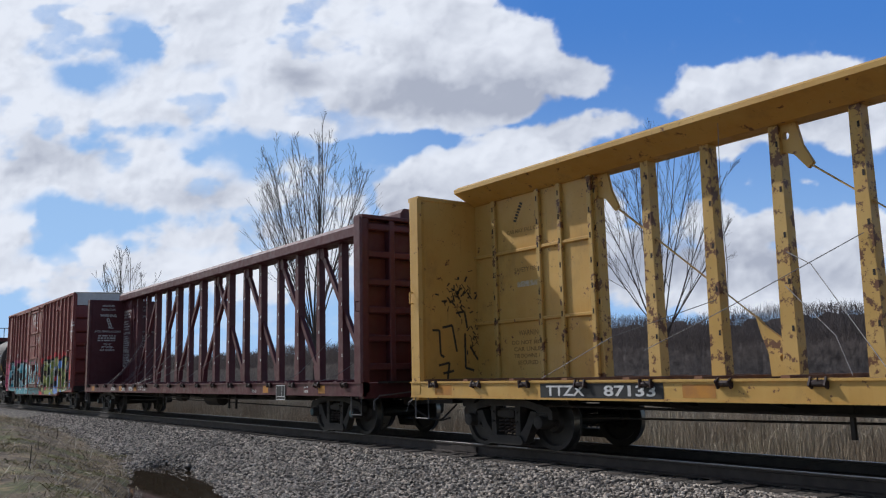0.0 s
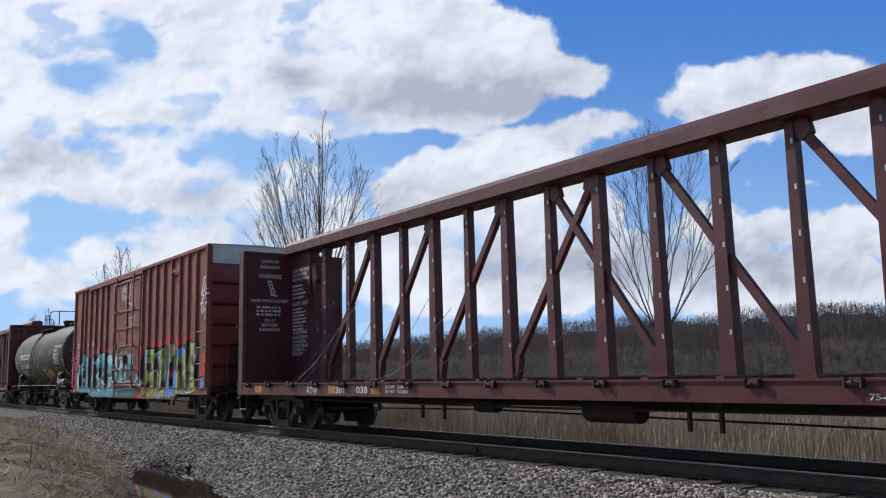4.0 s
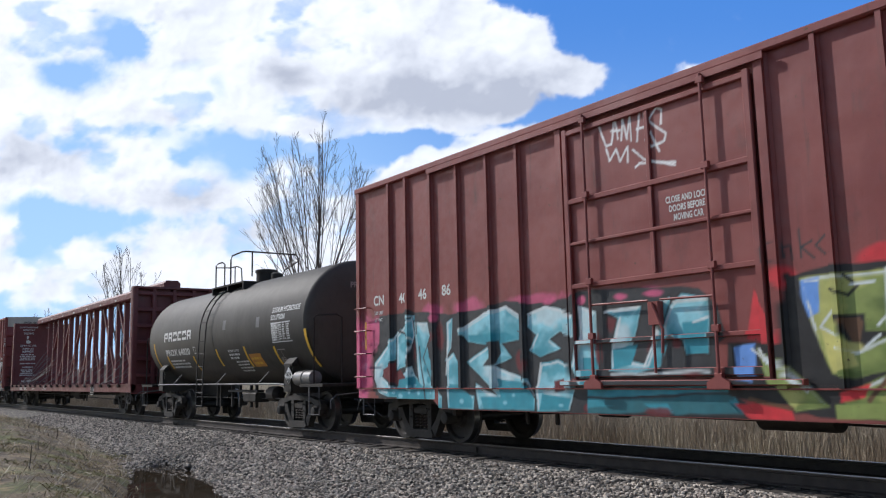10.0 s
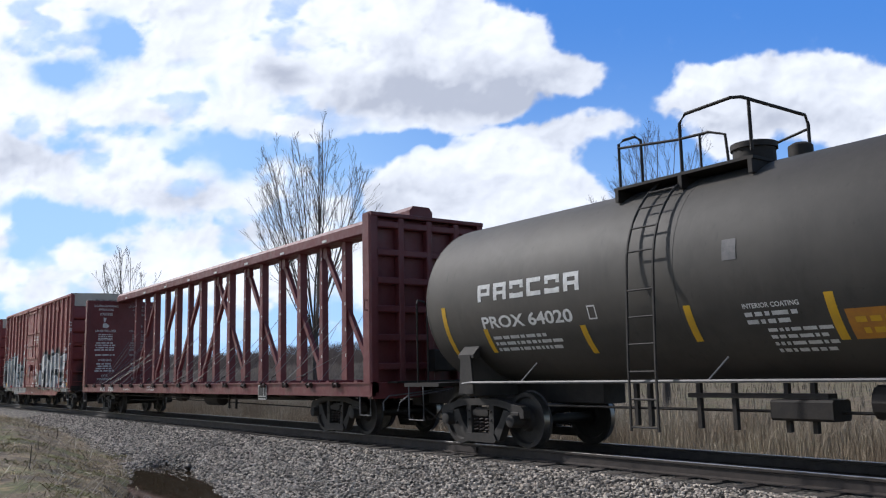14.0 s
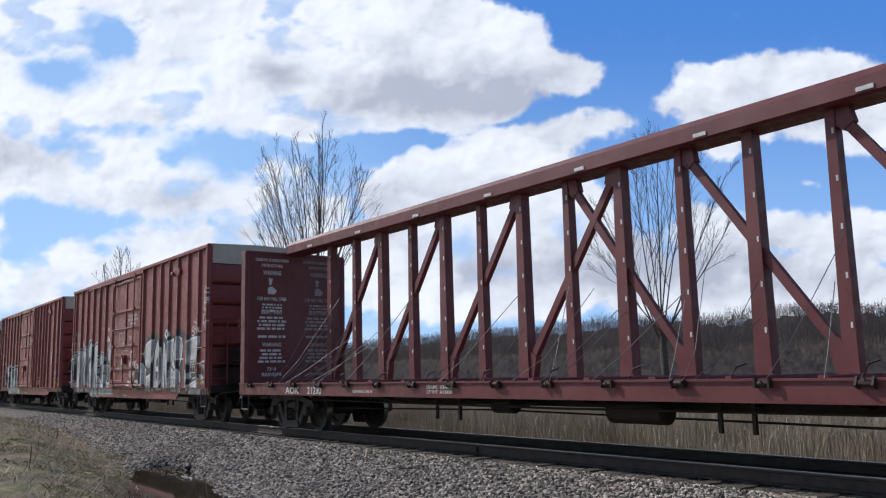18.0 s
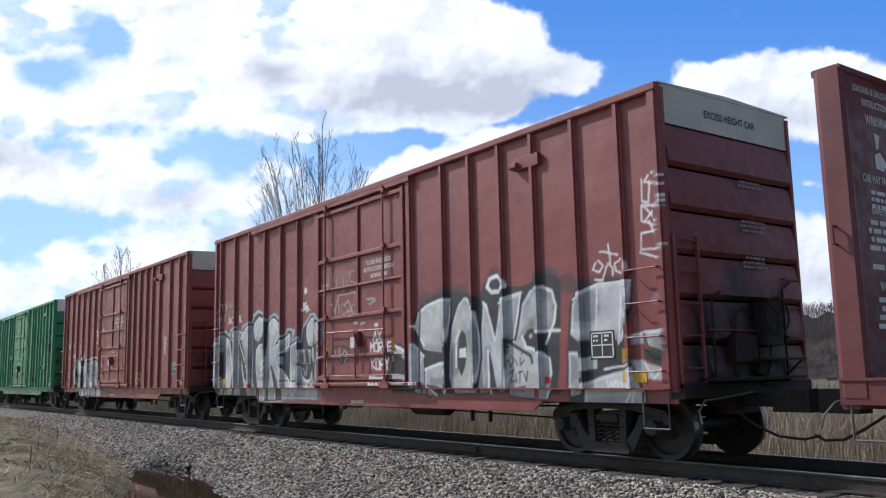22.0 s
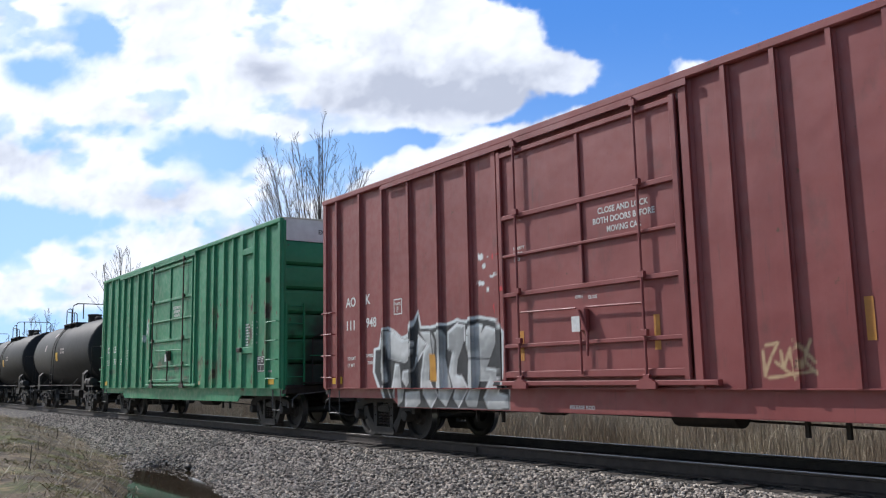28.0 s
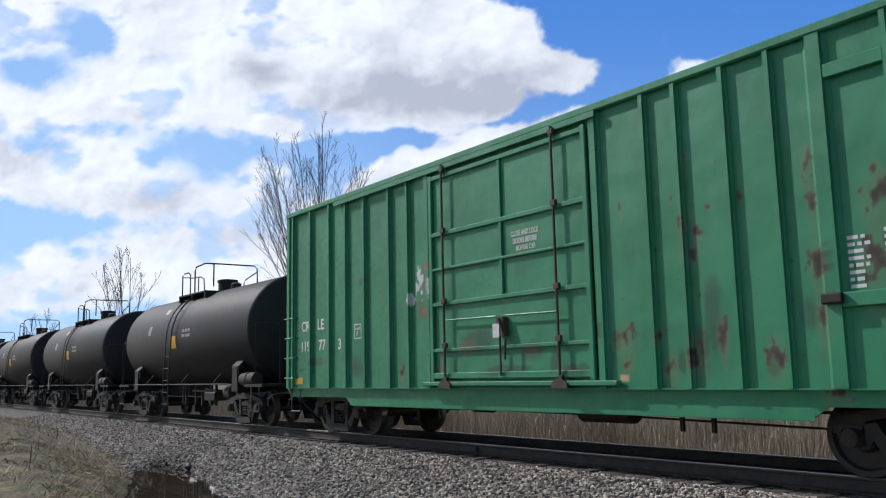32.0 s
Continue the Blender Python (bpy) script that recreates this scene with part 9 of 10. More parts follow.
def olive_fine(c):
    c.line(BROWN, 0.04, [(2.46, 1.73), (2.64, 1.7), (2.59, 1.51)])
    c.line(BROWN, 0.04, [(3.67, 1.77), (3.77, 1.77), (3.75, 1.62)])
    c.line(BROWN, 0.04, [(4.17, 1.13), (3.78, 1.04), (3.64, 0.97)])
    c.line(BROWN, 0.04, [(4.5, 2.17), (4.31, 1.79), (4.18, 1.18)])
    c.line(BROWN, 0.04, [(5.16, 2.11), (5.02, 1.87)])
    c.line(BROWN, 0.04, [(5.42, 1.7), (5.6, 1.68), (5.64, 1.1)])
    c.line(BROWN, 0.04, [(5.99, 2.23), (6.03, 1.98)])
    c.line(BROWN, 0.04, [(6.39, 1.89), (6.6, 1.85), (6.53, 1.69)])
    c.line(BROWN, 0.04, [(2.93, 1.19), (2.66, 0.88)])
    c.line(BROWN, 0.04, [(6.22, 1.41), (6.42, 1.38)])
    c.line(BROWN, 0.04, [(6.21, 1.13), (6.65, 1.22)])
    c.line(BROWN, 0.04, [(1.24, 0.87), (1.78, 0.77)])
    c.line(BLACK, 0.025, [(2.49, 2.21), (2.64, 2.08), (2.53, 1.99), (2.33, 2.07)])
    c.line(BLACK, 0.025, [(3, 2.2), (2.93, 1.71)])
    c.line(BLACK, 0.025, [(3.74, 2.24), (3.71, 1.82)])
    c.line(BLACK, 0.025, [(4.64, 2.32), (4.58, 1.77)])
    c.line(BLACK, 0.025, [(4.78, 1.76), (4.73, 1.31), (4.59, 0.99)])
    c.line(BLACK, 0.025, [(4.78, 1.06), (4.82, 0.77)])
    c.line(BLACK, 0.025, [(6.53, 2.31), (6.51, 1.92)])
    c.line(BLACK, 0.025, [(5.71, 1.22), (6.01, 1.24)])
    c.line(BLACK, 0.025, [(6, 0.88), (6.07, 0.98), (6.1, 0.86)])
    c.line(BLACK, 0.025, [(4.27, 0.9), (4.39, 0.77)])
    c.line(BLACK, 0.025, [(6.18, 2.38), (6.1, 1.44)])
    c.line(BLACK, 0.025, [(4.37, 1.78), (4.22, 1.18)])
    c.line(BLACK, 0.025, [(3.42, 1.49), (3.7, 1.36), (3.44, 1.31)])
    c.line(BLACK, 0.025, [(6.09, 1.4), (6.39, 1.43), (6.09, 1.47)])
    c.line(PALE, 0.018, [(2.35, 1.84), (2.19, 1.66), (2.37, 1.57)])
    c.line(PALE, 0.018, [(2.33, 1.44), (2.58, 1.38), (2.83, 1.56)])
    c.line(PALE, 0.018, [(2.56, 2.1), (2.81, 2.11)])
    c.line(PALE, 0.018, [(2.82, 1.66), (3.03, 1.86)])
    c.line(PALE, 0.018, [(3.52, 1.98), (3.54, 1.68)])
    c.line(PALE, 0.018, [(3.23, 1.59), (3.42, 1.44), (3.37, 1.14), (3.18, 0.84)])
    c.line(PALE, 0.018, [(3.57, 1.19), (3.45, 0.89)])
    c.line(PALE, 0.018, [(4.07, 1.51), (3.98, 1.18)])
    c.line(PALE, 0.018, [(4.66, 1.81), (4.58, 1.62)])
    c.line(PALE, 0.018, [(5.15, 1.43), (5.14, 0.95)])
    c.line(PALE, 0.018, [(5.78, 2.09), (5.95, 1.86), (6.03, 1.44)])
    c.line(PALE, 0.018, [(6.21, 1.84), (6.34, 2.01), (6.33, 1.67)])
    c.line(PALE, 0.018, [(6.85, 2.1), (6.79, 1.64)])
    c.line(PALE, 0.018, [(6.43, 1.47), (6.69, 1.53)])
    c.line(PALE, 0.018, [(6.21, 1.12), (6.33, 1.23), (6.66, 1.32), (6.71, 1.61)])
    c.line(PALE, 0.018, [(1.33, 1.44), (2.03, 0.99)])
    c.line(PALE, 0.018, [(2.04, 2.19), (2.19, 2.18)])
    c.line(PALE, 0.018, [(5.8, 1.72), (5.86, 1.49)])
    c.line(PALE, 0.018, [(2.02, 2.11), (2.13, 1.64)])
    c.line(PALE, 0.018, [(4.86, 2.3), (4.88, 2.02)])
    c.mist(LEMON, 2.51, 1.44, 0.17, 0.06, 0.85)
    c.mist(LEMON, 6.34, 2.27, 0.09, 0.07, 0.85)
    c.mist(LEMON, 6.67, 2.24, 0.11, 0.16, 0.85)
    c.mist(LEMON, 5.36, 1.42, 0.05, 0.22, 0.85)
    c.mist(LEMON, 5.8, 1.43, 0.16, 0.11, 0.85)
    c.mist(LEMON, 4.71, 2.2, 0.12, 0.14, 0.85)
    c.mist(LEMON, 3.01, 1.3, 0.12, 0.05, 0.85)
    c.mist(BLUE, 5.55, 2.1, 0.13, 0.1, 0.9)
    c.mist(BLUE, 4.96, 1.3, 0.13, 0.27, 0.9)
    c.mist(BLUE, 2.09, 2.05, 0.13, 0.13, 0.9)
    c.mist(BLUE, 5.61, 0.87, 0.11, 0.08, 0.9)
    c.mist(RED, 2.87, 2.44, 0.24, 0.08, 0.8)
    c.mist(RED, 3.49, 2.43, 0.19, 0.08, 0.8)
    c.mist(RED, 4.36, 2.49, 0.29, 0.13, 0.8)
    c.mist(RED, 5.23, 2.35, 0.18, 0.16, 0.8)
    c.mist(RED, 6.03, 2.48, 0.11, 0.14, 0.8)
    c.mist(RED, 6.27, 2.49, 0.1, 0.04, 0.8)


def green_chips(c):
    c.flake(PALE, -2.43, 2.99, 0.14, 0.25, 0.8)
    c.flake(PALE, -2.1, 2.7, 0.08, 0.32, 0.8)
    c.flake(PALE, -2.67, 2.62, 0.12, 0.09, 0.8)
    c.flake(RED, -2.14, 3.18, 0.11, 0.06, 0.9)
    c.flake(RED, -2.22, 2.4, 0.13, 0.05, 0.9)
    c.mist(RUSTDARK, -0.92, 1.69, 0.29, 0.15, 0.45)
    c.mist(RUSTDARK, 0.59, 1.58, 0.23, 0.08, 0.45)
    c.mist(RUSTDARK, 1.4, 1.28, 0.21, 0.06, 0.45)
    c.mist(RUSTDARK, -1.78, 1.33, 0.15, 0.12, 0.45)
    c.flake(RUST, 2.49, 3.5, 0.03, 0.1, 0.9)
    c.flake(RUST, 2.33, 1.69, 0.08, 0.09, 0.9)
    c.flake(RUST, 3.28, 1.29, 0.04, 0.13, 0.9)
    c.flake(RUST, 3.05, 1.68, 0.06, 0.06, 0.9)
    c.flake(RUST, 3.72, 1.49, 0.06, 0.17, 0.9)
    c.flake(RUST, 4.03, 1.57, 0.05, 0.16, 0.9)
    c.flake(RUST, 3.64, 3.21, 0.05, 0.07, 0.9)
    c.flake(RUST, 3.58, 3.09, 0.04, 0.04, 0.9)
    c.flake(RUST, 3.75, 2.93, 0.08, 0.04, 0.9)
    c.flake(RUST, 3.66, 2.68, 0.05, 0.08, 0.9)
    c.flake(RUST, 2.46, 2.2, 0.03, 0.07, 0.9)
    c.flake(RUST, 2.46, 1.33, 0.09, 0.05, 0.9)
    c.flake(RUST, 3.62, 3.95, 0.03, 0.13, 0.9)
    c.flake(RUST, 3.96, 3.25, 0.05, 0.03, 0.9)
    c.flake(RUST, 3.16, 1.25, 0.06, 0.04, 0.9)
    c.flake(RUST, 2.05, 1.84, 0.04, 0.15, 0.9)
    c.flake(RUST, -3.05, 1.29, 0.11, 0.13, 0.9)
    c.fill(STRAW, [(2.35, 1.19), (2.5, 1.19), (2.5, 1.09), (2.34, 1.09)])
    c.flake(RUST, 6.08, 3.03, 0.22, 0.16, 0.9)
    c.flake(RUST, 7.05, 2.97, 0.14, 0.31, 0.9)
    c.flake(RUST, 5.99, 2.32, 0.19, 0.25, 0.9)
    c.flake(RUST, 5.31, 2.42, 0.12, 0.15, 0.9)
    c.flake(RUST, 5.3, 3.06, 0.06, 0.13, 0.9)
    c.flake(RUST, 3.52, 3.06, 0.07, 0.2, 0.9)
    c.flake(RUST, 3.73, 2.95, 0.06, 0.1, 0.9)
    c.flake(RUST, 5.28, 3.5, 0.08, 0.16, 0.9)
    c.flake(RUST, 7.08, 3.67, 0.05, 0.14, 0.9)
    c.flake(RUST, 4.74, 1.38, 0.15, 0.15, 0.9)
    c.flake(RUST, 3.21, 1.29, 0.1, 0.14, 0.9)
    c.flake(RUST, 5.33, 1.85, 0.08, 0.2, 0.9)
    c.flake(RUST, 6.83, 3.09, 0.06, 0.08, 0.9)
    c.flake(RUST, 6.96, 2.08, 0.13, 0.21, 0.9)
    c.flake(RUST, 3.6, 1.48, 0.09, 0.15, 0.9)
    c.flake(RUST, 6.14, 1.18, 0.12, 0.2, 0.9)
    c.flake(RUST, 2.49, 1.67, 0.14, 0.18, 0.9)
    c.flake(RUST, 6.05, 3.31, 0.07, 0.07, 0.9)
    c.flake(RUST, 7.48, 2.78, 0.03, 0.04, 0.9)
    c.flake(RUST, 4.4, 3.3, 0.04, 0.05, 0.9)
    c.flake(RUST, 2.95, 4.55, 0.06, 0.05, 0.9)
    c.flake(RUST, 5.38, 0.95, 0.14, 0.07, 0.9)
    c.flake(RUST, 4.02, 1.69, 0.09, 0.14, 0.9)
    c.flake(RUST, 6.74, 1.84, 0.07, 0.13, 0.9)


def silver_g_base(c):
    c.fill(PALE, [(-5.87, 1.76), (-5.68, 1.8), (-5.56, 2.12), (-5.32, 2.18), (-5.06, 2.09), (-4.84, 1.95), (-4.67, 1.99), (-4.53, 2.15), (-4.29, 2.43), (-4.21, 2.12), (-3.9, 2.11), (-3.66, 2.16), (-3.43, 2.13), (-3.11, 2.2), (-2.87, 2.14), (-2.55, 2.2), (-2.3, 2.16), (-2, 2.1), (-1.77, 1.91), (-1.84, 0.67), (-5.52, 0.6), (-5.78, 1.1), (-5.92, 1.33)])
    c.fill(CHARCOAL, [(-5.8, 1.72), (-5.62, 1.74), (-5.5, 2.07), (-5.32, 2.13), (-5.08, 2.03), (-4.84, 1.89), (-4.62, 1.93), (-4.47, 2.1), (-4.3, 2.32), (-4.24, 2.07), (-3.89, 2.06), (-3.65, 2.1), (-3.42, 2.09), (-3.12, 2.14), (-2.87, 2.09), (-2.55, 2.14), (-2.31, 2.11), (-2.02, 2.05), (-1.81, 1.87), (-1.87, 0.67), (-5.46, 0.61), (-5.69, 1.12), (-5.83, 1.32)])
    c.fill(SILVER2, [(-5.39, 2.09), (-5.15, 2.06), (-4.84, 1.88), (-4.61, 1.92), (-4.43, 1.82), (-4.49, 1.6), (-4.76, 1.46), (-5.1, 1.51), (-5.34, 1.57), (-5.4, 1.84)])
    c.fill(SILVER2, [(-5.48, 2.01), (-5.42, 1.58), (-5.33, 1.14), (-5.43, 1.1), (-5.59, 1.32), (-5.57, 1.84)])
    c.fill(SILVER2, [(-5.1, 1.46), (-4.94, 1.44), (-4.88, 0.98), (-4.93, 0.77), (-5.14, 0.64), (-5.29, 0.89), (-5.18, 1.14)])
    c.fill(SILVER2, [(-4.84, 1.31), (-4.57, 1.38), (-4.61, 1.14), (-4.72, 1.02), (-4.87, 1.14)])
    c.fill(SILVER2, [(-4.3, 1.94), (-4.02, 1.77), (-4.34, 1.5), (-4.49, 1.3), (-4.36, 1.67)])
    c.fill(SILVER2, [(-4.27, 2.02), (-3.91, 2.01), (-3.78, 1.84), (-3.82, 1.61), (-3.96, 1.6), (-3.98, 1.14), (-3.81, 0.9), (-4.01, 0.64), (-4.26, 0.9), (-4.24, 1.3), (-4.13, 1.66), (-3.98, 1.77)])
    c.fill(SILVER2, [(-3.8, 1.99), (-3.58, 2.04), (-3.45, 1.9), (-3.47, 1.52), (-3.32, 0.98), (-3.56, 0.67), (-3.78, 0.82), (-3.76, 1.13), (-3.68, 1.6), (-3.72, 1.84)])
    c.fill(SILVER2, [(-3.41, 1.98), (-3.12, 2.11), (-2.92, 2.06), (-2.93, 1.8), (-3.11, 1.5), (-3.15, 1.24), (-2.98, 1.19), (-2.89, 1.02), (-3.2, 0.67), (-3.35, 0.83), (-3.28, 1.02), (-3.38, 1.28), (-3.27, 1.62), (-3.41, 1.67)])
    c.fill(SILVER2, [(-2.87, 1.98), (-2.56, 2.07), (-2.03, 1.93), (-2.12, 1.69), (-2.34, 1.34), (-2, 1.31), (-2.13, 0.95), (-1.87, 0.89), (-1.88, 0.69), (-2.4, 0.67), (-2.52, 0.84), (-2.32, 1.12), (-2.54, 1.12), (-2.7, 0.69), (-2.95, 0.69), (-3.02, 0.79), (-2.85, 1.02), (-2.86, 1.16), (-2.82, 1.5), (-2.88, 1.72)])
    c.fill(SILVER2, [(-4.84, 0.93), (-4.36, 0.97), (-4.34, 0.74), (-4.54, 0.64), (-4.85, 0.63)])
    c.fill(ORANGE_PATCH, [(-3.96, 1.61), (-3.79, 1.6), (-3.74, 1.12), (-3.95, 1.12)])
    c.fill(CHARCOAL, [(-3.09, 1.5), (-2.93, 1.57), (-2.84, 1.27), (-2.98, 1.22)])
    c.fill(CHARCOAL, [(-3.44, 1.63), (-3.29, 1.66), (-3.41, 1.36)])
    c.fill(CHARCOAL, [(-5.77, 1.63), (-5.62, 1.62), (-5.61, 1.54), (-5.76, 1.55)])
    c.fill(CHARCOAL, [(-5.78, 1.46), (-5.63, 1.44), (-5.63, 1.39), (-5.77, 1.4)])
    c.fill(CHARCOAL, [(-2.41, 2.05), (-2.31, 2.04), (-2.47, 1.9)])


def silver_g_more(c):
    c.line(CHARCOAL, 0.02, [(-4.3, 2.32), (-4.3, 1.95)])
    c.line(CHARCOAL, 0.02, [(-3.91, 2.02), (-3.85, 1.61)])
    c.line(CHARCOAL, 0.02, [(-4.61, 1.92), (-4.36, 1.58)])
    c.line(CHARCOAL, 0.02, [(-2.11, 1.69), (-1.97, 1.68)])
    c.line(CHARCOAL, 0.02, [(-2.77, 1.9), (-2.78, 1.49), (-2.1, 1.47)])
    c.line(CHARCOAL, 0.02, [(-3.74, 1.68), (-3.75, 1.56)])
    c.line(WHITE, 0.014, [(-5.51, 1.1), (-5.31, 0.76), (-5.14, 0.63)])
    c.line(WHITE, 0.014, [(-4.01, 0.64), (-3.79, 0.87), (-3.95, 1.12)])
    c.line(WHITE, 0.014, [(-3.2, 0.67), (-2.88, 1.01), (-3.03, 1.22)])
    c.line(WHITE, 0.014, [(-4.3, 1.95), (-4, 1.77), (-4.34, 1.49)])
    c.line(WHITE, 0.014, [(-3.38, 1.98), (-3.12, 2.11), (-2.9, 2.05), (-2.91, 1.8)])
    c.line(WHITE, 0.014, [(-2.14, 0.93), (-1.95, 1.26)])
    c.line(WHITE, 0.014, [(-5.29, 2.12), (-5.08, 2.04), (-4.84, 1.89), (-4.61, 1.95)])
    c.flake(PALE, -2.39, 3.17, 0.15, 0.08, 0.95)
    c.flake(PALE, -2.35, 3.01, 0.07, 0.05, 0.95)
    c.flake(PALE, -2.11, 2.82, 0.18, 0.04, 0.95)
    c.flake(PALE, -2.43, 2.73, 0.08, 0.05, 0.95)
    c.flake(PALE, -2.08, 2.54, 0.05, 0.08, 0.95)
    c.flake(PALE, -2.24, 2.63, 0.04, 0.04, 0.95)
    c.flake(RED, -2.04, 3.16, 0.1, 0.06, 0.9)
    c.flake(RED, -2.07, 2.31, 0.08, 0.07, 0.9)
    c.flake(RED, -1.79, 2.57, 0.05, 0.03, 0.9)


def silver_g_lines(c):
    c.line(STRAW, 0.025, [(2.76, 1.44), (2.77, 1.15), (2.86, 1.37)])
    c.line(STRAW, 0.025, [(2.8, 1.5), (2.96, 1.53), (2.88, 1.4)])
    c.line(STRAW, 0.025, [(2.98, 1.43), (3.01, 1.24), (3.1, 1.46), (3.13, 1.21)])
    c.line(STRAW, 0.025, [(3.19, 1.43), (3.24, 1.24), (3.35, 1.54)])
    c.line(STRAW, 0.025, [(3.29, 1.3), (3.39, 1.17)])
    c.line(STRAW, 0.025, [(2.82, 1.13), (3.38, 1.2)])
    c.line(STRAW, 0.025, [(3.18, 1.55), (3.39, 1.3)])
    c.line(STRAW, 0.025, [(2.91, 1.31), (3.17, 1.11)])


def green_wear(c):
    c.mist(SLUDGE, -0.72, 1.76, 0.44, 0.24, 0.6)
    c.mist(SLUDGE, 0.66, 1.57, 0.31, 0.18, 0.6)
    c.mist(SLUDGE, 1.14, 1.43, 0.15, 0.21, 0.6)
    c.mist(SLUDGE, 2.33, 1.63, 0.08, 0.17, 0.6)
    c.mist(SLUDGE, 3.72, 1.54, 0.11, 0.28, 0.6)
    c.mist(SLUDGE, 4.67, 1.31, 0.1, 0.16, 0.6)
    c.mist(SLUDGE, 3.91, 1.88, 0.15, 0.55, 0.6)
    c.mist(SLUDGE, 3.4, 1.34, 0.07, 0.18, 0.6)
    c.mist(SLUDGE, 5.17, 1.79, 0.13, 0.25, 0.6)
    c.mist(SLUDGE, -4.45, 3.12, 0.22, 0.11, 0.6)
    c.mist(SLUDGE, -4.7, 1.42, 0.31, 0.22, 0.6)
    c.mist(SLUDGE, 0.04, 1.29, 0.79, 0.08, 0.6)
    c.mist(SLUDGE, -6.4, 1.57, 0.36, 0.12, 0.6)
    c.mist(SLUDGE, 1.54, 1.26, 0.34, 0.11, 0.6)
    c.mist(RUSTDARK, -2.28, 2.91, 0.18, 0.31, 0.55)
    c.mist(RUSTDARK, -2.41, 2.45, 0.15, 0.21, 0.55)
    c.mist(RUSTDARK, -2.06, 3.19, 0.18, 0.08, 0.55)
    c.mist(RUSTDARK, -2.18, 2.28, 0.18, 0.1, 0.55)


def sprayed_side(half, layers):
    c = Canvas(half)
    for draw in layers:
        draw(c)
    return c.spray()


SPRAY_C = sprayed_side(7.72, [teal_haze, teal_letters, teal_low, teal_lines, olive_haze, olive_s, olive_e, olive_l, olive_n, olive_e2, olive_fine, olive_lines, c_tags])
SPRAY_F = sprayed_side(7.8, [silver_f_end, silver_f_base, silver_f_lines, silver_r_base, silver_r_lines])
SPRAY_G = sprayed_side(7.82, [silver_g_base, silver_g_more, silver_g_lines])
SPRAY_H = sprayed_side(7.82, [green_wear, green_chips])


# ---- the train, front to rear; places at the start of the clip ----
RODS_RUSTY = plain("rust_brown_rods", (0.045, 0.040, 0.030), (0.085, 0.055, 0.040), 7.0, 0.75)
RIBS_C = ((-6.5, -5.9, -5.1, -4.3, -3.47, -2.7), (2.4, 3.15, 3.9, 4.65, 5.4, 6.1, 6.8))
RIBS_F = ((-7.38, -6.42, -5.5, -4.55, -3.65, -2.76), (2.9, 3.7, 4.5, 5.3, 6.2, 7.08))
RIBS_G = ((-7.24, -6.3, -5.43, -4.5, -3.6, -2.7), (2.52, 3.2, 3.9, 4.53, 5.26, 6.27, 7.1))
RIBS_H = ((-7.53, -6.67, -5.8, -5.09, -4.33, -3.4, -2.75), (3.0, 3.54, 4.27, 4.91, 5.5, 6.29, 7.0))
car_a = beam_car("yellow centre-beam flat car with rust streaks and black scrawls", -13.2 + 11.35, 11.35, YELLOW, "plated")
car_b = beam_car("maroon centre-beam flat car with loose tie-down cables", -25.95, 11.0, MAROON, end_plate=True)
car_c = boxcar("red-brown boxcar covered in teal and olive graffiti", -46.7, 7.72, BOX_RED, BOX_RED_SPRAYED, END_WHITE, SPRAY_C, 4.8, RIBS_C, (-1.72, 1.70), 0.02, plate=False)
car_t = tank_car("black chemical tank car with white lettering and yellow stripes", -62.55, 5.86, 1.46, 2.52, TANK_BLACK)
car_e = beam_car("oxide-red centre-beam flat car with slack cables", -81.4, 11.35, MAROON_LIGHT)
car_f = boxcar("brown boxcar with large silver and black graffiti", -102.72, 7.8, BOX_BROWN, BOX_BROWN_SPRAYED, END_GREY, SPRAY_F, 3.95, RIBS_F, (-1.85, 1.85), 0.02)
car_g = boxcar("brown boxcar with silver graffiti beside its door", -120.56, 7.82, BOX_BROWN, BOX_BROWN_SPRAYED, END_GREY, SPRAY_G, 3.3, RIBS_G, (-1.95, 1.90))
car_h = boxcar("green boxcar with rust patches and a white end band", -138.35, 7.82, GREEN, GREEN_SPRAYED, END_WHITE, SPRAY_H, 4.5, RIBS_H, (-2.1, 2.08), wide_post=5.5, rods=RODS_RUSTY)
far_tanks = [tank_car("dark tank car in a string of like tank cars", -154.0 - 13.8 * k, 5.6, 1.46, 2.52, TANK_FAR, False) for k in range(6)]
CARS = [car_a, car_b, car_c, car_t, car_e, car_f, car_g, car_h, *far_tanks]

# teal-painted axle caps of the maroon flat car
for t in (-9.15, 9.15):
    for dx in (-0.889, 0.889):
        q = part("cap_face", CAP_FACE, CAP_TEAL, car_b, "faded teal paint on the axle cap")
        q.matrix_basis = pose(t + dx, 0, WHEEL_R)

# lettering
boxcar_words(car_c, 7.72, [("CN", -7.14, 2.6, 0.2), ("40", -6.23, 2.58, 0.2), ("46", -5.58, 2.60, 0.2), ("86", -4.84, 2.61, 0.2)], [("LD LMT", -7.1, 2.42, 0.07), ("LT WT", -7.1, 2.28, 0.07)], None, False, "DOORS BEFORE", False)
part("reflector", quad(Mesh(), -7.36, 1.75, 0.07, 0.55, on_side(-1.58)), ORANGE, car_c, "amber reflective strip")
boxcar_words(car_f, 7.8, [("AO", -6.94, 2.67, 0.2), ("K", -6.19, 2.67, 0.2), ("15", -6.76, 2.22, 0.2), ("038", -6.17, 2.23, 0.2)], [], None, True, tables="panel")
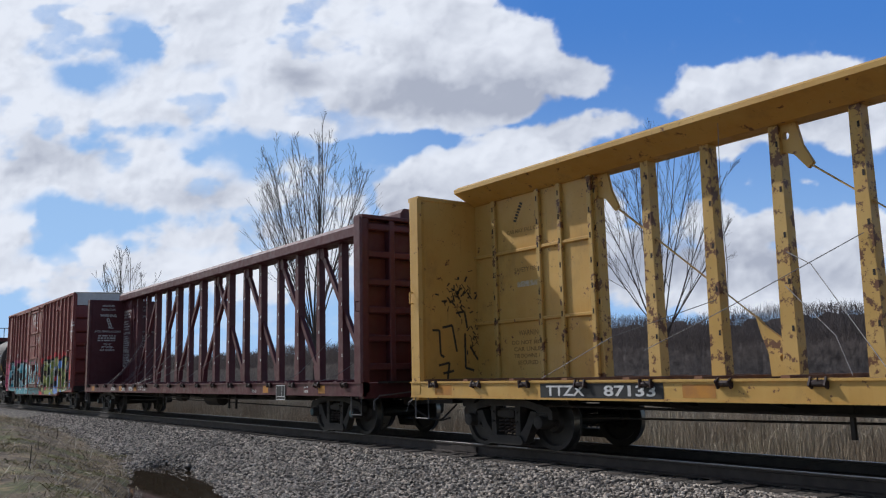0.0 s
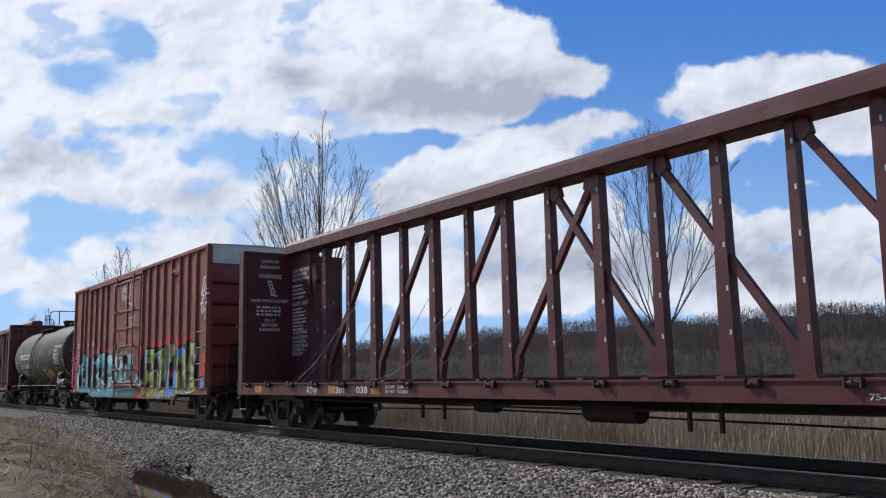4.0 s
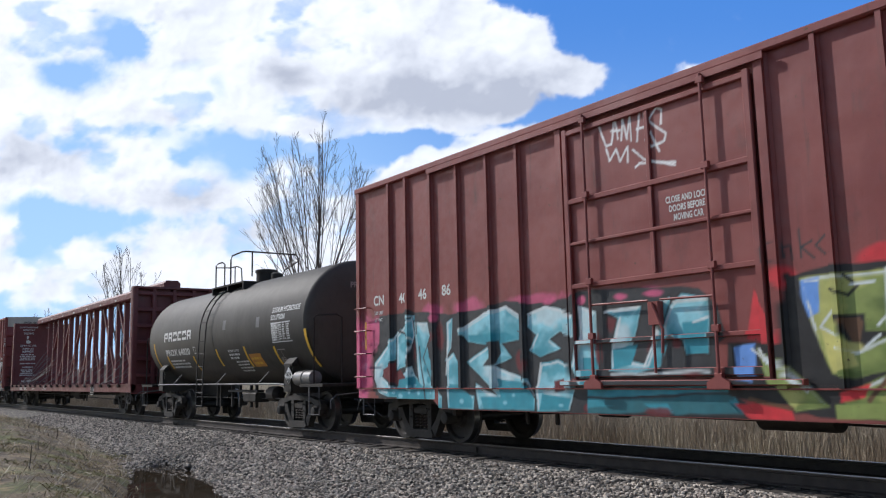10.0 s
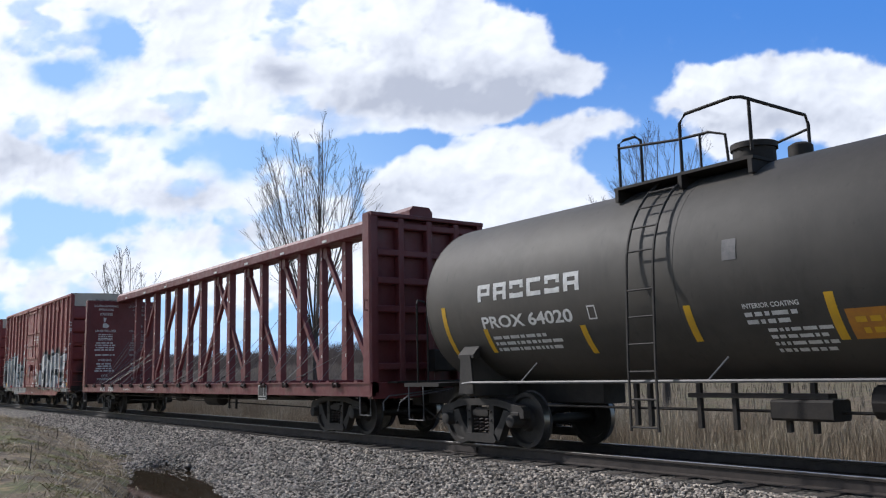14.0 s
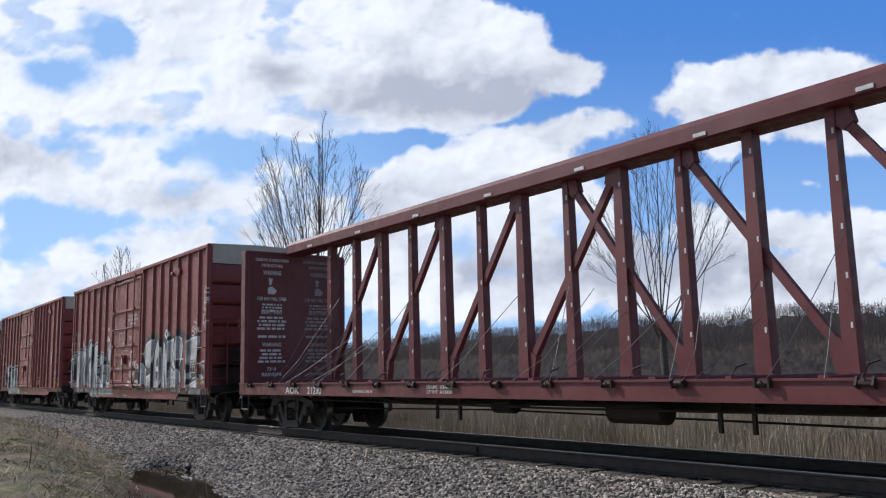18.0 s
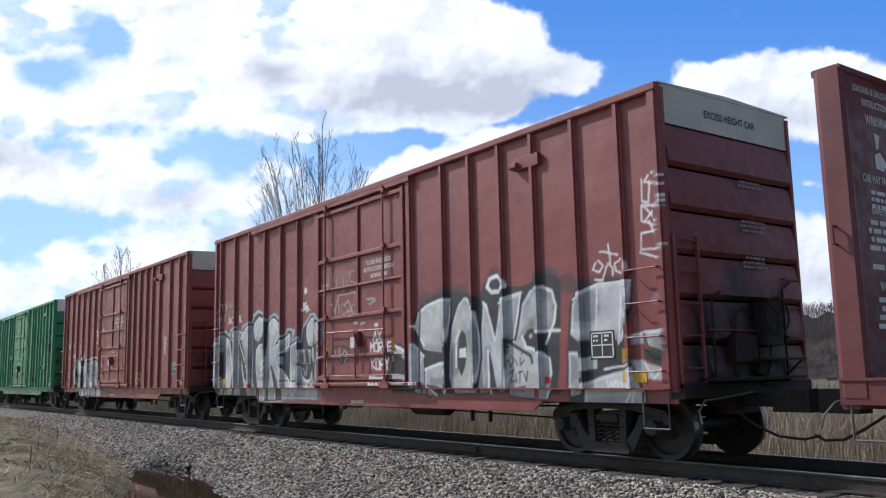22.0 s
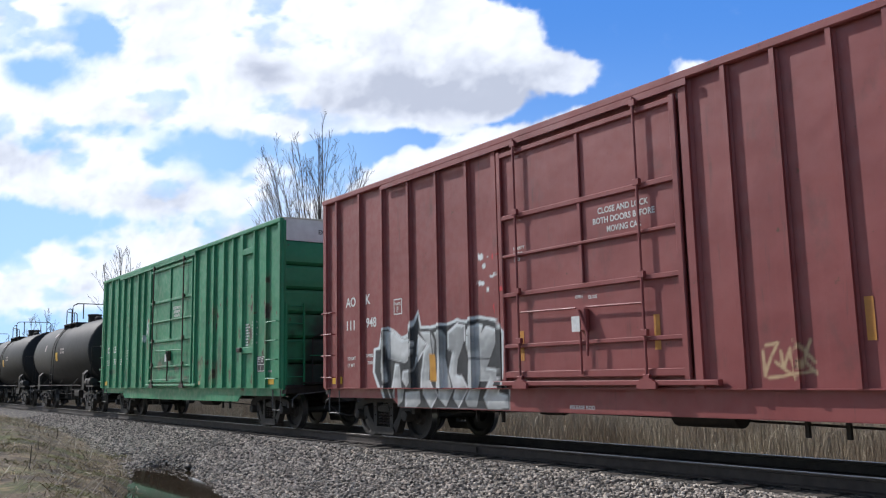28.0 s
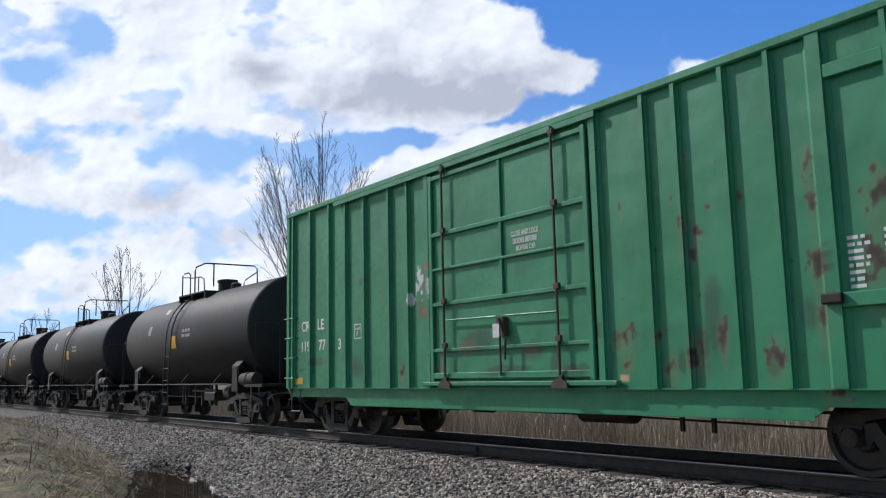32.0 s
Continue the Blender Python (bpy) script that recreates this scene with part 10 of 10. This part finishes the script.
boxcar_words(car_g, 7.82, [("AO", -6.94, 2.65, 0.2), ("K", -6.14, 2.66, 0.2), ("111", -6.9, 2.17, 0.2), ("948", -6.13, 2.19, 0.2)], [("LD LMT", -6.87, 1.56, 0.07), ("LT WT", -6.87, 1.42, 0.07), ("219000", -6.15, 1.60, 0.07), ("71000", -6.08, 1.46, 0.07)], (-5.1, 2.38, "F"), True)
boxcar_words(car_h, 7.82, [("CR", -7.17, 2.25, 0.23), ("LE", -6.40, 2.26, 0.23), ("119", -7.16, 1.80, 0.23), ("77", -6.34, 1.81, 0.23), ("3", -5.48, 1.80, 0.23)], [], (-4.81, 1.99, "F"), True, "DOORS BEFORE")
m = Mesh()
word(m, "CRLE 119773", 0.5, 4.30, 0.11, on_end(7.82 + 0.062), 0.62)
part("end_number", m, LETTER, car_h, "white reporting mark on the end")
for car in (car_f, car_g):
    part("sill_lettering", word(Mesh(), "RELEASE ROD", -0.5, 0.70, 0.055, on_side(-1.449), 0.5), LETTER, car)
    for k, line in enumerate(("SECURITY", "DEVICE", "ONLY")):
        part("door_notice", word(Mesh(), line, -1.52, 3.16 - 0.09 * k, 0.05, on_side(-1.549), 0.26 - 0.05 * k), LETTER, car)
    part("lock_notice", word(Mesh(), "OPEN", -0.20, 2.28, 0.05, on_side(-1.549), 0.15), LETTER, car)
    part("lock_notice", word(Mesh(), "CLOSE", 0.06, 2.26, 0.05, on_side(-1.549), 0.17), LETTER, car)
for car in (car_f, car_g):
    for x, z in ((1.22, 1.5), (-1.44, 1.42)):
        part("reflector", quad(Mesh(), x, z, 0.10, 0.46, on_side(-1.55)), ORANGE, car, "amber reflective strip")
part("reflector", quad(Mesh(), 4.0, 1.5, 0.10, 0.46, on_side(-1.507)), ORANGE, car_g, "amber reflective strip")
tank_words(car_t, 1.46, 2.52)
sill_words(car_b, [("ATW", -7.12, 0.87, 0.15, 0.55), ("301", -5.78, 0.88, 0.14, 0.38), ("038", -4.92, 0.89, 0.14, 0.44), ("LD LMT", -3.81, 0.99, 0.06, 0.34), ("LT WT", -3.81, 0.90, 0.06, 0.34), ("224800", -3.40, 0.99, 0.06, 0.36), ("61200", -3.38, 0.90, 0.06, 0.34), ("JACK", 8.45, 0.98, 0.06, 0.2), ("HERE", 8.45, 0.89, 0.06, 0.2), ("75-0", 5.62, 0.88, 0.07, 0.24)], [(-9.9, 0.4, ORANGE), (-6.1, 0.3, ORANGE), (-4.35, 0.32, ORANGE), (9.12, 0.3, ORANGE), (6.25, 0.3, ORANGE)])
sill_words(car_e, [("AOK", -8.66, 0.86, 0.16, 0.72), ("21230", -7.55, 0.86, 0.16, 0.66), ("RETAINING VALVE", -5.55, 0.90, 0.06, 0.78), ("LD LMT", -2.9, 0.99, 0.06, 0.34), ("LT WT", -2.9, 0.90, 0.06, 0.34), ("22480", -2.5, 0.99, 0.06, 0.36), ("61500", -2.5, 0.90, 0.06, 0.36)], [])
sill_words(car_a, [("TTZX", -7.72, 0.89, 0.15, 0.80), ("87133", -6.55, 0.89, 0.15, 0.92)], [])
part("sill_panel", quad(Mesh(), -7.85, 0.86, 2.35, 0.21, on_side(-1.473)), SIGN_BLACK, car_a, "black lettering panel on the sill")
for x in (-10.6, -5.2):
    part("sill_panel", quad(Mesh(), x, 0.88, 0.5, 0.17, on_side(-1.473)), ORANGE, car_a)
for car, x in ((car_b, 7.03), (car_e, 6.0)):
    part("consolidated_panel", quad(Mesh(), x, 0.72, 0.48, 0.34, on_side(-1.485)), SIGN_BLACK, car, "black inspection panel")
    p = on_side(-1.489)
    part("panel_frame", quad(quad(outline_box(Mesh(), x, 0.72, 0.48, 0.34, 0.018, p), x + 0.30, 0.80, 0.015, 0.24, p), x + 0.02, 0.79, 0.44, 0.015, p), LETTER, car)
notice_b = [("LOADING AND", 4.28, 0.085, 0.5), ("INSTRUCTION", 4.12, 0.085, 0.55), ("WARNING", 3.86, 0.12, 0.66), ("AVOID TIPPING ACCIDENT", 3.22, 0.085, 1.05), (3, 3.06, 0.055, 0.95), ("72'-3\"", 2.70, 0.08, 0.32), ("BETWEEN", 2.58, 0.08, 0.46), ("BULKHEADS", 2.46, 0.08, 0.58)]
bulkhead_words(car_b, -10.696, -0.72, notice_b, LETTER)
bulkhead_words(car_b, -10.696, 0.72, notice_b, LETTER_DIM)
picture = Mesh()
for a, b in (((-0.78, 3.78), (-0.66, 3.44)), ((-0.70, 3.80), (-0.58, 3.46)), ((-0.72, 3.42), (-0.50, 3.40)), ((-0.78, 3.78), (-0.70, 3.80)), ((-0.74, 3.68), (-0.66, 3.70)), ((-0.71, 3.58), (-0.63, 3.60)), ((-0.66, 3.44), (-0.58, 3.46))):
    ribbon(picture, [a, b], 0.018, on_end(-10.695))
part("tipping_sign", picture, LETTER, car_b, "white tipping-car sign")
panel = on_side(-0.104)
for s, z, h, wide in (("LOADING AND", 4.02, 0.09, 0.95), ("UNLOADING", 3.90, 0.09, 0.8), ("INSTRUCTION", 3.78, 0.09, 0.95), ("SAFETY FIRST", 3.12, 0.10, 0.9), ("WARNING", 2.36, 0.11, 0.85), ("DO NOT MOVE", 2.24, 0.085, 0.85), ("CAR UNLESS", 2.13, 0.085, 0.75), ("TIE DOWNS ARE", 2.02, 0.085, 0.9), ("SECURED IN", 1.91, 0.085, 0.7), ("KEYSLOTS", 1.80, 0.085, 0.6)):
    part("loading_notice", word(Mesh(), s, -10.6, z, h, panel, wide), LETTER, car_b, "white loading notice")
part("loading_notice", bars(Mesh(), -10.6, 3.68, 0.85, 4, 0.055, 0.05, panel, 31), LETTER, car_b)
part("loading_notice", bars(Mesh(), -10.6, 3.06, 0.85, 7, 0.05, 0.04, panel, 32), LETTER, car_b)
notice_e = [("LOADING & UNLOADING", 4.30, 0.085, 0.95), ("INSTRUCTIONS", 4.15, 0.085, 0.6), ("WARNING", 3.94, 0.12, 0.52), ("CAR MAY FALL OVER", 3.26, 0.095, 0.85), (3, 3.13, 0.045, 0.7), ("SAFETY FIRST", 2.90, 0.08, 0.6), (4, 2.78, 0.055, 0.85), (1, 2.28, 0.06, 0.9), ("WARNING", 2.05, 0.10, 0.55), (4, 1.92, 0.055, 0.78), ("73'-0", 1.42, 0.09, 0.26), ("BULKHEADS", 1.28, 0.09, 0.55)]
for y, mat in ((-0.72, LETTER), (0.66, LETTER_DIM)):
    bulkhead_words(car_e, -11.046, y, notice_e, mat)
    s = on_end(-11.045)
    fig = Mesh().add([s(y - 0.10, 3.86), s(y + 0.02, 3.84), s(y - 0.02, 3.68), s(y - 0.08, 3.66)], [(0, 1, 2, 3)])
    fig.add([s(y - 0.12, 3.60), s(y, 3.64), s(y + 0.14, 3.52), s(y + 0.06, 3.42), s(y - 0.12, 3.44)], [(0, 1, 2, 3, 4)])
    part("tipping_sign", fig, mat, car_e, "white tipping-car sign")
# scrawls on the yellow bulkhead
BLACK_SCRAWL = plain("black_marker", (0.03, 0.025, 0.02), (0.06, 0.05, 0.03), 9.0, 0.7, bump=0.0)
s = on_end(-11.046)
scrawl = Mesh()
for pts in ([(-1.18, 2.05), (-1.02, 2.05), (-1.0, 1.6), (-0.92, 1.55)], [(-0.95, 2.1), (-0.72, 2.15), (-0.62, 1.65)], [(-0.62, 2.38), (-0.42, 2.42), (-0.36, 2.1)], [(-0.42, 2.0), (-0.42, 1.35), (-0.22, 1.3)], [(-0.3, 1.75), (-0.12, 1.5)], [(-1.05, 1.4), (-0.8, 1.45), (-0.85, 1.15)], [(-0.95, 1.25), (-0.7, 1.3)]):
    ribbon(scrawl, pts, 0.022, s)
rr = random.Random(9)
for k in range(60):
    a, b = rr.gauss(-0.55, 0.22), rr.gauss(2.72, 0.22)
    ribbon(scrawl, [(a, b), (a + rr.uniform(-0.1, 0.1), b + rr.uniform(-0.12, 0.12))], rr.uniform(0.008, 0.02), s)
for k in range(30):
    a, b = rr.gauss(-0.2, 0.10), rr.gauss(1.9, 0.16)
    ribbon(scrawl, [(a, b), (a + rr.uniform(-0.08, 0.08), b + rr.uniform(-0.1, 0.1))], rr.uniform(0.006, 0.014), s)
part("scrawl", scrawl, BLACK_SCRAWL, car_a, "black scrawled tags")
f = on_side(-0.104)
m = Mesh()
for k in range(7):
    ribbon(m, [(-9.9 + 0.03 * k, 4.03 + 0.05 * k), (-9.82 + 0.03 * k, 4.0 + 0.05 * k)], 0.02, f)
part("scrawl", m, BLACK_SCRAWL, car_a)
FADED = plain("faded_stencil", (0.36, 0.21, 0.05), (0.24, 0.14, 0.04), 8.0, 0.7, bump=0.0)
for s, x, z, h, wide in (("CAR MAY FALL OVER", -10.1, 3.78, 0.075, 1.0), ("SAFETY FIRST", -9.92, 3.05, 0.085, 0.72), ("WARNING", -9.86, 1.90, 0.10, 0.62), ("DO NOT MOVE", -10.05, 1.74, 0.075, 0.95), ("CAR UNLESS", -10.0, 1.62, 0.075, 0.85), ("TIE DOWNS ARE", -10.0, 1.50, 0.075, 0.85), ("SECURED IN", -9.9, 1.38, 0.075, 0.7)):
    part("faded_notice", word(Mesh(), s, x, z, h, f, wide), FADED, car_a, "faded brown notice")
part("worn_decal", quad(Mesh(), -9.85, 2.78, 0.6, 0.10, f), plain("pale_decal", (0.55, 0.50, 0.40), (0.50, 0.33, 0.09), 14.0, 0.7, bump=0.0), car_a)
for pts in ([(-7.9, -1.40, 1.14), (-6.6, -1.2, 1.72), (-5.6, -0.12, 2.2)], [(-5.85, -1.40, 1.5), (-4.8, -1.0, 2.0), (-3.4, -0.12, 2.85)], [(-4.45, -0.12, 2.75), (-3.9, -0.5, 2.5), (-2.6, -1.38, 1.14)], [(-4.5, -0.12, 2.3), (-3.6, -0.6, 1.6), (-3.0, -1.40, 1.14)], [(2.2, -1.40, 1.14), (1.0, -0.9, 1.7), (-0.4, -0.2, 2.6)], [(-2.4, -1.40, 1.14), (-1.2, -0.8, 2.0), (-0.3, -0.12, 3.0)]):
    part("tie_cable", Mesh().tube(pts, 0.006, 5), ROD_GREY, car_a)
part("hanging_strap", Mesh().tube([(-5.12, -0.45, 4.72), (-5.13, -0.5, 3.5), (-5.11, -0.48, 2.6), (-5.13, -0.5, 2.0)], 0.006, 4), CABLE, car_a)
# marks on the far tank cars
for car in far_tanks:
    w = on_tank(1.465, 2.52)
    part("notice_panel", quad(Mesh(), -0.55, 2.2, 0.42, 0.38, w, 4), SIGN_YELLOW, car)
    part("small_panel", quad(Mesh(), -2.9, 2.7, 0.3, 0.3, w, 3), LETTER_DIM, car)
    part("small_panel", quad(Mesh(), -1.9, 3.35, 0.35, 0.16, w, 2), LETTER_DIM, car)
    tagged(part("small_stencil", bars(Mesh(), 0.4, 2.75, 0.9, 2, 0.09, 0.06, w, 51), LETTER_DIM, car), kind="stuff")

# bunched slack cables and pale guide plates of the oxide-red flat car
rc = random.Random(23)
for k in range(26):
    a = rc.choice(np.linspace(-9.05, 9.05, 16)) + rc.uniform(-0.1, 0.1)
    b = a + rc.uniform(-0.9, 0.9)
    z = rc.uniform(1.7, 2.9)
    part("tie_cable", Mesh().tube([(b, -1.45, 1.10), (b + (a - b) * 0.3, -1.05, 1.12 + 0.25 * (z - 1.1)), (a, -0.12, z)], 0.007, 4), CABLE, car_e)
for k in range(12):
    a = -9.3 + 1.6 * k
    part("winch_bar", Mesh().tube([(a, -1.5, 1.12), (a + 0.05, -1.46, 1.26), (a + 0.16, -1.42, 1.30)], 0.018, 6), GREASE, car_e)
for k in range(9):
    a = -9.7 + 2.42 * k
    part("guide_plate", Mesh().box(a - 0.11, a + 0.11, -0.315, -0.30, 4.55, 4.61, 0.005), LETTER, car_e, "pale guide plate on the chord")


# ---- what moves: the train rolls past, its wheels turn, the clouds drift ----
def rolled(t):
    """Metres that the train has gone since the start."""
    s = lambda q: 64.614 * q + 0.4391 * q ** 2 - 0.9069 * q ** 3 + 0.3212 * q ** 4 + 0.2696 * q ** 5 - 0.3070 * q ** 6
    return s((t - 16) / 16) - s(-1)


def motions():
    times = [0.5 * k for k in range(65)]
    for car in CARS:
        x = car.matrix_basis.translation.x
        walk(car, [(t, pose(x + rolled(t), 0, 0)) for t in times])
    turns = [32.0 * k / 240 for k in range(241)]
    turns = [round(t * FPS) / FPS for t in turns]
    for w, x in ROLLING:
        walk(w, [(t, pose(x, 0, WHEEL_R, 0, math.degrees(rolled(t) / WHEEL_R), 0)) for t in turns])
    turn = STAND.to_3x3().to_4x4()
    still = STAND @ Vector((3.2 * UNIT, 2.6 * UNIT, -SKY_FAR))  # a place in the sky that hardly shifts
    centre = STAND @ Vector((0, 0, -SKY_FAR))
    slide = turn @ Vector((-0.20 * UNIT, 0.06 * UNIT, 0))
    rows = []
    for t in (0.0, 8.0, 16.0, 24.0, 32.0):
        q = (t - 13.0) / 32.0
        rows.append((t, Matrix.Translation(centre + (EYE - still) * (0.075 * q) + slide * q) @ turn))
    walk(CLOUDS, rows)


motions()
